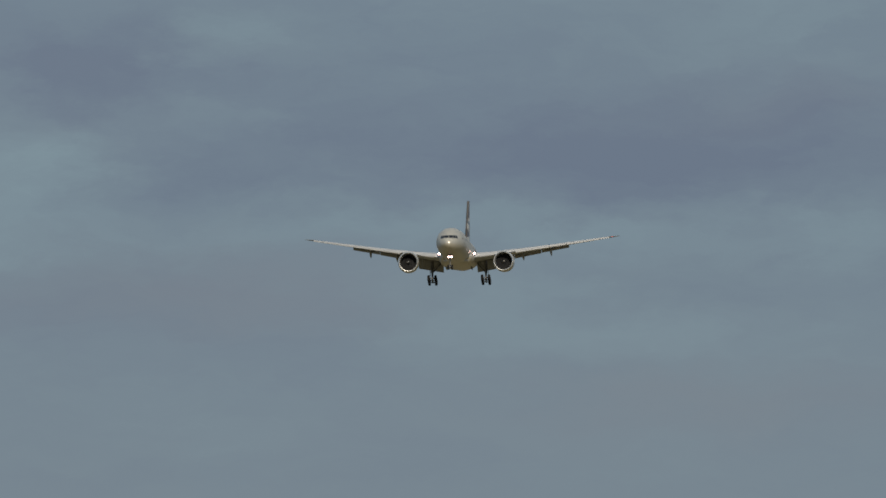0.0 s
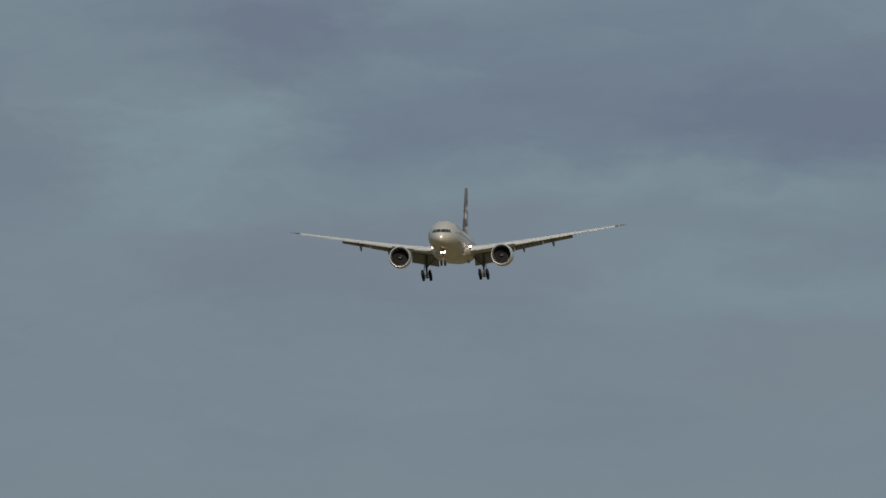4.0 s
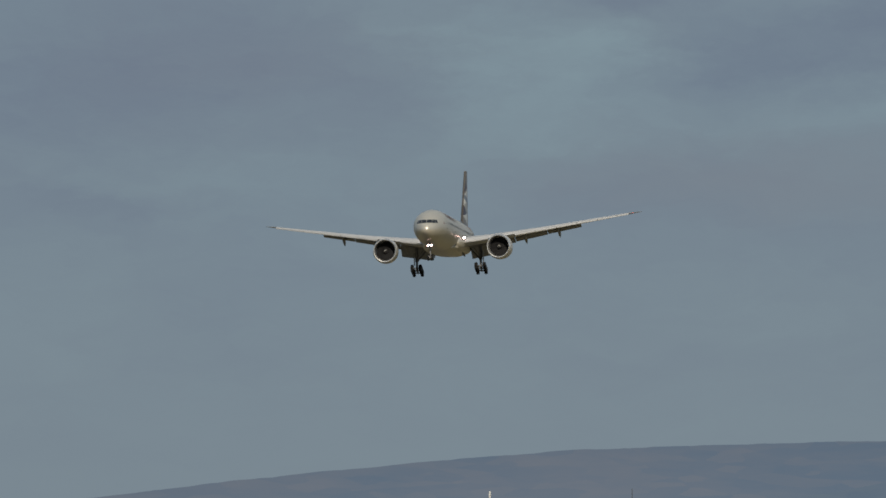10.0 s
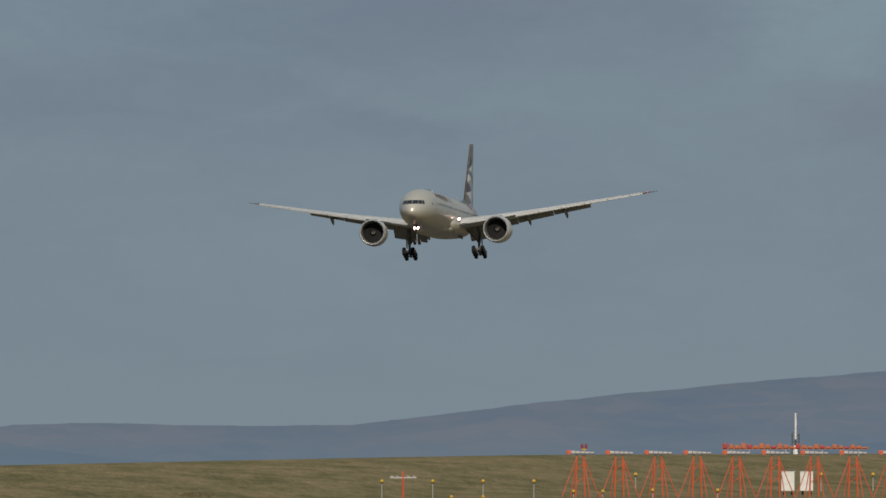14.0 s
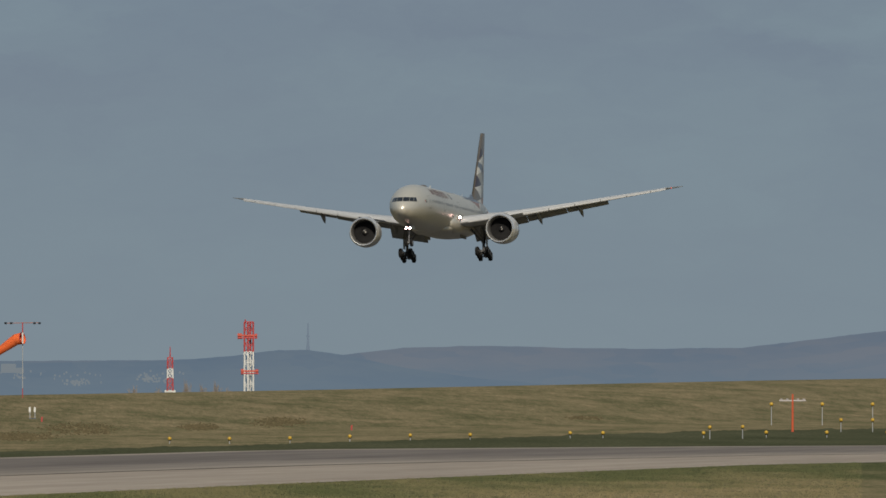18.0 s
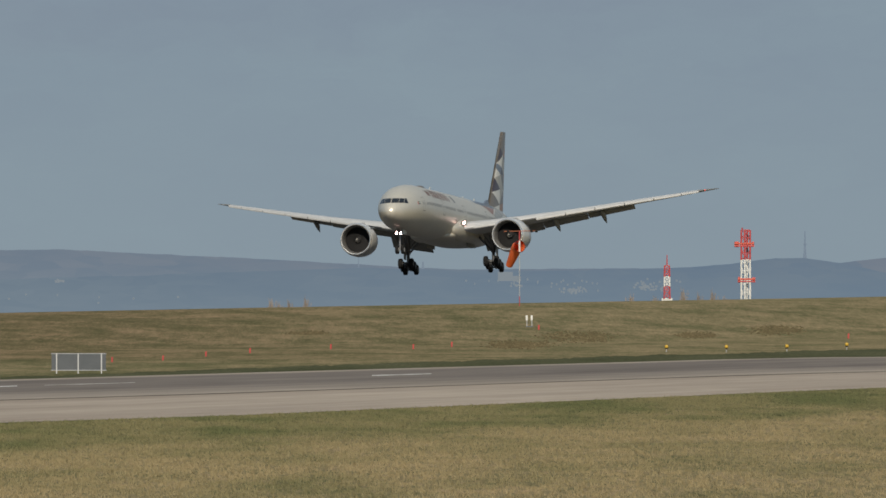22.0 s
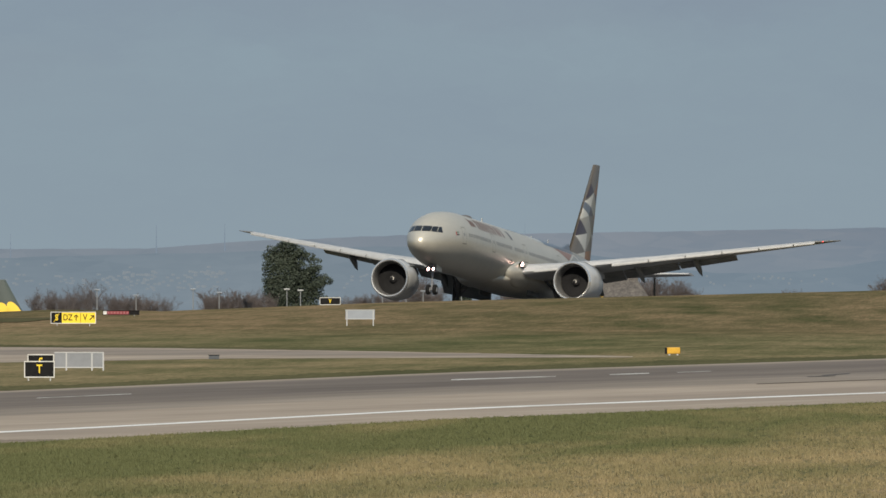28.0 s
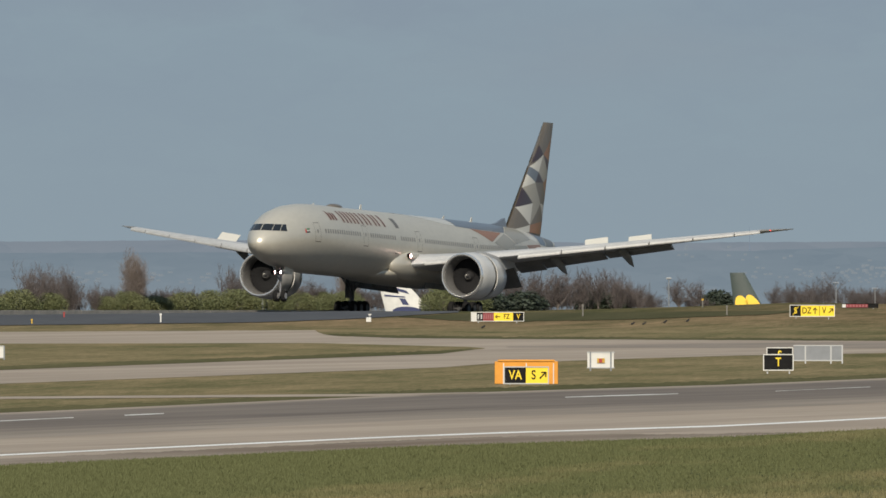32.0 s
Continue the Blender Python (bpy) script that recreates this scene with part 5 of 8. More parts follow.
        # ram air inlet low on the fairing's bulge
        part("ram_air_inlet", boxed(-0.05, 0.05, -0.55, 0.55, -0.16, 0.16, bevel=0.04), LINING, plane, "dark flush ram air inlet", at=pose(s * 2.95, 28.1 - GEAR_AT, 3.02, 0, s * 34, s * -14))
    part("apu_exhaust", lathe(((73.2 - GEAR_AT, 0.16), (73.75 - GEAR_AT, 0.12)), 12, True), NOZZLE, plane, "", True, Matrix.Translation((0, 0, 7.12)))
    for s in (1, -1):
        part("bay_door", boxed(s * 2.55, s * 2.62, 34.6 - GEAR_AT, 39.6 - GEAR_AT, 1.95, 2.6, bevel=0.02), FLAP_GREY, plane, "grey wheel bay door hanging open")
    build_tail(plane)
    wings = [build_wing(plane, s) for s in (1, -1)]
    engines = [build_engine(plane, s) for s in (1, -1)]
    gears = [build_main_gear(plane, s) for s in (1, -1)]
    build_nose_gear(plane)
    return plane, wings, engines, gears


AIRLINER, WINGS, ENGINES, GEARS = build_airliner()
# seconds, x, y, z of the point under the main gear, nose up, roll, heading
PLANE_ROWS = [
    (0.0, 374.71, 3685.2, 79.27, 2.84, -0.63, 9.17), (0.5, 367.00, 3656.0, 77.83, 2.69, -1.52, 9.17),
    (1.0, 359.27, 3626.8, 76.39, 2.57, -0.99, 9.16), (1.5, 351.51, 3597.6, 74.94, 2.47, -0.86, 9.17),
    (2.0, 343.72, 3568.3, 73.47, 2.39, -0.13, 9.18), (2.5, 335.89, 3539.0, 71.99, 2.32, -1.05, 9.20),
    (3.0, 328.07, 3509.7, 70.52, 2.23, -1.49, 9.22), (3.5, 320.28, 3480.2, 69.08, 2.22, -1.30, 9.36),
    (5.5, 289.16, 3361.4, 63.37, 2.52, -1.55, 9.32), (6.0, 281.27, 3331.4, 61.87, 2.79, -1.71, 9.48),
    (6.5, 273.31, 3301.3, 60.31, 3.04, -2.24, 9.62), (7.0, 265.30, 3270.9, 58.74, 3.22, -2.64, 9.78),
    (7.5, 257.29, 3240.5, 57.18, 3.21, -1.59, 9.87), (8.0, 249.23, 3209.8, 55.59, 2.93, -0.26, 9.87),
    (8.5, 241.12, 3179.0, 53.96, 2.47, -0.21, 9.81), (9.0, 233.06, 3148.0, 52.39, 2.07, -0.97, 9.71),
    (9.5, 225.14, 3116.8, 50.97, 1.98, -1.80, 9.71), (10.0, 217.21, 3085.3, 49.46, 2.08, -2.22, 9.82),
    (10.5, 209.11, 3053.8, 47.67, 2.30, -1.92, 9.98), (11.0, 200.86, 3022.0, 45.78, 2.59, -2.17, 10.20),
    (11.5, 192.51, 2990.1, 44.04, 2.87, -3.05, 10.44), (12.0, 184.08, 2957.9, 42.43, 2.97, -2.79, 10.60),
    (12.5, 175.60, 2925.6, 40.89, 2.77, -1.05, 10.69), (13.0, 167.15, 2893.1, 39.36, 2.47, 0.46, 10.71),
    (13.5, 158.77, 2860.4, 37.77, 2.14, -0.06, 10.75), (14.0, 150.39, 2827.5, 36.10, 1.87, -1.55, 10.86),
    (14.5, 141.95, 2794.4, 34.37, 1.81, -2.58, 11.06), (16.5, 107.45, 2660.5, 27.17, 1.88, -0.27, 10.71),
    (17.0, 98.68, 2626.7, 25.43, 1.86, -1.49, 10.89), (17.5, 89.86, 2592.7, 23.74, 1.82, -2.32, 11.07),
    (18.0, 81.02, 2558.6, 22.06, 1.86, -1.36, 11.23), (18.5, 72.19, 2524.4, 20.33, 1.92, -0.34, 11.43),
    (19.0, 63.43, 2490.1, 18.59, 1.92, -0.42, 11.58), (19.5, 54.75, 2455.7, 16.86, 1.87, -1.71, 11.71),
    (20.0, 46.00, 2421.2, 15.09, 1.83, -2.82, 11.85), (20.5, 37.07, 2386.7, 13.24, 1.93, -1.28, 11.97),
    (21.0, 28.07, 2352.1, 11.29, 2.18, -0.74, 12.02), (21.5, 19.14, 2317.5, 9.27, 2.46, -2.08, 12.04),
    (22.0, 10.18, 2282.9, 7.36, 2.70, -1.71, 11.99), (22.5, 1.11, 2248.3, 5.69, 2.78, -0.32, 11.87),
    (23.0, -7.96, 2213.7, 4.15, 3.05, 1.18, 11.68), (23.5, -16.88, 2179.2, 2.64, 3.63, 1.52, 11.50),
    (24.0, -25.67, 2144.7, 1.38, 4.40, 1.26, 11.40), (24.5, -34.38, 2110.4, 0.56, 4.91, 1.29, 11.40),
    (25.0, -43.02, 2076.1, 0.07, 4.91, 1.29, 11.47), (25.5, -51.59, 2042.0, -0.25, 4.69, 1.48, 11.78),
    (27.5, -85.00, 1907.4, -0.81, 4.64, 1.51, 11.34), (28.0, -93.08, 1874.4, -0.93, 4.57, 0.93, 11.75),
    (28.5, -101.04, 1841.6, -1.06, 4.46, 0.32, 12.10), (29.0, -108.94, 1809.2, -1.06, 4.23, 0.66, 12.48),
    (29.5, -116.80, 1777.2, -0.81, 3.88, 0.20, 12.94), (30.0, -124.60, 1745.5, -0.54, 3.50, -0.73, 13.58),
    (30.5, -132.22, 1714.2, -0.49, 2.98, -0.24, 14.22), (31.0, -140.10, 1683.4, -0.53, 2.82, 0.00, 15.20),
    (31.5, -147.96, 1653.1, -0.48, 2.47, 0.28, 15.48), (32.0, -156.38, 1623.2, -0.29, 2.21, 0.27, 15.85),
]


def flight_pose(x, y, z, up, roll, heading):
    return (pose(x, y, z, 0, 0, -heading) @ pose(0, 0, 0, -up) @ pose(0, 0, 5) @ pose(0, 0, 0, 0, roll) @ pose(0, 0, -5))

# ---- airfield furniture ----
BLACK = mat("sign_black", (0.009, 0.009, 0.010), 0.7, second=(0.014, 0.014, 0.014), scale=3.0, spec=0.1)
YELLOW = mat("sign_yellow", (0.80, 0.58, 0.02), 0.5, second=(0.72, 0.52, 0.02), scale=2.0, emit=(0.8, 0.56, 0.03), power=0.10)
SIGN_RED = mat("sign_dark_red", (0.22, 0.025, 0.03), 0.5, second=(0.17, 0.02, 0.03), scale=2.0)
FADED_RED = mat("faded_red_lettering", (0.30, 0.10, 0.11), 0.5)
WHITE = mat("white_enamel", (0.64, 0.64, 0.62), 0.5, second=(0.55, 0.55, 0.53), scale=1.5, fine=0.05, fine_scale=6.0)
FRAME_GREY = mat("galvanised_frame", (0.40, 0.41, 0.42), 0.5, 0.3, second=(0.42, 0.43, 0.44), scale=3.0)
PANEL_GREY = mat("back_panel_grey", (0.21, 0.225, 0.25), 0.55, second=(0.17, 0.185, 0.205), scale=1.2, fine=0.05)
PALE_BLUE = mat("pale_blue_grey_board", (0.27, 0.30, 0.34), 0.5, second=(0.24, 0.265, 0.30), scale=1.5, fine=0.05)
DULL_POST = mat("dull_post_paint", (0.17, 0.16, 0.145), 0.7, second=(0.12, 0.115, 0.105), scale=3.0)
SCREEN_GREY = mat("screen_dark_grey", (0.070, 0.080, 0.092), 0.6, second=(0.055, 0.064, 0.075), scale=1.0)
ORANGE = mat("hazard_orange", (0.68, 0.29, 0.025), 0.55, second=(0.60, 0.25, 0.025), scale=1.5, fine=0.06)
PALE_LAMP = mat("weathered_lamp_grey", (0.46, 0.43, 0.42), 0.5, second=(0.36, 0.33, 0.33), scale=5.0)
RUST_ORANGE = mat("array_orange_red", (0.42, 0.11, 0.035), 0.6, second=(0.34, 0.10, 0.04), scale=1.5, fine=0.1)
VERMILION = mat("gantry_orange_red", (0.54, 0.095, 0.035), 0.5, second=(0.46, 0.08, 0.03), scale=2.0, fine=0.05)
TOWER_RED = mat("mast_red", (0.42, 0.05, 0.05), 0.5, second=(0.35, 0.045, 0.045), scale=2.0)
MAST_BAR = mat("mast_bar_red", (0.50, 0.075, 0.04), 0.5, second=(0.42, 0.06, 0.035), scale=2.0)
SOCK = mat("windsock_orange_cloth", (0.80, 0.15, 0.03), 0.8, second=(0.70, 0.12, 0.03), scale=4.0)
MARKER_RED = mat("marker_red", (0.36, 0.035, 0.03), 0.5, second=(0.28, 0.03, 0.03), scale=4.0)
LAMP_YELLOW = mat("marker_yellow", (0.54, 0.34, 0.03), 0.5, second=(0.42, 0.26, 0.03), scale=5.0)
AMBER = mat("amber_box_paint", (0.60, 0.34, 0.015), 0.5, second=(0.50, 0.27, 0.015), scale=3.0, fine=0.08)
POLE_GREY = mat("lamp_pole_grey", (0.30, 0.31, 0.32), 0.5, 0.3, second=(0.24, 0.25, 0.26), scale=2.0)
WALL_CONCRETE = mat("wall_concrete", (0.30, 0.28, 0.25), 0.85, second=(0.22, 0.21, 0.19), scale=0.8, fine=0.1)
BARK = mat("winter_bark", (0.125, 0.106, 0.096), 0.9, second=(0.160, 0.136, 0.122), scale=3.0)
TWIG = mat("bare_twigs", (0.098, 0.081, 0.078), 0.9, second=(0.072, 0.062, 0.062), scale=1.0)
REED = mat("dry_reed_stalks", (0.30, 0.235, 0.175), 0.9, second=(0.22, 0.175, 0.135), scale=1.0)
LEAF_DARK = mat("evergreen_leaves", (0.022, 0.034, 0.024), 0.7, second=(0.038, 0.050, 0.030), scale=0.7, island=0.35)
LEAF_HEDGE = mat("hedge_leaves", (0.108, 0.126, 0.052), 0.7, second=(0.160, 0.164, 0.072), scale=0.7, island=0.16)
ROOF_DARK = mat("slate_roof", (0.062, 0.057, 0.054), 0.8, second=(0.115, 0.104, 0.094), scale=1.6, fine=0.35, fine_scale=5.0)
RENDERED = mat("white_rendered_wall", (0.75, 0.74, 0.70), 0.8, second=(0.66, 0.65, 0.62), scale=1.0)
CHIMNEY = mat("chimney_brick", (0.36, 0.12, 0.06), 0.85, second=(0.28, 0.10, 0.05), scale=3.0)
DEEP_BLUE = mat("deep_blue_paint", (0.02, 0.03, 0.10), 0.45)
GREEN_GREY = mat("green_grey_paint", (0.055, 0.072, 0.068), 0.45)
GOLD = mat("gold_heart_paint", (0.92, 0.60, 0.06), 0.45)
FEATHER = mat("black_feathers", (0.012, 0.012, 0.013), 0.7)


def stand(b0, b1, base, top, d=None):
    """Pose of a thing's foot facing the eye, its width and height, from bearings and dips; d for what stands behind the bank."""
    b = (b0 + b1) / 2
    d = meet(b, base) if d is None else d
    p = spot(b, d)
    u = d / UNIT
    return pose(p.x, p.y, p.z, 0, 0, -math.degrees(b / UNIT)), (b1 - b0) * u, EYE - top * u - p.z, u


def arrow(parent, material, x, y, z, size, turn):
    bm = bmesh.new()
    box(bm, -size * 0.08, size * 0.08, -0.004, 0.004, -size * 0.5, size * 0.38)
    for s in (1, -1):
        v = box(bm, -size * 0.075, size * 0.075, -0.004, 0.004, -size * 0.55, 0.0)
        bmesh.ops.rotate(bm, verts=v, cent=(0, 0, 0), matrix=Matrix.Rotation(radians(s * 42), 3, "Y"))
        bmesh.ops.translate(bm, verts=v, vec=(0, 0, size * 0.5))
    part("arrow", bm, material, parent, at=pose(x, y, z, 0, turn, 0))


def sign(name, label, b0, b1, base, top, panels, edge=FRAME_GREY, legs=True, d=None):
    """A taxiway sign: panels (from, to, ground, text, ink, arrow turn) in a frame on two legs."""
    at, w, h, u = stand(b0, b1, base, top, d)
    t = thing(name, label, "sign", at, "taxiway signs")
    low = 0.16 * h if legs else 0.04
    bm = bmesh.new()
    e = 0.042
    for q in ((-w / 2, w / 2, low, low + e), (-w / 2, w / 2, h - e, h)):
        box(bm, q[0], q[1], -0.09, 0.09, q[2], q[3])
    for q in (-w / 2, w / 2 - e):
        box(bm, q, q + e, -0.088, 0.088, low + e, h - e)
    part("sign_frame", bm, edge, t, "pale metal frame")
    for s in (-1, 1):
        part("leg", boxed(s * w * 0.36 - 0.03, s * w * 0.36 + 0.03, -0.03, 0.03, -0.05, low), FRAME_GREY, t)
    for p in panels:
        x0, x1 = -w / 2 + e + (w - 2 * e) * p[0], -w / 2 + e + (w - 2 * e) * p[1]
        pan = part("panel", boxed(x0, x1, -0.06, 0.06, low + e, h - e), p[2], t)
        zc = (low + h) / 2
        th = (h - low) * 0.50
        cx = (x0 + x1) / 2
        if p[3]:
            if p[3].startswith("="):       # writing that cannot be read
                n = int(p[3][1:])
                for k in range(n):
                    xa = x0 + (x1 - x0) * (k + 0.25) / n
                    part("writing_bar", boxed(xa, xa + (x1 - x0) * 0.5 / n, -0.072, -0.062, zc - th / 2, zc + th / 2), p[4], pan)
            else:
                shift = 0.0 if p[5] is None else (p[6] if len(p) > 6 else -0.18) * (x1 - x0)
                letters(p[3], th, p[4], pan, pose(cx + shift, -0.066, zc, 90), 0.006)
        if p[5] is not None:
            off = (x1 - x0) * (0.27 if len(p) < 7 or p[6] < 0 else -0.30)
            arrow(pan, p[4], cx + off, -0.07, zc, th, p[5])
    return t, w, h, low


sign("taxiway_sign", "black taxiway sign with yellow letter T in a pale frame", -2446, -2392, 229, 194, [(0, 1, BLACK, "T", YELLOW, None)], WHITE)
sign("taxiway_sign", "black taxiway sign standing behind the letter T sign", -2440, -2393, 216, 182, [(0, 1, BLACK, "S", YELLOW, None)], WHITE)
sign("taxiway_sign", "black and yellow sign reading VA and S with an arrow", -2905, -2825, 249, 216, [(0, 0.49, BLACK, "VA", YELLOW, None), (0.49, 1, YELLOW, "S", BLACK, 45, -0.15)], FRAME_GREY, legs=False)
t, w, h, low = sign("taxiway_sign", "yellow sign reading DZ and V with arrows, crossed S", -2399, -2319, 132, 107,
                    [(0, 0.24, BLACK, "S", YELLOW, None), (0.24, 0.66, YELLOW, "DZ", BLACK, 0), (0.66, 1, YELLOW, "V", BLACK, 45)], WHITE)
bm = boxed(-0.014, 0.014, -0.004, 0.004, -0.38, 0.38)
part("slash", bm, YELLOW, t, "yellow slash across the letter", at=pose(-w * 0.37, -0.082, (low + h) / 2, 0, 32))
part("divider", boxed(w * 0.155, w * 0.165, -0.07, -0.062, low + 0.06, h - 0.06), BLACK, t)
sign("taxiway_sign", "row of black, red and yellow sign panels reading FZ and V", -2963, -2869, 139.5, 119.5,
     [(0, 0.10, WHITE, "", WHITE, None), (0.10, 0.22, BLACK, "=2", FRAME_GREY, None), (0.22, 0.43, SIGN_RED, "=5", FADED_RED, None), (0.43, 0.80, YELLOW, "FZ", BLACK, -90, 0.16), (0.80, 1, BLACK, "V", YELLOW, None)], WHITE)
sign("taxiway_sign", "low dark red runway sign with unreadable writing", -2307, -2242, 113.5, 104.5, [(0, 0.10, WHITE, "", WHITE, None), (0.10, 0.72, SIGN_RED, "=7", FADED_RED, None), (0.72, 1, BLACK, "", WHITE, None)], BLACK, legs=False)
sign("taxiway_sign", "black sign with yellow letter V in a pale frame", -1923, -1886, 95.5, 81.5, [(0, 1, BLACK, "V", YELLOW, None)], WHITE, legs=False, d=1525)


def back_board(label, b0, b1, base, top, posts, face, name="sign_back", at_shares=None, clear=0.14):
    """The plain grey back of a sign with upright posts."""
    at, w, h, u = stand(b0, b1, base, top)
    t = thing(name, label, "sign back", at, "sign backs")
    low = h * clear
    part("board", boxed(-w / 2 + 0.03, w / 2 - 0.03, 0.0, 0.08, low, h - 0.03), face, t)
    bm = bmesh.new()
    for z in (low, h - 0.05):
        box(bm, -w / 2, w / 2, -0.02, 0.10, z, z + 0.05)
    part("rail", bm, POLE_GREY if face == SCREEN_GREY else FRAME_GREY, t)
    for k in range(posts):
        x = -w / 2 + w * (at_shares[k] if at_shares else k / (posts - 1))
        part("post", boxed(x - 0.035, x + 0.035, -0.06, -0.02, -0.05, h), FRAME_GREY if face == SCREEN_GREY else PANEL_GREY if face == WHITE else FRAME_GREY, t)
    return t, w, h


back_board("grey sign back with white upright posts", -2393, -2306, 211, 178, 3, PANEL_GREY, at_shares=(0.25, 0.77, 1.0))
back_board("long grey screen with white posts in the grass", -563, -465, 171, 135, 3, SCREEN_GREY, at_shares=(0.10, 0.49, 0.91))
back_board("pale grey sign back on two legs", -1878, -1825, 132, 103, 2, PALE_BLUE, at_shares=(0.06, 0.94), clear=0.40)
t, w, h = back_board("white board back with a small red and yellow plate", -2758, -2709, 224, 190, 2, WHITE, at_shares=(0.13, 0.87))
part("plate", boxed(-w * 0.13, w * 0.15, -0.05, -0.01, h * 0.42, h * 0.66), LAMP_YELLOW, t, "yellow plate")
part("red_square", boxed(-w * 0.06, w * 0.06, -0.07, -0.05, h * 0.44, h * 0.64), MARKER_RED, t, "red square")
back_board("white board back by the taxiway", -3830, -3789, 205, 179, 2, WHITE)
# orange board behind the VA sign
at, w, h, u = stand(-2921, -2809, 247, 207)
t = thing("works_board", "bright orange board standing behind a taxiway sign", "board", at)
part("board", boxed(-w / 2, w / 2, 0.25, 0.33, 0.0, h, bevel=0.02), ORANGE, t)
part("cap", boxed(-w * 0.45, w * 0.45, 0.20, 0.38, h, h + 0.07, bevel=0.01), ORANGE, t)
for x in (-0.36, 0.0, 0.43):
    part("upright", boxed(w * x - 0.02, w * x + 0.02, 0.20, 0.25, 0.0, h * 0.92), WHITE, t)
# yellow box by the runway, and a dark low box
at, w, h, u = stand(-1309, -1285, 184, 170)
t = thing("marker_box", "bright yellow marker box on short feet beside the runway", "marker", at)
part("body", boxed(-w / 2, w / 2, -0.15, 0.25, h * 0.2, h, bevel=0.03), AMBER, t)
part("end_plate", boxed(-w / 2 - 0.10, -w / 2 + 0.04, -0.15, 0.25, h * 0.15, h * 0.95), BLACK, t)
for s in (-1, 1):
    part("foot", boxed(s * w * 0.3 - 0.05, s * w * 0.3 + 0.05, -0.1, 0.2, 0, h * 0.22), FRAME_GREY, t)
at, w, h, u = stand(-2119, -2101, 191, 184)
t = thing("drain_box", "low dark metal box at the taxiway edge", "box", at)
part("body", boxed(-w / 2, w / 2, -0.15, 0.15, 0, h, bevel=0.02), SCREEN_GREY, t)
part("lid", boxed(-w / 2 - 0.03, w / 2 + 0.03, -0.18, 0.18, h, h + 0.03), BLACK, t)
# two small white plates with a red knob on the bank
at, w, h, u = stand(277, 290, 89, 67)
t = thing("bank_marker", "pair of small white plates on a grass bank", "marker", at)
for x in (-w * 0.34, w * 0.34):
    part("plate", boxed(x - w * 0.16, x + w * 0.10, -0.02, 0.02, h * 0.55, h * 0.95), WHITE, t)
    part("stake", boxed(x - 0.04, x + 0.04, 0.02, 0.06, 0, h * 0.9), POLE_GREY, t)
part("base_board", boxed(-w * 0.5, w * 0.5, -0.05, 0.05, 0, h * 0.08), SCREEN_GREY, t)


def lights():
    """Yellow marker lights on stems, and red stakes."""
    def light(b, head, base, d=None):
        at, w, h, u = stand(b - 5, b + 5, base, head - 5, d)
        t = thing("marker_light", "round yellow marker light on a white stem", "airfield light", at, "yellow marker lights")
        r = 3.4 * u
        bm = bmesh.new()
        bmesh.ops.create_uvsphere(bm, u_segments=12, v_segments=8, radius=r, matrix=Matrix.Translation((0, 0, h - r)) @ Matrix.Diagonal((1, 0.8, 0.95, 1)))
        part("lamp_head", bm, LAMP_YELLOW, t, "yellow lamp head", True)
        part("stem", rods([((0, 0, -0.05), (0, 0, h - r), 0.8 * u, 0.6 * u)], 8), FRAME_GREY, t, "pale stem")
        part("collar", rods([((0, 0, h - 2.2 * r), (0, 0, h - 1.8 * r), 2.4 * u, 2.4 * u)], 10), BLACK, t)
    for b, y in ((526, 125), (632, 125), (739, 124), (845, 121), (952, 119), (1058, 118), (1235, 115), (1293, 115), (1471, 115), (1582, 114), (1689, 114), (1796, 114), (1904, 113), (2011, 113), (2118, 112)):
        light(b, y, y + 8)
    for b, y in ((1482, 105), (1540, 104), (1714, 92), (1770, 92), (1930, 82), (1982, 82), (2070, 80), (2185, 80)):
        light(b, y, y + 20)
    for b in (1591, 1681, 1770, 1860):
        light(b, 64, 100)
    for b in (2040, 2368, 2460, 2552):
        light(b, 52, 80)
    for b, y in ((-455, 146), (-365, 143), (-289, 136), (-211, 130), (-68, 123), (78, 123), (146, 119), (848, 104), (300, 89), (851, 104)):
        if b == 851:
            continue
        at, w, h, u = stand(b - 3, b + 3, y + 5, y - 4)
        t = thing("marker_stake", "small red marker stake in the grass", "marker", at, "red marker stakes")
        part("stake", boxed(-1.5 * u, 1.5 * u, -1.2 * u, 1.2 * u, -0.03, h * 0.78, bevel=0.01), MARKER_RED, t)
        part("flag_plate", boxed(-1.2 * u, 2.0 * u, -1.0 * u, 0.6 * u, h * 0.78, h), MARKER_RED, t)


lights()


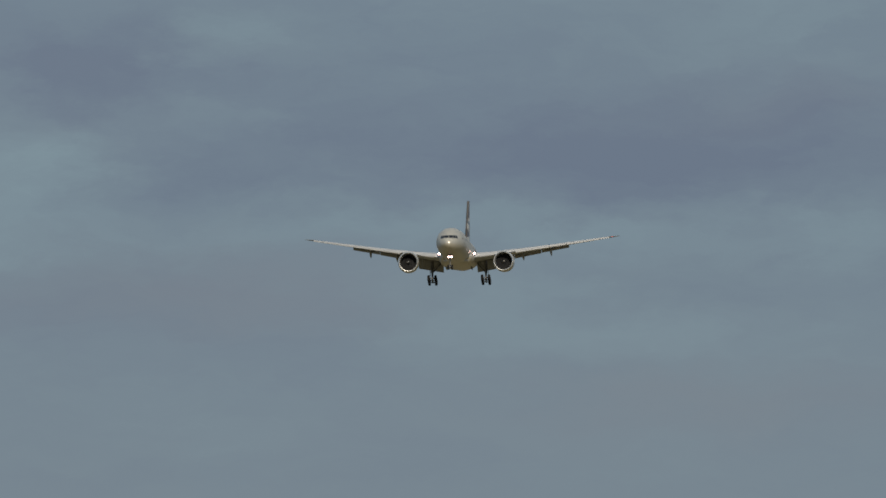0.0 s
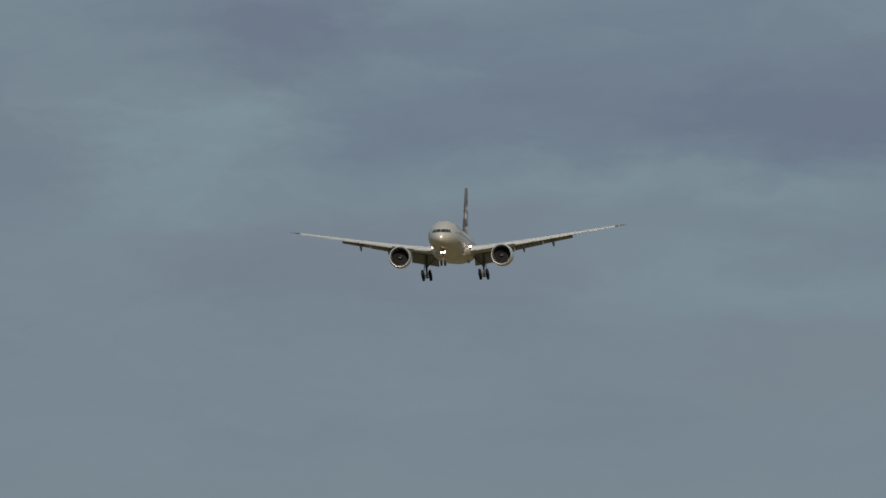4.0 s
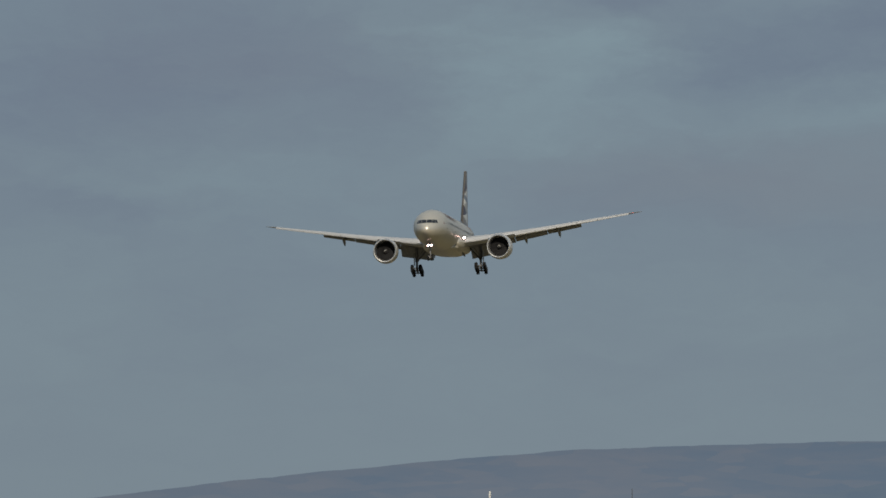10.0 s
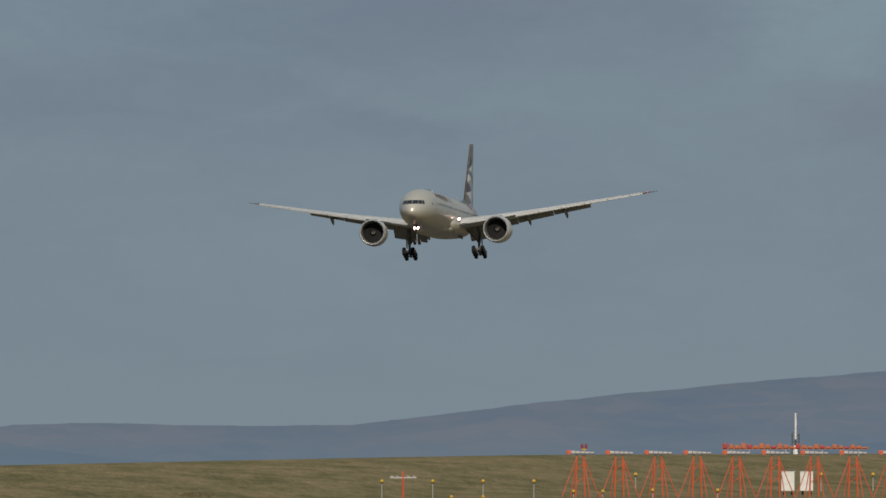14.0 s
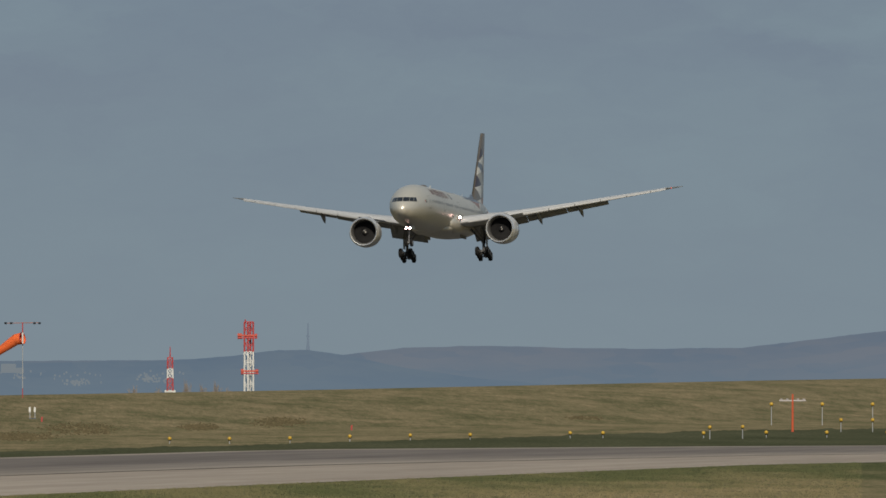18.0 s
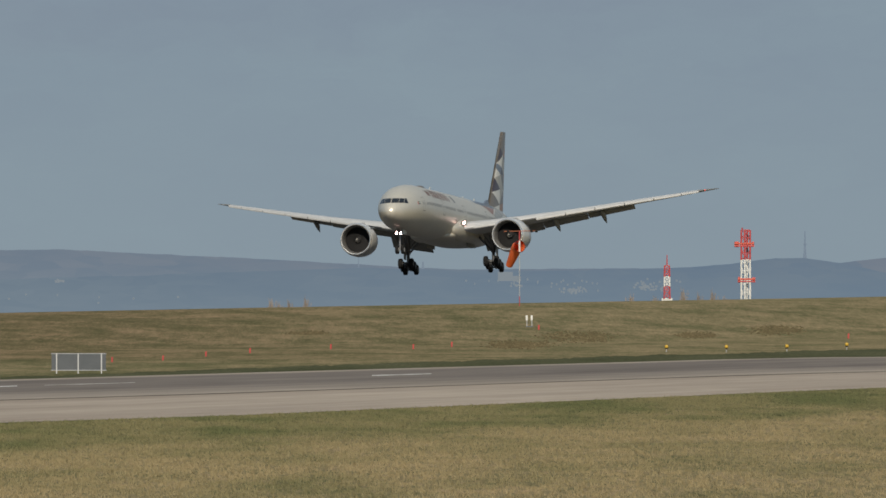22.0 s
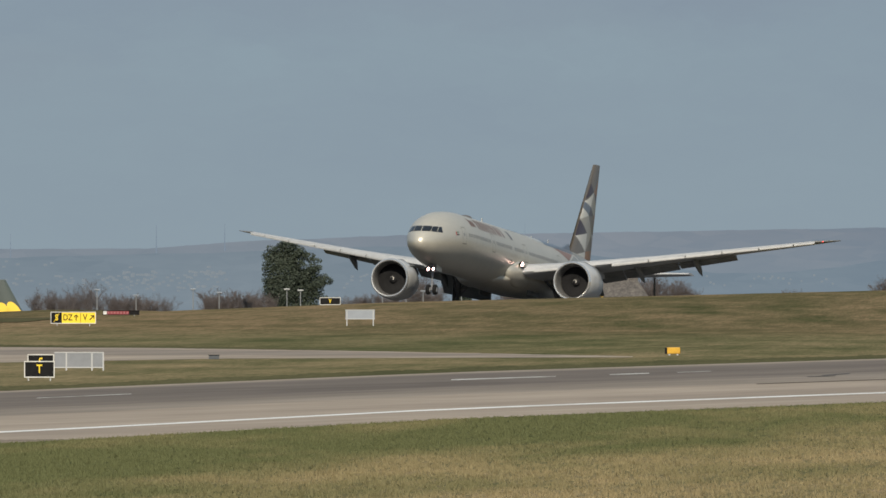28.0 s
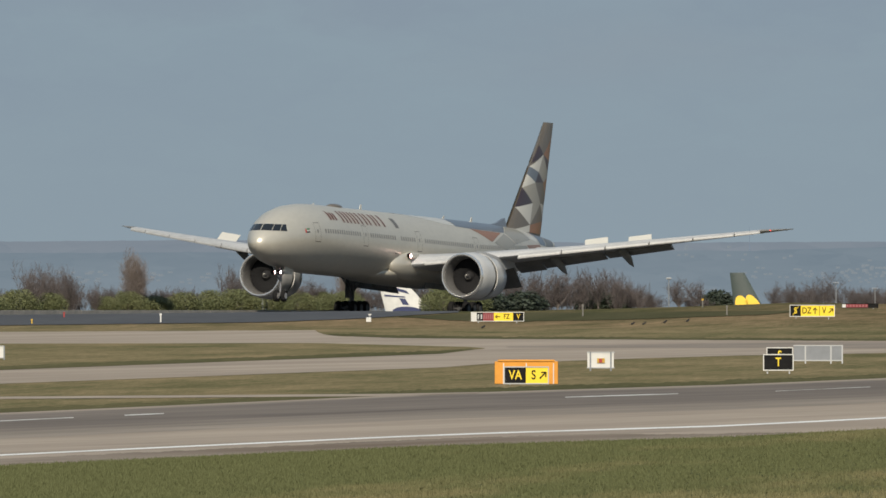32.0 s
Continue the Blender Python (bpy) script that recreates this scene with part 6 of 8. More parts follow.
def gantry():
    """One approach light gantry: two legs with splayed stays, head beam and lamps."""
    at, w, h, u = stand(1917, 1967, 91, 7)
    t = thing("light_gantry", "orange-red frame with a row of white approach lamps", "approach light", at, "approach light gantries")
    hw = w / 2
    for x in (-w * 0.13, w * 0.13):
        part("leg", rods([((x * 1.25, 0, -0.05), (x * 0.9, 0, h * 0.91), 1.5 * u, 1.3 * u)], 8), VERMILION, t)
    for x, fx, fy in ((-w * 0.12, -w * 0.66, -0.5), (-w * 0.10, -w * 0.34, 0.6), (w * 0.12, w * 0.36, -0.6), (w * 0.12, w * 0.70, 0.5)):
        part("stay", rods([((x, 0.05, h * 0.84), (fx, fy, -0.05), 0.9 * u, 0.9 * u)], 6), VERMILION, t)
    for z in (0.30, 0.58):
        part("brace", rods([((-w * 0.15, 0, h * z), (w * 0.15, 0, h * (z + 0.14)), 0.7 * u)], 6), VERMILION, t)
    for x in (-w * 0.12, w * 0.12):
        part("hinge_plate", boxed(x - 2.0 * u, x + 2.0 * u, -0.14, 0.14, h * 0.875, h * 0.915), SCREEN_GREY, t)
    part("head_beam", boxed(-hw * 0.95, hw, -0.08, 0.08, h * 0.905, h * 0.925), SCREEN_GREY, t)
    for k in range(6):
        x = -hw + 2 * hw * (k + 0.5) / 6
        part("lamp", boxed(x - hw * 0.145, x + hw * 0.145, -0.16, 0.16, h * 0.922, h * 0.985 - 0.006 * k * h, bevel=0.02), PALE_LAMP if k else VERMILION, t)
    part("end_block", boxed(-hw * 0.92, -hw * 0.66, -0.2, 0.2, h * 0.90, h * 0.992, bevel=0.02), VERMILION, t)
    for k in range(1, 12):
        b = 1942 + 69 * k
        p = spot(b, meet(b, 91))
        copy_thing(t, pose(p.x, p.y, p.z, 0, 0, -math.degrees(b / UNIT)))
    # lamp pair on the first one
    p = spot(1949, meet(1942, 91) + 0.5)
    o = thing("obstruction_lamp", "pair of dark red obstruction lamps on a yellow bracket", "lamp", pose(p.x, p.y, p.z, 0, 0, -3.4))
    part("bracket", rods([((0, 0, 0), (0, 0, h * 1.03), 0.06, 0.06)], 8), LAMP_YELLOW, o)
    for x in (-0.22, 0.22):
        part("lamp", rods([((x, 0, h * 1.03), (x, 0, h * 1.12), 0.16, 0.13)], 10), SIGN_RED, o)
    part("arm", boxed(-0.3, 0.3, -0.05, 0.05, h * 1.0, h * 1.03), LAMP_YELLOW, o)


gantry()
at, w, h, u = stand(1605, 1652, 112, 45)
t = thing("light_mast", "single orange post with a white crossbar of lamps", "approach light", at)
part("post", rods([((0, 0, -0.05), (0, 0, h), 2.2 * u, 1.6 * u)], 8), VERMILION, t)
part("crossbar", boxed(-w / 2, w / 2, -0.06, 0.06, h * 0.815, h * 0.85), PALE_LAMP, t)
for x in (-0.42, -0.2, 0.2, 0.42):
    part("lamp", boxed(w * x - 0.1, w * x + 0.1, -0.1, 0.1, h * 0.85, h * 0.88, bevel=0.02), PALE_LAMP, t)
# white equipment cabinets among the gantries
for b0, b1 in ((2298, 2321), (2331, 2354)):
    at, w, h, u = stand(b0, b1, 87, 46)
    t = thing("equipment_cabinet", "white equipment cabinet on dark feet", "cabinet", at, "equipment cabinets")
    part("body", boxed(-w / 2, w / 2, -0.4, 0.4, h * 0.18, h, bevel=0.02), WHITE, t)
    part("lid", boxed(-w / 2 - 0.05, w / 2 + 0.05, -0.45, 0.45, h, h + 0.06), WHITE, t)
    for s in (-1, 1):
        part("foot", boxed(s * w * 0.3 - 0.12, s * w * 0.3 + 0.12, -0.3, 0.3, 0, h * 0.18), BLACK, t)
# orange aerial array on the skyline
D_ARRAY = 2680.0
at, w, h, u = stand(2193, 2451, 14, -6, D_ARRAY)
t = thing("aerial_array", "long orange row of aerials on the skyline", "aerial array", at)
zb = EYE - 6 * D_ARRAY / UNIT - land(2320, D_ARRAY)
part("beam", boxed(-w / 2, w / 2, -0.08, 0.08, zb, zb + 0.30), RUST_ORANGE, t)
for k in range(24):
    x = -w / 2 + w * (k + 0.5) / 24
    part("aerial", boxed(x - w * 0.017, x + w * 0.017, -0.25, 0.25, zb + 0.1, zb + 0.92 - 0.16 * (k % 3) - 0.012 * abs(k - 2), bevel=0.10), RUST_ORANGE if k % 4 else MARKER_RED, t)
for k in range(8):
    x = -w / 2 + w * (k + 0.5) / 8
    part("leg", rods([((x, 0, -0.3), (x, 0, zb), 0.08, 0.08)], 6), FRAME_GREY, t)
# white pole aerial above it, and dark lattice mast
at, w, h, u = stand(2318, 2328, 14, -58, D_ARRAY + 12)
t = thing("pole_aerial", "slim white pole aerial in a dark cage", "aerial", at)
part("pole", rods([((0, 0, h * 0.36), (0, 0, h), 2.0 * u, 1.8 * u)], 10), WHITE, t)
part("base_drum", rods([((0, 0, 0), (0, 0, h * 0.22), 5 * u, 3 * u)], 12), WHITE, t)
part("cage", rods([((-6 * u, 0, 0), (-6 * u, 0, h * 0.52), 1.1 * u), ((6 * u, 0, 0), (6 * u, 0, h * 0.50), 1.1 * u), ((-6 * u, 0, h * 0.3), (6 * u, 0, h * 0.3), 0.8 * u), ((-6 * u, 0, h * 0.45), (6 * u, 0, h * 0.45), 0.8 * u)], 6), SCREEN_GREY, t)
part("neck", rods([((0, 0, h * 0.22), (0, 0, h * 0.37), 1.5 * u)], 8), SCREEN_GREY, t)


def lattice(t, w0, w1, z0, z1, r, material, bays, name):
    """A square lattice section with crossed braces."""
    items = []
    for k in range(bays):
        a, b = k / bays, (k + 1) / bays
        wa, wb = (w0 + (w1 - w0) * a) / 2, (w0 + (w1 - w0) * b) / 2
        za, zb2 = z0 + (z1 - z0) * a, z0 + (z1 - z0) * b
        ca = [Vector((sx * wa, sy * wa, za)) for sx, sy in ((-1, -1), (1, -1), (1, 1), (-1, 1))]
        cb = [Vector((sx * wb, sy * wb, zb2)) for sx, sy in ((-1, -1), (1, -1), (1, 1), (-1, 1))]
        for i in range(4):
            j = (i + 1) % 4
            items += [(ca[i], cb[i], r), (ca[i], cb[j], r * 0.6), (ca[j], cb[i], r * 0.6), (cb[i], cb[j], r * 0.6)]
    part(name, rods(items, 5), material, t)


at, w, h, u = stand(2569, 2581, 14, -63, D_ARRAY + 40)
t = thing("lattice_mast", "thin dark lattice mast on the skyline", "mast", at)
lattice(t, w, w * 0.7, 0, h * 0.62, 0.05, SCREEN_GREY, 5, "lattice_section")
part("top_rod", rods([((0, 0, h * 0.62), (0, 0, h), 0.07, 0.05)], 6), SCREEN_GREY, t)
# glide path mast: red over white, with aerial bars
at, w, h, u = stand(657, 675.5, 60, -83, 2250)
t = thing("glide_path_mast", "red and white lattice mast with orange aerial bars", "mast", at)
zr = EYE + 30 * u - spot(666, 2250).z
w *= 0.84


def ladder(t, w, z0, z1, material, bays, name):
    """A slim lattice section: upright tubes, light zigzag bracing and rungs."""
    items = [(Vector((sx * w / 2, sy * w / 2, z0)), Vector((sx * w / 2, sy * w / 2, z1)), 0.115) for sx, sy in ((-1, -1), (1, -1), (1, 1), (-1, 1), (-0.2, -1), (0.34, 1))]
    for k in range(bays):
        a, b = z0 + (z1 - z0) * k / bays, z0 + (z1 - z0) * (k + 1) / bays
        f = 1 if k % 2 else -1
        items += [(Vector((-f * w / 2, -w / 2, a)), Vector((f * w / 2, -w / 2, b)), 0.05), (Vector((f * w / 2, w / 2, a)), Vector((-f * w / 2, w / 2, b)), 0.05), (Vector((-w / 2, -w / 2, b)), Vector((w / 2, -w / 2, b)), 0.05)]
    part(name, rods(items, 6), material, t)


ladder(t, w, 0, zr, WHITE, 5, "white_section")
ladder(t, w, zr, h, TOWER_RED, 4, "red_section")
for y, x0, x1 in ((-58, -20, 15), (5, -14, 17)):
    z = EYE - y * u - spot(666, 2250).z
    part("aerial_bar", boxed(x0 * u, x1 * u, -w * 0.62, -w * 0.5, z - 0.6 * u, z + 2.4 * u, bevel=0.03), MAST_BAR, t)
    part("aerial_bar", boxed(x0 * u, x1 * u * 0.9, -w * 0.62, -w * 0.5, z - 4.5 * u, z - 2.2 * u, bevel=0.03), TOWER_RED, t)
    part("aerial_screen", boxed(x0 * u, x0 * u * 0.6, -w * 0.5, -w * 0.42, z - 5.5 * u, z + 4.5 * u), MAST_BAR, t)
    part("aerial_screen", boxed(x1 * u * 0.7, x1 * u, -w * 0.5, -w * 0.42, z - 5.0 * u, z + 4.0 * u), TOWER_RED, t)
part("top_lamp", rods([((-w * 0.4, 0, h), (-w * 0.4, 0, h + 0.3), 0.1, 0.08)], 8), TOWER_RED, t)
# smaller banded mast
at, w, h, u = stand(522, 532, 60, -39, 2250)
t = thing("banded_mast", "small red and white banded lattice mast", "mast", at)
z0 = spot(527, 2250).z
zs = [EYE - y * u - z0 for y in (60, 39, 17, 0, -20, -39)]
for a, b, m, k in ((0, 1, WHITE, 0.0), (1, 2, TOWER_RED, 0.0), (2, 3, WHITE, 0.05), (3, 4, TOWER_RED, 0.1)):
    lattice(t, w * (1.05 - k), w * (0.95 - k), zs[a], zs[b], 0.085, m, 2, "red_band" if m == TOWER_RED else "white_band")
part("top_rod", rods([((0, 0, zs[4]), (0, 0, zs[5]), 0.09, 0.05)], 6), TOWER_RED, t)
part("base_ring", boxed(-w * 0.95, w * 0.95, -0.3, 0.3, EYE - 42 * u - z0, EYE - 38 * u - z0), WHITE, t)


def windsock():
    at, w, h, u = stand(265, 267, 60, -82, 1905)
    t = thing("windsock_mast", "slim red and white mast with a lamp crossbar", "windsock mast", at)
    bands = 7
    for k in range(bands):
        part("red_band" if k == 0 else "white_band", rods([((0, 0, h * 0.9 * k / bands), (0, 0, h * 0.9 * (k + 1) / bands), 0.75 * u, 0.7 * u)], 8), TOWER_RED if k == 0 else FRAME_GREY, t)
    z = h - 1.5 * u
    part("crossbar", rods([((-31 * u, 0, z), (31 * u, 0, z + 1.0 * u), 0.6 * u)], 6), CHIMNEY, t)
    for x in (-30, -20, 21, 30):
        part("lamp", boxed(x * u - 2.2 * u, x * u + 2.2 * u, -0.1, 0.1, z - 1.8 * u, z + 1.8 * u, bevel=0.03), BLACK, t)
    part("upper_red", rods([((0, 0, h * 0.84), (0, 0, h), 1.2 * u, 1.0 * u)], 8), TOWER_RED, t)
    hub = Vector((0, -0.12, h - 28 * u))
    part("swivel_ring", rods([((0, -0.02, h - 38 * u), (0, -0.02, h - 18 * u), 1.6 * u, 1.6 * u)], 10), WHITE, t)
    # the cloth cone in rigid lengths, each hung on the one before
    sock = part("sock", lathe(((0.0, 10.5 * u), (14 * u, 9.8 * u), (14 * u, 9.4 * u), (0.0, 10.0 * u)), 20), SOCK, t, "orange cloth mouth of the windsock", True, Matrix.Translation(hub))
    tail = part("sock_tail", lathe(((0.0, 9.8 * u), (20 * u, 8.4 * u), (47 * u, 6.2 * u), (47 * u, 5.8 * u), (0.0, 9.4 * u)), 20), SOCK, sock, "drooping orange cloth tail", True, Matrix.Translation((0, 13 * u, 0)))
    part("mouth_ring", lathe(((-0.3 * u, 10.9 * u), (0.8 * u, 10.9 * u), (0.8 * u, 10.2 * u), (-0.3 * u, 10.2 * u)), 20), TOWER_RED, sock, "", True)
    return sock, tail, hub, u


SOCK_PARTS = windsock()

# ---- behind the runway: trees, hedge, wall, house, parked tails, lamps ----


def stem(rows, rng, base, way, length, radius, parts, droop, level):
    """A bending stem in short lengths; returns its joints."""
    p, v, joints = base.copy(), way.copy(), []
    for i in range(parts):
        q = p + v * (length / parts)
        rows.append((p, q, radius, radius * 0.84, level))
        radius *= 0.84
        v = (v + Vector((rng.uniform(-1, 1), rng.uniform(-1, 1), rng.uniform(-0.7, 0.9) + droop)) * 0.17).normalized()
        p = q
        joints.append((q, v.copy(), radius))
    return joints


def limbs_mesh(rows, name, material):
    verts, faces = [], []
    for a, b, r0, r1, _ in rows:
        d = (b - a).normalized()
        s = d.orthogonal().normalized()
        t = d.cross(s)
        k = len(verts)
        for c, r in ((a, r0), (b, r1)):
            for i in range(4):
                ang = math.pi * i / 2
                verts.append(c + (s * math.cos(ang) + t * math.sin(ang)) * r)
        faces += [(k + i, k + (i + 1) % 4, k + 4 + (i + 1) % 4, k + 4 + i) for i in range(4)]
    me = bpy.data.meshes.new(name)
    me.from_pydata(verts, [], faces)
    me.materials.append(material)
    return me


def bare_tree(seed, label, stems=24, cone=0.9, trunk=0.14, name="bare_tree", group="bare trees", rise=0.25, thick=1.0, taper=False, twig=TWIG):
    """A leafless tree one metre high and wide: a trunk that fans out into stems, and a crown of side shoots and twigs."""
    rng = random.Random(seed)
    rows = []
    if trunk:
        rows.append((Vector((0, 0, -0.02)), Vector((0.01, 0, trunk)), 0.028, 0.022, 3))
    for k in range(stems):
        ang, out = rng.uniform(0, 2 * math.pi), cone * rng.uniform(0, 1) ** 0.7
        way = Vector((math.cos(ang) * out, math.sin(ang) * out, 1)).normalized()
        foot = Vector((0.01, 0, trunk * rng.uniform(0.5, 1.0))) if trunk else Vector((rng.uniform(-0.28, 0.28), rng.uniform(-0.2, 0.2), 0))
        if not trunk:           # each stem springs from one shared root
            rows.append((Vector((0, 0, -0.03)), foot, 0.012, 0.008, 3))
        size = rng.uniform(0.62, 0.95) * (1 - 0.28 * out / max(cone, 0.01))
        for q, v, r in stem(rows, rng, foot, way, size, 0.0085 * thick if trunk else 0.006 * thick, 6, rise, 3):
            for _ in range(3):
                side = Vector((rng.uniform(-1, 1), rng.uniform(-1, 1), rng.uniform(-0.2, 0.7))).normalized()
                for q2, v2, r2 in stem(rows, rng, q, (v + side * 0.9).normalized(), rng.uniform(0.12, 0.26), 0.0030 * thick, 3, rise, 1)[1:]:
                    for _ in range(3):
                        side = Vector((rng.uniform(-1, 1), rng.uniform(-1, 1), rng.uniform(-0.2, 0.8))).normalized()
                        stem(rows, rng, q2, (v2 + side).normalized(), rng.uniform(0.05, 0.13), 0.0019 * thick, 1, rise, 1)
    top = max(b.z for a, b, *_ in rows)
    if taper:
        def drawn_in(v):
            f = 0.10 + 0.62 * max(0.0, 1.0 - v.z / top) ** 0.6 * min(1.0, 0.45 + 2.0 * v.z / top)
            return Vector((v.x * f, v.y * f, v.z))
        rows = [(drawn_in(a), drawn_in(b), r0, r1, d) for a, b, r0, r1, d in rows]
    half = sorted(abs(b.x) for a, b, *_ in rows)[int(len(rows) * 0.985)]
    rows = [(Vector((a.x * 0.5 / half, a.y * 0.5 / half, a.z / top)), Vector((b.x * 0.5 / half, b.y * 0.5 / half, b.z / top)), r0, r1, d) for a, b, r0, r1, d in rows]
    t = thing(name, label, "tree", Matrix.Identity(4), group)
    tr = new("trunk", limbs_mesh([r for r in rows if r[4] == 3], "trunk", BARK))
    crown = new("crown", limbs_mesh([r for r in rows if r[4] == 1], "crown", twig))
    tr.parent = crown.parent = t
    tagged(crown, "bare twiggy crown")
    return t


def leafy(seed, lobes, count, size, material, name):
    """Many small leaf clumps filling a set of lobes (x, y, z, rx, ry, rz)."""
    rng = random.Random(seed)
    verts, faces = [], []
    vol = [l[3] * l[4] * l[5] for l in lobes]
    for _ in range(count):
        l = rng.choices(lobes, vol)[0]
        while True:
            v = Vector((rng.uniform(-1, 1), rng.uniform(-1, 1), rng.uniform(-1, 1)))
            if 0.45 < v.length < 1.0 + rng.uniform(-0.12, 0.10):
                break
        c = Vector((l[0] + v.x * l[3], l[1] + v.y * l[4], l[2] + v.z * l[5]))
        n = (v + Vector((rng.uniform(-1, 1), rng.uniform(-1, 1), rng.uniform(-1, 1))) * 0.9).normalized()
        s = n.orthogonal().normalized()
        t = n.cross(s)
        sz = size * rng.uniform(0.5, 1.25)
        k = len(verts)
        a = rng.uniform(0, 6.28)
        for q in range(5):
            ang = a + q * 1.2566
            r = sz * rng.uniform(0.55, 1.1)
            verts.append(c + (s * math.cos(ang) + t * math.sin(ang)) * r + n * rng.uniform(-0.3, 0.3) * sz)
        faces.append(tuple(range(k, k + 5)))
    me = bpy.data.meshes.new(name)
    me.from_pydata(verts, [], faces)
    me.materials.append(material)
    return me


def leafy_tree(name, label, seed, lobes, count, size, material, trunk_h, group="", category="tree"):
    t = thing(name, label, category, Matrix.Identity(4), group)
    tr = part("trunk", rods([((0, 0, -0.02), (0, 0, trunk_h), 0.03, 0.012), ((0, 0, trunk_h * 0.4), (0.14, 0.02, trunk_h * 0.8), 0.014, 0.006), ((0, 0, trunk_h * 0.35), (-0.15, 0, trunk_h * 0.75), 0.014, 0.006)], 8), BARK, t)
    c = new("crown", leafy(seed, lobes, count, size, material, "crown"))
    c.parent = t
    return t


def plant(proto, b, top, width, d=None, keep=False, share=None, turn=0.0):
    """Sets a plant one metre high and wide at a bearing so that its top reaches a dip."""
    d = course(b) * 1.075 if d is None else d
    p = spot(b, d)
    u = d / UNIT
    h = EYE - top * u - p.z
    w = width * u
    m = pose(p.x, p.y, p.z - 0.05, 0, 0, -math.degrees(b / UNIT)) @ Matrix.Diagonal((w, w * 0.8, h, 1)) @ pose(0, 0, 0, 0, 0, turn)
    if keep:
        proto.matrix_basis = m
        return proto
    k = proto.scale
    return copy_thing(proto, m @ Matrix.Diagonal((1 / k.x, 1 / k.y, 1 / k.z, 1)))


def woods():
    oak = bare_tree(3, "leafless broad-crowned winter tree with fine twigs", 20, 0.85, 0.16, rise=0.34)
    ash = bare_tree(11, "leafless upright winter tree with fine twigs", 15, 0.8, 0.22, rise=0.35)
    birch = bare_tree(23, "leafless many-stemmed brown winter tree", 16, 0.7, 0.0, rise=0.3)
    poplar = bare_tree(31, "tall narrow leafless poplar", 40, 0.32, 0.06, "poplar", "poplars", rise=1.6, taper=True, twig=mat("pale_poplar_twigs", (0.170, 0.138, 0.122), 0.9, second=(0.125, 0.104, 0.096), scale=1.0))
    scrub = bare_tree(47, "low tangle of leafless brown scrub", 26, 0.95, 0.0, "scrub_bush", "scrub bushes", rise=0.3)
    reed = bare_tree(61, "small thin brown bush on the skyline", 12, 0.5, 0.0, "low_bush", "low bushes", rise=0.6, thick=1.6, twig=REED)
    plant(reed, 464, 26, 20, keep=True, d=course(464) * 0.93)
    plant(oak, -1742, 32, 100, keep=True)
    plant(ash, -2332, 45, 74, keep=True)
    plant(birch, -2915, 39, 120, keep=True)
    plant(poplar, -3560, 0, 50, keep=True)
    plant(scrub, -2092, 62, 100, keep=True)
    plant(poplar, -3181, -4, 44, turn=70)
    for b, top, w, kind, turn in ((-3718, 20, 112, birch, 40), (-3700, 30, 96, oak, 200), (-3725, 42, 90, ash, 120), (-3615, 60, 60, ash, 20), (-3378, 26, 70, birch, 90), (-3333, 12, 50, birch, 20), (-3365, 38, 90, birch, 150), (-3270, 44, 90, oak, 220), (-3045, 38, 100, birch, 10), (-2985, 42, 90, oak, 140),
                                  (-2870, 38, 90, ash, 60), (-2825, 36, 100, birch, 250), (-2790, 38, 100, oak, 20), (-2747, 30, 110, birch, 75), (-2720, 36, 90, ash, 75), (-2690, 54, 80, scrub, 300), (-2580, 49, 70, oak, 120), (-2660, 70, 70, scrub, 33),
                                  (-2386, 58, 80, birch, 80), (-2300, 68, 80, birch, 190), (-2262, 66, 84, scrub, 40), (-2214, 68, 84, birch, 220), (-2410, 64, 60, oak, 100), (-2362, 70, 60, scrub, 10), (-2240, 72, 80, oak, 130),
                                  (-2062, 60, 84, birch, 60), (-2112, 70, 60, scrub, 300), (-2022, 62, 60, scrub, 15), (-2040, 66, 70, oak, 75),
                                  (-1880, 76, 60, scrub, 10), (-1560, 17, 110, birch, 60), (-1500, 4, 140, oak, 250), (-1522, 8, 130, birch, 40), (-1545, 11, 120, ash, 140), (-1490, 7, 120, ash, 230), (-1470, 8, 130, birch, 130), (-1440, 22, 130, scrub, 330), (-1375, 36, 80, ash, 45), (-1345, 28, 80, birch, 200), (-1310, 32, 100, oak, 10), (-1275, 52, 60, scrub, 0), (-1800, 62, 60, scrub, 50),
                                  (-905, 36, 84, oak, 60), (-880, 44, 66, scrub, 10), (-812, 33, 90, oak, 170), (-796, 43, 74, scrub, 250), (-1080, 60, 50, scrub, 20), (-3470, 66, 90, scrub, 20), (-2560, 84, 60, scrub, 60), (-3560, 70, 110, scrub, 260)):
        near = 1.07 + 0.02 * ((b * 7) % 5) / 5
        for share, size, lower in ((-0.20, 0.66, 3), (0.24, 0.56, 9)):
            plant(kind, b + share * w, top + lower, w * size, turn=turn + 150 * share, d=course(b) * (near + 0.01 * share))
    belt = random.Random(77)
    b = -3790.0
    while b < -2640:
        plant(belt.choice((scrub, scrub, birch)), b, belt.uniform(66, 92), belt.uniform(60, 110), turn=belt.uniform(0, 360), d=course(b) * belt.uniform(1.085, 1.098))
        b += belt.uniform(24, 42) if b > -2900 else belt.uniform(34, 58)
    for b in (-1840, -1590, -1540, -1470, -1400, -1340, -1720, -1780):
        plant(scrub, b, belt.uniform(62, 78), belt.uniform(60, 100), turn=belt.uniform(0, 360), d=course(b) * belt.uniform(1.08, 1.095))
    for b, top in ((555, 15), (583, 24), (608, 18), (505, 30), (630, 30)):
        plant(reed, b, top, 18, turn=b, d=course(b) * 0.93)
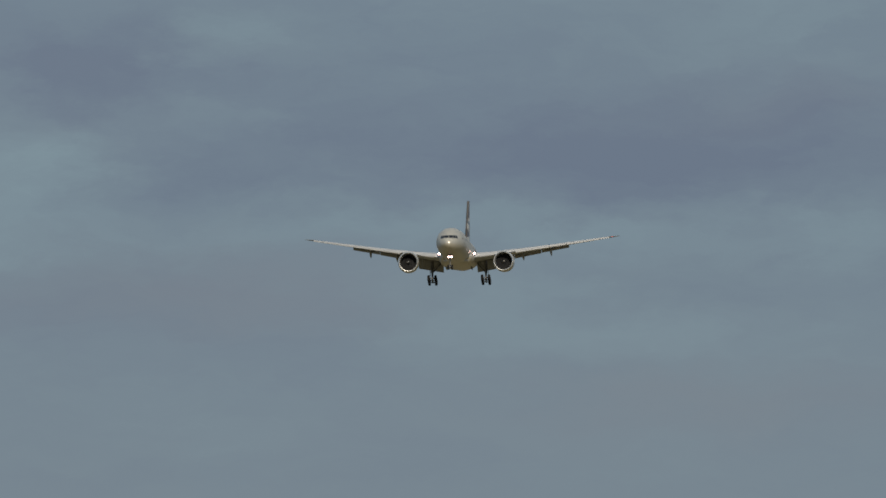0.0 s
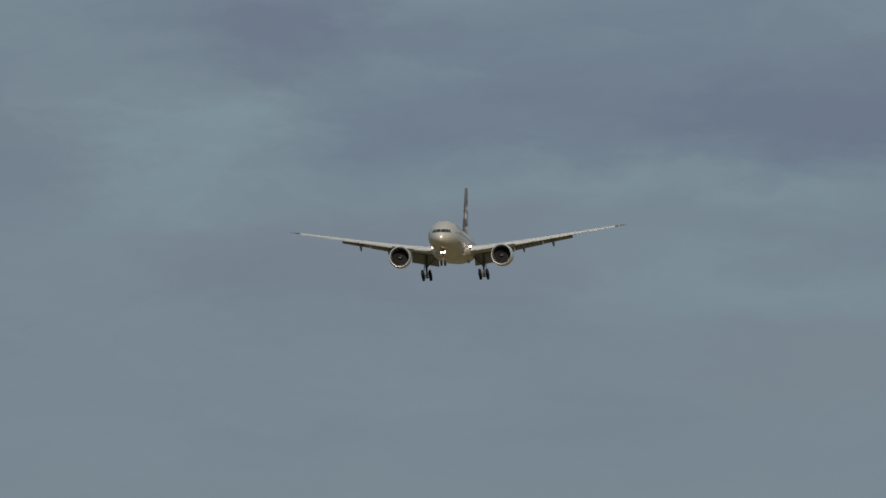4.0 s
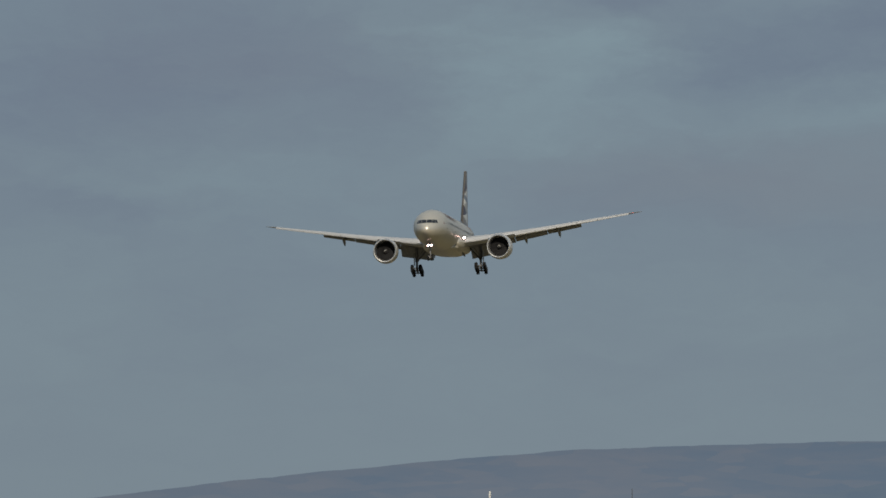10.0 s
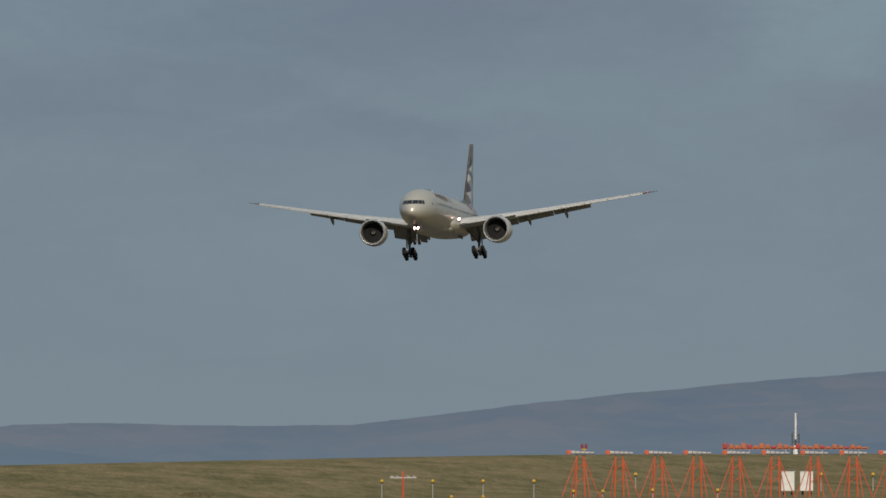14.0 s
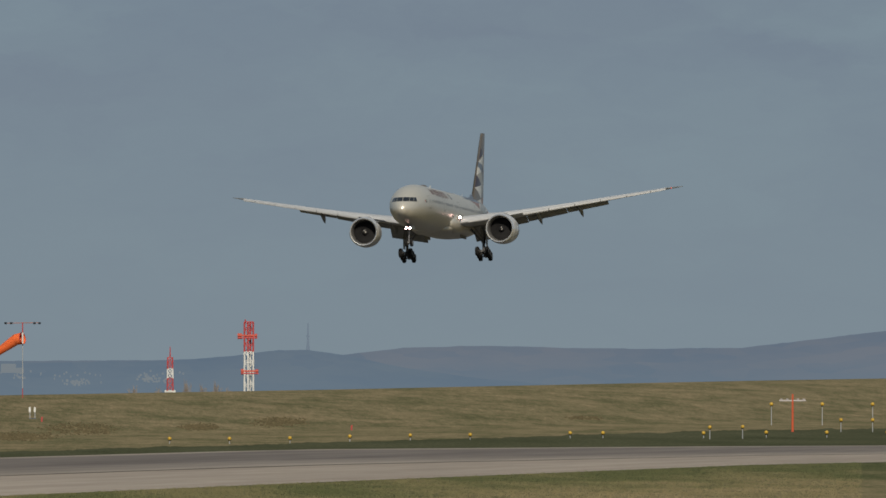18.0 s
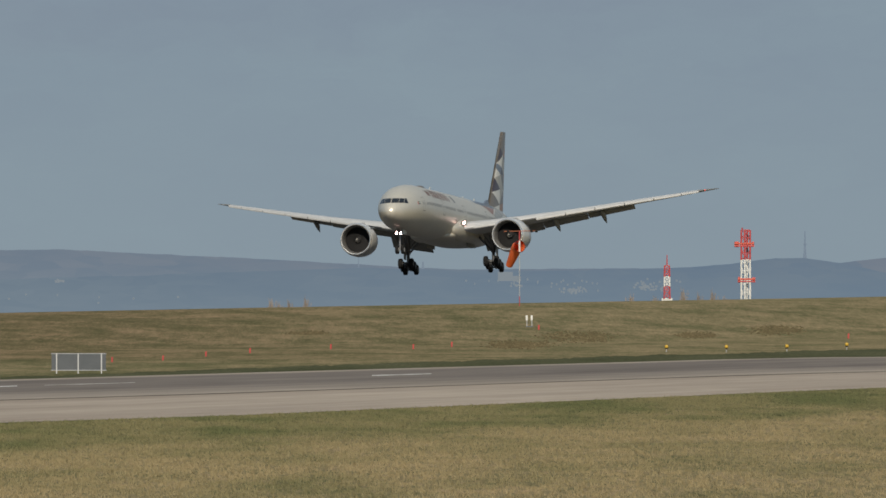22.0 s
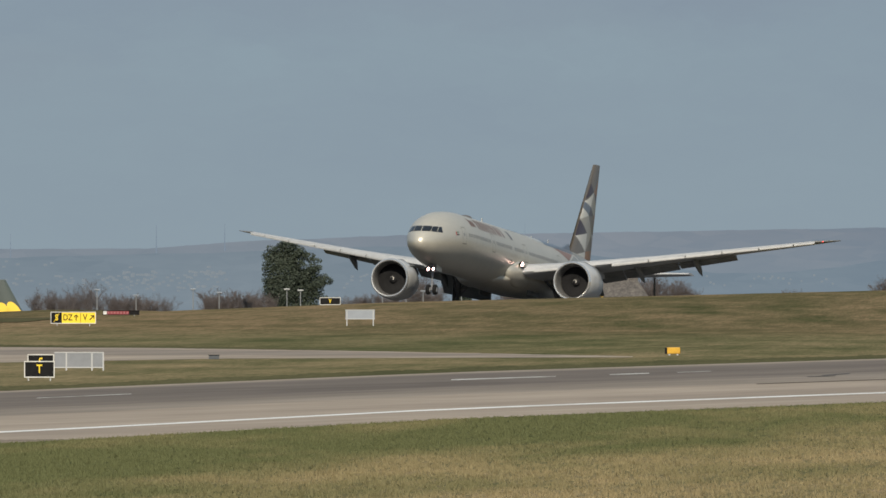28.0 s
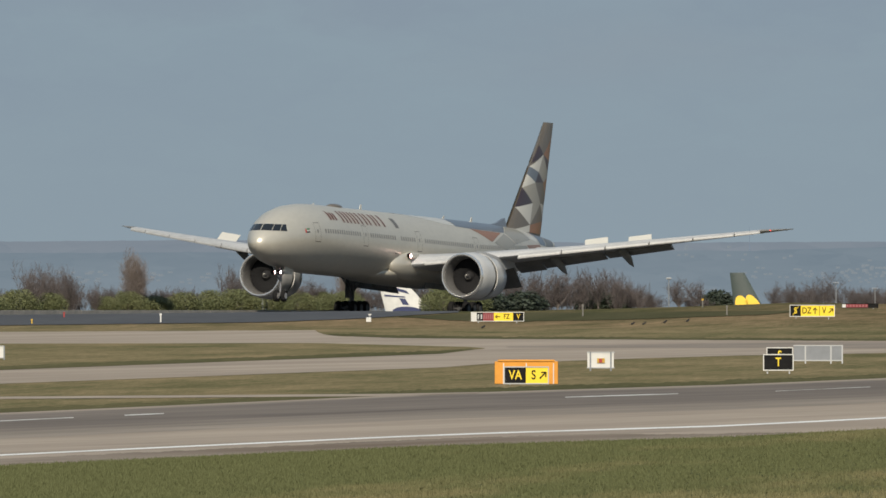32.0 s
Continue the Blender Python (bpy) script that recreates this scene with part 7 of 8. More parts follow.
    for b, top, w in ((-174, 33, 18), (-142, 36, 15), (-112, 30, 17), (-160, 40, 14)):
        plant(reed, b, top, w, turn=b, d=course(b) * 0.95)
    # the big evergreen and smaller conifers
    rng = random.Random(55)
    zs, left, right = (0.05, 0.2, 0.35, 0.5, 0.6, 0.8, 1.0), (-0.36, -0.45, -0.48, -0.50, -0.47, -0.46, -0.32), (0.36, 0.46, 0.50, 0.46, 0.40, 0.26, 0.12)
    lobes = []
    while len(lobes) < 46:
        z, r = rng.uniform(0.06, 0.95), rng.uniform(0.055, 0.115)
        x0, x1 = float(np.interp(z, zs, left)) + r, float(np.interp(z, zs, right)) - r
        x = rng.uniform(x0, x1)
        lobes.append((x, rng.uniform(-0.24, 0.24) * (1.1 - z * 0.6), min(z, 1 - r * 0.8), r * rng.uniform(0.9, 1.3), r, r * rng.uniform(0.55, 0.85)))
    lobes += [(-0.17, 0, 0.55, 0.27, 0.2, 0.34), (0.08, 0, 0.38, 0.28, 0.2, 0.26), (-0.1, 0, 0.8, 0.24, 0.14, 0.17), (-0.2, 0, 0.3, 0.24, 0.2, 0.24)]
    big = leafy_tree("evergreen_tree", "large dense dark evergreen tree with an uneven crown", 5, lobes, 30000, 0.0125, LEAF_DARK, 0.6)
    plant(big, -1964, -22, 140, keep=True)
    cone = leafy_tree("conifer", "small dark pointed conifer", 8, [(0, 0, 0.2, 0.46, 0.4, 0.16), (0, 0, 0.38, 0.36, 0.34, 0.17), (0, 0, 0.58, 0.24, 0.24, 0.17), (0, 0, 0.78, 0.13, 0.13, 0.16), (0, 0, 0.92, 0.06, 0.06, 0.1)], 2200, 0.035, LEAF_DARK, 0.8, "conifers")
    plant(cone, -1669, 46, 46, keep=True)
    shrub = leafy_tree("evergreen_shrub", "rounded dark green shrub", 9, [(0, 0, 0.45, 0.45, 0.4, 0.5), (-0.3, 0, 0.35, 0.25, 0.3, 0.4), (0.3, 0, 0.4, 0.25, 0.3, 0.42)], 2600, 0.05, LEAF_DARK, 0.5, "shrubs", "shrub")
    plant(shrub, -2527, 77, 60, keep=True)
    for b, top, w in ((-2885, 86, 80), (-2742, 80, 74), (-2705, 80, 50), (-1445, 60, 40)):
        plant(shrub, b, top, w)
    hedge = leafy_tree("hedge_shrub", "yellow-green leafy hedge shrub", 12, [(0, 0, 0.48, 0.42, 0.4, 0.50), (-0.3, 0, 0.36, 0.26, 0.3, 0.40), (0.3, 0, 0.40, 0.26, 0.3, 0.42), (0.1, 0, 0.75, 0.2, 0.2, 0.24), (-0.2, 0, 0.8, 0.12, 0.15, 0.2)], 11000, 0.017, LEAF_HEDGE, 0.5, "hedge shrubs", "shrub")
    plant(hedge, -3012, 71, 80, keep=True, d=course(-3012) * 1.035)
    plant(hedge, -2968, 70, 96, turn=140, d=course(-2965) * 1.036)
    plant(shrub, -2930, 77, 84, turn=60, d=course(-2932) * 1.034)
    plant(shrub, -2868, 79, 84, turn=200, d=course(-2895) * 1.036)
    rng = random.Random(4)
    b = -4150.0
    while b < -3180:
        wd = rng.uniform(46, 74)
        if not (-3668 < b < -3625):
            plant(hedge, b, rng.uniform(76, 90), wd * 1.35, turn=rng.uniform(0, 360), d=course(b) * 1.068)
        b += wd * 0.8


woods()


def low_wall():
    """Low concrete wall along the far side of the runway, in panels."""
    w = thing("wall_far", "low weathered concrete wall along the runway", "wall", Matrix.Identity(4), kind="structure")
    b = -4300
    while b < -3190:
        p, q = spot(b, course(b) * 1.018), spot(b + 38, course(b + 38) * 1.018)
        d = (q - p)
        ln = Vector((d.x, d.y, 0)).length
        top = EYE - 116.8 * course(b) * 1.018 / UNIT - p.z
        bm = boxed(0.03, ln - 0.03, -0.10, 0.10, -0.1, top, bevel=0.02)
        part("wall_panel", bm, WALL_CONCRETE, w, at=pose(p.x, p.y, p.z, 0, 0, math.degrees(math.atan2(d.y, d.x))))
        b += 38


low_wall()


def house():
    d = course(-1500) * 1.043
    at, w, h, u = stand(-1484, -1326, 84, 45, d)
    t = thing("house", "low house with dark slate roof and white gable", "house", at)
    e = h * 0.10
    part("wall", boxed(-w / 2 + 0.2, w / 2 - 0.2, -1.0, 5.3, -0.5, e), WALL_CONCRETE, t, "grey stone wall")
    bm = bmesh.new()
    a = [(-w / 2 - 0.1, -1.5, e - 0.1), (w / 2 + 0.2, -1.5, e - 0.1), (w * 0.26, 2.2, h * 0.97), (-w * 0.37, 2.2, h)]
    b2 = [(-w / 2 - 0.1, 5.8, e - 0.1), (w / 2 + 0.2, 5.8, e - 0.1)]
    v = [bm.verts.new(p) for p in a + b2]
    bm.faces.new((v[0], v[1], v[2], v[3]))
    bm.faces.new((v[5], v[4], v[3], v[2]))
    bm.faces.new((v[4], v[0], v[3]))
    bm.faces.new((v[1], v[5], v[2]))
    bm.faces.new((v[0], v[4], v[5], v[1]))
    roof = part("roof", bm, ROOF_DARK, t, "dark slate roof")
    part("ridge", rods([((-w * 0.37, 2.2, h + 0.02), (w * 0.26, 2.2, h * 0.97 + 0.02), 0.09)], 6), ROOF_DARK, roof)
    for x, hh in ((-0.385, 0.34), (-0.235, 0.34), (0.07, 0.20), (0.245, 0.22)):
        stack = part("chimney", boxed(w * x - 0.42, w * x + 0.42, 1.9, 2.6, h * 0.8, h + hh * 0.3, bevel=0.02), ROOF_DARK, roof)
        for q in (-0.2, 0.2):
            part("chimney_pot", rods([((w * x + q, 2.25, h + hh * 0.3), (w * x + q, 2.25, h + hh + 0.1), 0.13, 0.10)], 8), CHIMNEY, stack, "orange clay pot")
    part("gable_end", boxed(-w * 0.46, -w * 0.37, 1.7, 2.1, h * 0.70, h * 0.98), RENDERED, t, "white rendered gable end")
    # small yellow standpipe before the house
    at2, w2, h2, u2 = stand(-1427, -1420, 84, 71, d - 20)
    y = thing("standpipe", "small yellow standpipe in front of the house", "standpipe", at2)
    part("pipe", rods([((0, 0, -0.5), (0, 0, h2), 0.14, 0.12)], 10), LAMP_YELLOW, y)
    part("cap", boxed(-0.22, 0.16, -0.15, 0.15, h2 - 0.1, h2 + 0.12, bevel=0.03), LAMP_YELLOW, y)
    # the white gable wing beside it
    at, w, h, u = stand(-1512, -1488, 84, 48, d - 8)
    g = thing("white_gable", "white rendered gable wall with chimney beside the house", "house", at)
    bm = bmesh.new()
    loft(bm, [[(-w * k, 0.6 - 0.6 * q, z), (w * k, 0.6 - 0.6 * q, z), (w * k, 0.6 + 0.6 * q, z), (-w * k, 0.6 + 0.6 * q, z)] for z, k, q in ((-0.5, 0.54, 1.0), (h * 0.55, 0.50, 1.0), (h, 0.36, 0.8))])
    part("wall", bm, RENDERED, g)
    part("coping", boxed(-w * 0.42, w * 0.42, 0.05, 1.15, h, h + 0.10), RENDERED, g)
    for x in (-0.16, 0.16):
        part("chimney_pot", rods([((w * x, 0.6, h + 0.1), (w * x, 0.6, h + 0.42), 0.15, 0.12)], 10), CHIMNEY, g)
    # dark flue pipe
    at, w, h, u = stand(-1333, -1328, 84, 48, d - 4)
    f = thing("flue_pipe", "dark upright flue pipe beside the house", "flue", at)
    part("pipe", rods([((0, 0, -0.5), (0, 0, h), 0.12, 0.12)], 10), BLACK, f)
    part("cowl", rods([((0, 0, h), (0, 0, h + 0.15), 0.18, 0.12)], 10), BLACK, f)


house()


def parked_tail(name, label, b0, b1, base, top, lean, material, marks, d):
    """The upright fin of an aircraft parked beyond the runway; lean: how far the top is swept."""
    at, w, h, u = stand(b0, b1, base, top, d)
    t = thing(name, label, "parked aircraft", at)

    def pt(c, v, y=0.0):
        le, te = -w / 2 + w * (lean[0] + (lean[1] - lean[0]) * v), -w / 2 + w * (lean[2] + (lean[3] - lean[2]) * v)
        return Vector((le + (te - le) * c, y, h * v))
    bm = bmesh.new()
    rings = []
    for v in (-0.12, 0.3, 0.7, 1.0):
        rings.append([pt(0, v)] + [pt(c, v, -0.22 * (1 - 0.5 * v)) for c in (0.15, 0.45, 0.8)] + [pt(1, v)] + [pt(c, v, 0.22 * (1 - 0.5 * v)) for c in (0.8, 0.45, 0.15)])
    loft(bm, rings)
    fin = part("tail_fin", bm, material, t, "", True)
    for m, quad in marks:
        bm = bmesh.new()
        n = 8
        g = []
        if len(quad) == 3:          # a rounded lobe standing on the fin's foot
            c0, c1, top = quad
            for i in range(n + 1):
                c = c0 + (c1 - c0) * i / n
                v1 = -0.10 + (top + 0.10) * max(1 - abs(2 * i / n - 1) ** 2.6, 0.0) ** 0.5
                g.append([bm.verts.new(pt(c, -0.10 + (v1 + 0.10) * j / n, -0.25)) for j in range(n + 1)])
            quad = ()
        for i in range(n + 1 if quad else 0):
            row = []
            for j in range(n + 1):
                p = [Vector((q[0], q[1], 0)) for q in quad]
                q = p[0].lerp(p[1], i / n).lerp(p[3].lerp(p[2], i / n), j / n)
                y = -0.22 * (1 - 0.5 * q.y) - 0.03
                row.append(bm.verts.new(pt(q.x, q.y, y)))
            g.append(row)
        for i in range(n):
            for j in range(n):
                bm.faces.new((g[i][j], g[i + 1][j], g[i + 1][j + 1], g[i][j + 1]))
        part("painted_shape", bm, m, fin)
    part("rear_fuselage", lathe(((-4.5, 1.1), (-1.0, 0.95), (1.5, 0.6), (3.0, 0.2)), 20, True), material, t, "", True, pose(w * 0.1, 1.2, -1.35, 0, 0, -80))
    return t


parked_tail("parked_aircraft", "white tail fin of a parked aircraft with dark blue marks", -3134, -3028, 122, 41, (0.20, 0.0, 1.0, 0.30), WHITE,
            [(DEEP_BLUE, ((0.03, 0.60), (0.80, 0.43), (0.80, 0.50), (0.03, 0.69))), (DEEP_BLUE, ((0.08, 0.38), (0.62, 0.35), (0.62, 0.38), (0.08, 0.42))), (DEEP_BLUE, ((0.45, 0.20), (0.60, 0.19), (0.60, 0.33), (0.45, 0.34))), (DEEP_BLUE, (0.06, 0.92, 0.16))], course(-3090) * 1.043)
parked_tail("parked_aircraft", "dark green tail fin of a parked aircraft with gold hearts", -2505, -2442, 110, 50, (0.13, 0.0, 1.0, 0.41), GREEN_GREY,
            [(GOLD, (0.0, 0.60, 0.41)), (GOLD, (0.40, 1.0, 0.43))], course(-2470) * 1.06)


def lamp_posts():
    for b, top, kind in ((-2147, 67, 0), (-2101, 73, 0), (-1981, 67, 1), (-1957, 69, 1), (-1812, 60, 0), (-1740, 70, 0), (-1672, 65, 0), (-2317, 68, 0), (-1770, 62, 1), (-2248, 78, 0), (-2613, 60, 1), (-3332, -36, 2)):
        d = course(b) * 1.065
        at, w, h, u = stand(b - 6, b + 6, 90, top, d)
        t = thing("lamp_post" if kind < 2 else "floodlight_mast", "slim grey lamp post with a flat head" if kind < 2 else "tall grey floodlight mast with a ring of lamps", "lamp post", at, "lamp posts" if kind < 2 else "")
        part("pole", rods([((0, 0, -0.4), (0, 0, h), 1.1 * u if kind < 2 else 1.7 * u, 0.7 * u if kind < 2 else 1.2 * u)], 8), POLE_GREY, t)
        if kind == 2:
            part("head_ring", rods([((0, 0, h - 1.5 * u), (0, 0, h), 13 * u, 13 * u)], 12), SCREEN_GREY, t)
            for k in range(6):
                a = k * math.pi / 3
                part("floodlight", boxed(12 * u * math.cos(a) - 1.6 * u, 12 * u * math.cos(a) + 1.6 * u, 12 * u * math.sin(a) - 2 * u, 12 * u * math.sin(a) + 2 * u, h - 2 * u, h + 4 * u, bevel=0.02), SCREEN_GREY, t)
        else:
            part("lamp_head", boxed(-5.2 * u, 5.2 * u, -0.15, 0.15, h - 0.8 * u, h + 1.2 * u, bevel=0.03), PALE_BLUE if kind == 0 else FRAME_GREY, t)
            part("arm", rods([((-4 * u, 0, h - 1.5 * u), (4 * u, 0, h - 1.5 * u), 0.5 * u)], 6), POLE_GREY, t)


lamp_posts()


def posts():
    """Small marker posts in the far grass, birds feeding there, and a mushroom lamp."""
    for b, base, top, m in ((-3512, 139, 122, WHITE), (-2765, 128, 106, DULL_POST), (-2510, 126, 108, DULL_POST), (-3740, 141, 132, LAMP_YELLOW), (-2553, 114, 96, DULL_POST), (-3683, 130, 120, MARKER_RED)):
        at, w, h, u = stand(b - 3, b + 3, base, top, 1420 if b == -2553 else None)
        t = thing("marker_post", "slim upright marker post in the far grass", "marker", at, "marker posts")
        part("post", boxed(-1.2 * u, 1.2 * u, -1.0 * u, 1.0 * u, -0.05, h * 0.8, bevel=0.01), m, t)
        part("cap", boxed(-1.9 * u, 1.9 * u, -1.4 * u, 1.4 * u, h * 0.8, h), m if b != -2553 else LAMP_YELLOW, t)
    at, w, h, u = stand(-3149, -3139, 137, 123)
    t = thing("marker_cabinet", "small pale cabinet with a short post beside the asphalt", "marker", at)
    part("body", boxed(-4.5 * u, 4.5 * u, -3 * u, 3 * u, -0.05, h * 0.55, bevel=0.02), WHITE, t)
    part("post", boxed(0.5 * u, 3.0 * u, -1.2 * u, 1.2 * u, h * 0.55, h * 0.85), PANEL_GREY, t)
    part("cap", boxed(-0.5 * u, 4.6 * u, -1.6 * u, 1.6 * u, h * 0.85, h), WHITE, t)
    for k, (b, base) in enumerate(((-2677, 143), (-2657, 143), (-2620, 140), (-2580, 138), (-2942, 149))):
        at, w, h, u = stand(b - 4, b + 4, base, base - 7)
        t = thing("crow", "small black crow feeding on the grass", "bird", at, "crows")
        bm = bmesh.new()
        bmesh.ops.create_uvsphere(bm, u_segments=10, v_segments=7, radius=1.0, matrix=Matrix.Translation((0, 0, 2.6 * u)) @ pose(0, 0, 0, 0, -20) @ Matrix.Diagonal((3.6 * u, 1.7 * u, 1.8 * u, 1)))
        part("body", bm, FEATHER, t, "", True)
        bm = bmesh.new()
        bmesh.ops.create_uvsphere(bm, u_segments=8, v_segments=6, radius=1.3 * u, matrix=Matrix.Translation((2.6 * u, 0, 5.0 * u)))
        rod(bm, (3.4 * u, 0, 5.0 * u), (5.4 * u, 0, 4.6 * u), 0.5 * u, 0.1 * u, 6)
        part("head", bm, FEATHER, t, "", True)
        part("tail", boxed(-6.4 * u, -2.6 * u, -0.8 * u, 0.8 * u, 1.2 * u, 1.8 * u), FEATHER, t)
        for s in (-1, 1):
            part("leg", rods([((0.3 * u, s * 0.6 * u, -0.02), (0.3 * u, s * 0.6 * u, 1.6 * u), 0.25 * u)], 5), FEATHER, t)
    at, w, h, u = stand(-751, -741, 84, 56, 1800)
    t = thing("equipment_hut", "small white equipment drum with a thin aerial on the skyline", "equipment", at)
    part("drum", rods([((0, 0, -0.3), (0, 0, h), w * 0.5, w * 0.5)], 14), WHITE, t)
    part("lid", rods([((0, 0, h - 0.25), (0, 0, h - 0.1), w * 0.53, w * 0.53)], 14), FRAME_GREY, t, "grey rim")
    part("aerial", rods([((-w * 0.3, 0, h - 0.1), (-w * 0.3, 0, h + 0.55), 0.035, 0.03)], 6), POLE_GREY, t)
    d = 2900.0
    at, w, h, u = stand(3250, 3272, 20, -80, d)
    t = thing("mushroom_aerial", "white mushroom-topped aerial on a pole", "aerial", at)
    part("pole", rods([((0, 0, -0.3), (0, 0, h - 6 * u), 1.6 * u, 1.2 * u)], 8), POLE_GREY, t)
    bm = lathe(((0.0, 7.5 * u), (1.2 * u, 7.2 * u), (3.2 * u, 4.5 * u), (4.0 * u, 1.0 * u)), 20, True)
    bmesh.ops.rotate(bm, verts=bm.verts, cent=(0, 0, 0), matrix=Matrix.Rotation(radians(90), 3, "X"))
    part("cap", bm, WHITE, t, "white domed cap", True, Matrix.Translation((0, 0, h - 5 * u)))


posts()


def distance():
    """Masts on the far ridges, and the small pale houses scattered over the hillside."""
    # haze before the masts is painted on the steel as an even glow
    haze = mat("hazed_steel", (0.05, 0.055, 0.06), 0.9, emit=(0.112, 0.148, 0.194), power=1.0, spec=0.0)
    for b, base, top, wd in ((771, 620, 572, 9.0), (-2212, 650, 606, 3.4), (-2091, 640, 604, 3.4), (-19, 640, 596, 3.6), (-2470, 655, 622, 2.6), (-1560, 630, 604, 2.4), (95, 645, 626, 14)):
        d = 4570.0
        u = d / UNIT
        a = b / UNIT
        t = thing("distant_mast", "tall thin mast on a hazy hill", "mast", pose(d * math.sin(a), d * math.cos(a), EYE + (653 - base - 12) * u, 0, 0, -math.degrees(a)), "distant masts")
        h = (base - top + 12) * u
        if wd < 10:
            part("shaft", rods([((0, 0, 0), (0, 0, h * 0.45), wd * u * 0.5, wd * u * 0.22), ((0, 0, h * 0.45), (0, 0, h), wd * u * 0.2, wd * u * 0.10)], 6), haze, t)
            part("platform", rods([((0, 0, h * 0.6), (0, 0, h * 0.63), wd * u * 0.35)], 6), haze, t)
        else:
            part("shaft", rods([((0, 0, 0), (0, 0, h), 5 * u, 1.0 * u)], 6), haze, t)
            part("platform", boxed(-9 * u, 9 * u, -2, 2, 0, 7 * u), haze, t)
    rng = random.Random(21)
    bm_v, bm_f = [], []

    def block(b, y, w, h, d=4295.0, eave=0.6):
        u = d / UNIT
        a = b / UNIT
        c = Vector((d * math.sin(a), d * math.cos(a), EYE + (653 - y) * u))
        k = len(bm_v)
        hw, hh, dp = w * u / 2, h * u, 4.0
        for y0 in (-dp, dp):
            for x, z in ((-hw, -0.3), (hw, -0.3), (hw, hh * eave), (0, hh), (-hw, hh * eave)):
                bm_v.append(c + Vector((x, y0, z)))
        bm_f.extend(((k, k + 1, k + 2, k + 3, k + 4), (k + 9, k + 8, k + 7, k + 6, k + 5), (k + 4, k + 3, k + 8, k + 9), (k + 3, k + 2, k + 7, k + 8), (k, k + 4, k + 9, k + 5), (k + 2, k + 1, k + 6, k + 7)))
    for b0, b1, y0, y1, n in ((-3700, -3350, 700, 722, 40), (-3100, -2700, 700, 735, 30), (-2489, -2330, 693, 712, 26), (-2300, -2080, 690, 722, 60), (-1900, -1600, 685, 720, 40), (-1500, -1000, 690, 715, 34), (-700, -250, 680, 700, 7), (320, 410, 658, 680, 22), (480, 560, 656, 675, 14), (-2600, -2350, 655, 680, 12), (100, 300, 655, 665, 8), (-3300, -2400, 730, 750, 30)):
        for _ in range(n):
            block(rng.uniform(b0, b1), rng.uniform(y0, y1), rng.uniform(1.0, 3.0), rng.uniform(0.7, 1.6))
    for b0, y0, sb, sy, n in ((262, 666, 7, 2.5, 10), (362, 676, 9, 2.5, 26), (485, 670, 9, 3, 24), (505, 676, 8, 2, 12), (-546, 660, 5, 1.2, 9), (-2250, 700, 30, 6, 30), (-2120, 690, 20, 4, 22)):
        for _ in range(n):
            block(rng.gauss(b0, sb), rng.gauss(y0, sy), rng.uniform(1.5, 4.0), rng.uniform(0.8, 2.0))
    block(241, 658, 26, 14, eave=0.98)
    block(261, 659, 14, 8, eave=0.9)
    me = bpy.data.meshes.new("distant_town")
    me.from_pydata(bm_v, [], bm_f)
    # the walls carry haze as emission, a little paler than the hill
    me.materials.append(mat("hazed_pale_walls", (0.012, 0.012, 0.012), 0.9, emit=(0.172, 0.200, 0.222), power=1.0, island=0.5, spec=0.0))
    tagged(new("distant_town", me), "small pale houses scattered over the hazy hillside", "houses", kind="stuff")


distance()


REVERSE = 31.25      # seconds at which the reverser sleeves begin to slide


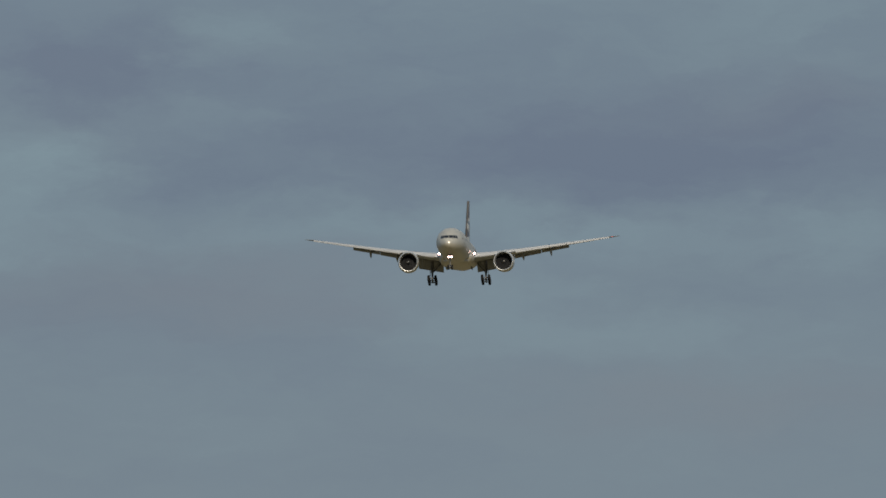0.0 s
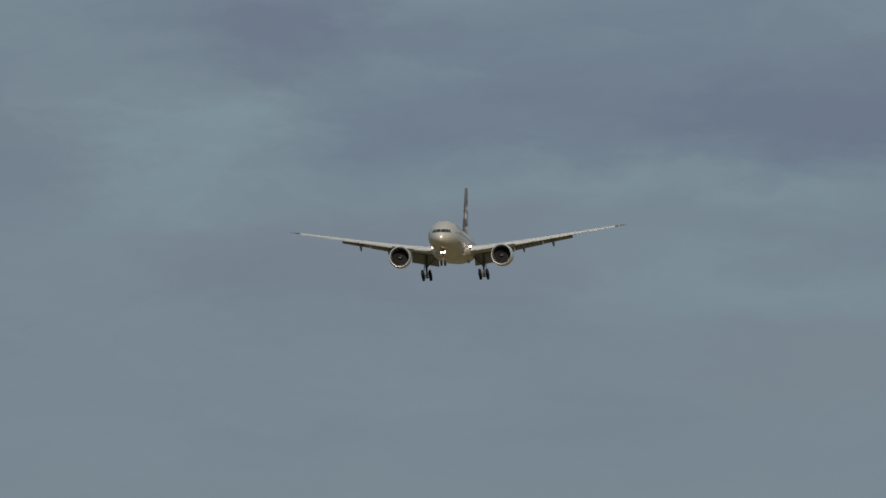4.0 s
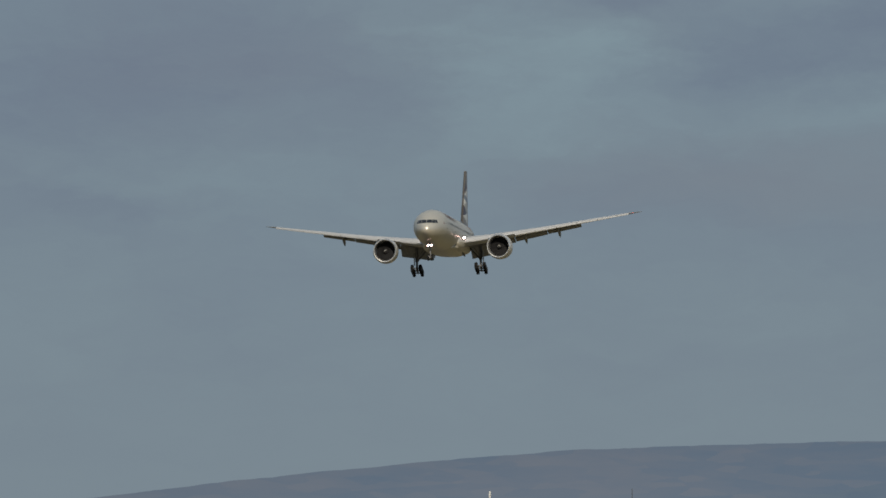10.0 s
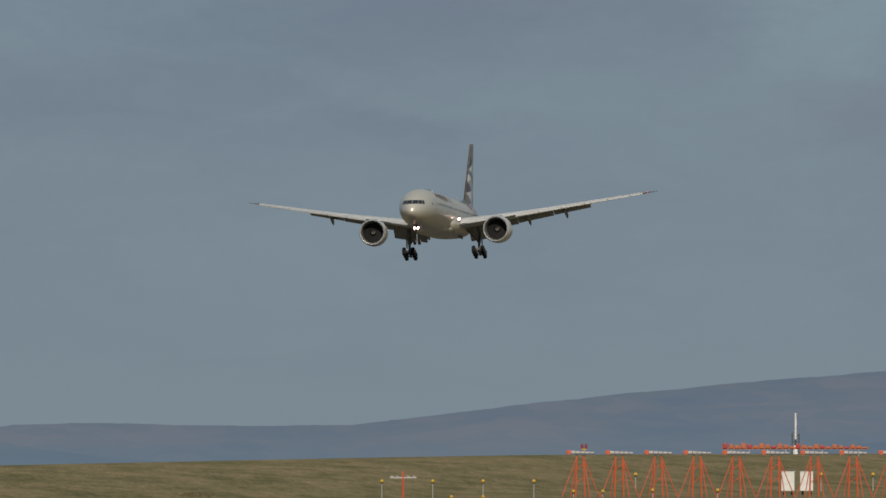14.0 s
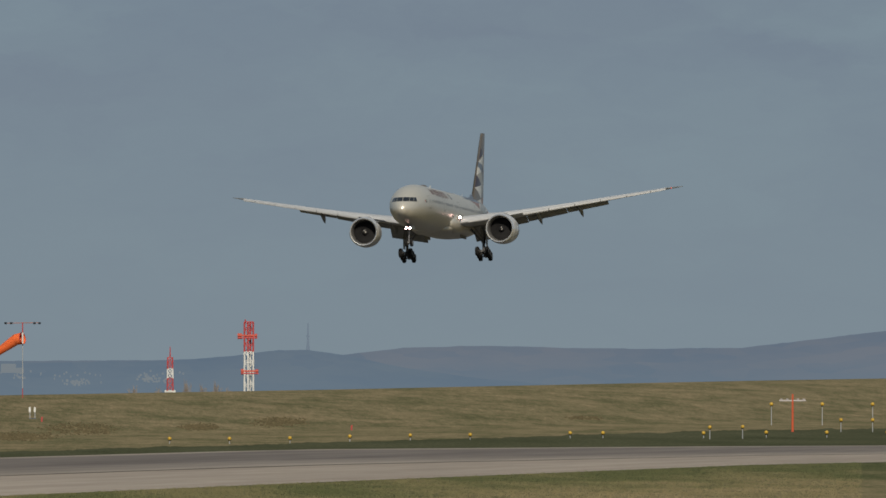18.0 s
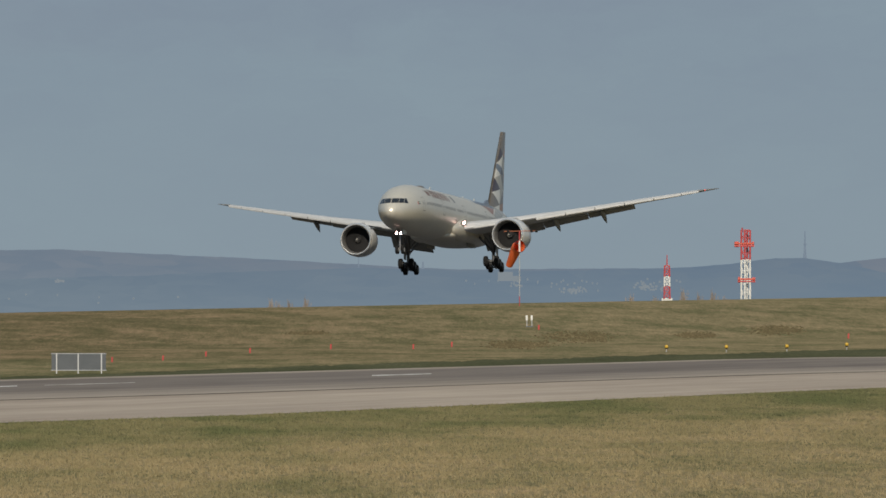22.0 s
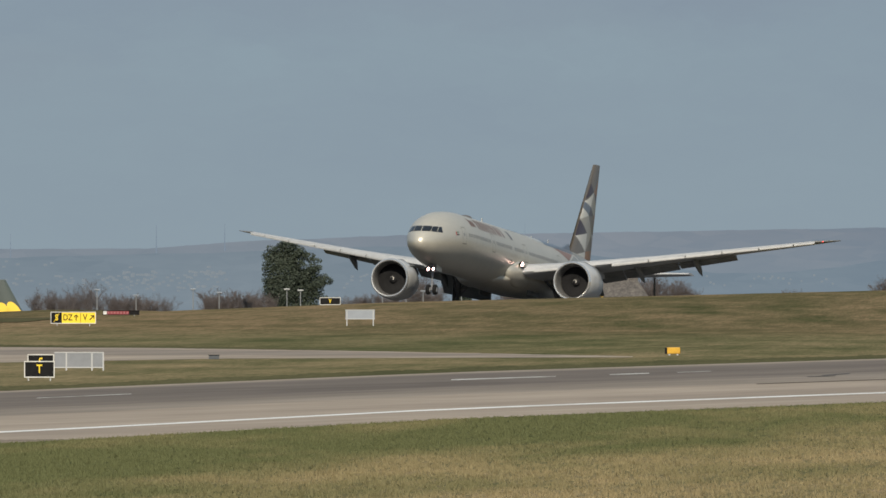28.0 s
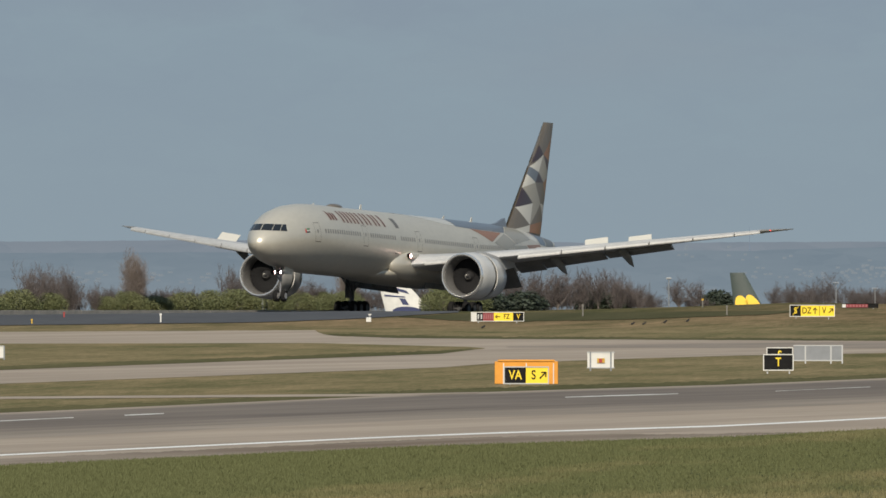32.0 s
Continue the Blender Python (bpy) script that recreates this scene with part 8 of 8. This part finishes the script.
def motions():
    walk(AIRLINER, [(r[0], flight_pose(*r[1:])) for r in PLANE_ROWS])
    for (wing, root, spoilers), s in zip(WINGS, (1, -1)):
        lift = ((0.0, 2.25), (3.0, 2.40), (6.0, 2.24), (9.0, 1.55), (12.0, 2.21), (14.0, 1.94), (17.0, 2.12), (20.0, 1.50), (22.0, 1.92), (25.0, 2.22), (29.0, 1.89), (30.0, 1.4), (31.0, 0.8), (31.6, -0.1), (32.0, -0.30))
        walk(wing, [(t, Matrix.Translation(root) @ pose(0, 0, 0, 0, -s * a)) for t, a in lift])
        for sp, at in spoilers:
            walk(sp, [(t, at @ pose(0, 0, 0, a)) for t, a in ((0.0, 0.0), (30.9, 0.0), (31.1, 4.0), (31.5, 46.0), (31.8, 52.0), (32.0, 52.0))])
    for (gear, base, bogie) in GEARS:
        drop = ((0.0, 0.90), (24.0, 0.90), (24.4, 0.68), (25.0, 0.42), (28.0, 0.34), (30.0, 0.40), (31.0, 0.42), (32.0, 0.46))
        walk(gear, [(t, Matrix.Translation(base - Vector((0, 0, a)))) for t, a in drop])
        tilt = ((0.0, 13.0), (23.9, 13.0), (24.3, 2.0), (25.0, -4.5), (28.0, -4.3), (30.0, -3.2), (32.0, -2.0))
        times = sorted({t for t, a in drop} | {t for t, a in tilt})
        walk(bogie, [(t, Matrix.Translation(base - Vector((0, 0, table(drop, t)))) @ pose(0, 0, 0, -table(tilt, t))) for t in times])
    for seat, fan, sleeve in ENGINES:
        walk(sleeve, [(0.0, pose(0, 0, 0)), (REVERSE, pose(0, 0, 0)), (32.0, pose(0, 0.55, 0))])
        walk(fan, [(0.5 * k, seat @ pose(0, 0, 0, 0, 72.0 * k)) for k in range(65)])
    sock, tail, hub, u = SOCK_PARTS
    # the windsock swings: seconds, turn of its mouth, droop of mouth and tail
    swing = ((0.0, 60, -10, -21), (18.0, 61, -10, -21), (18.6, 60, -10, -24), (19.1, 56, -10, -30), (19.5, 50, -10, -24), (20.0, 38, -10, -12), (20.4, 38, -10, -21), (20.8, 29, -10, -31), (21.2, 19, -10, -28),
             (22.0, 22, -10, -31), (22.6, 15, -10, -34), (23.1, 16, -10, -41), (23.4, 15, -10, -34), (23.7, 26, -10, -28), (24.0, 34, -10, -25), (24.3, 33, -10, -21), (26.0, 40, -10, -22), (32.0, 40, -10, -22))
    walk(sock, [(t, Matrix.Translation(hub) @ pose(0, 0, 0, 0, 0, a) @ pose(0, 0, 0, b)) for t, a, b, c in swing])
    walk(tail, [(t, pose(0, 13 * u, 0) @ pose(0, 0, 0, c)) for t, a, b, c in swing])


motions()
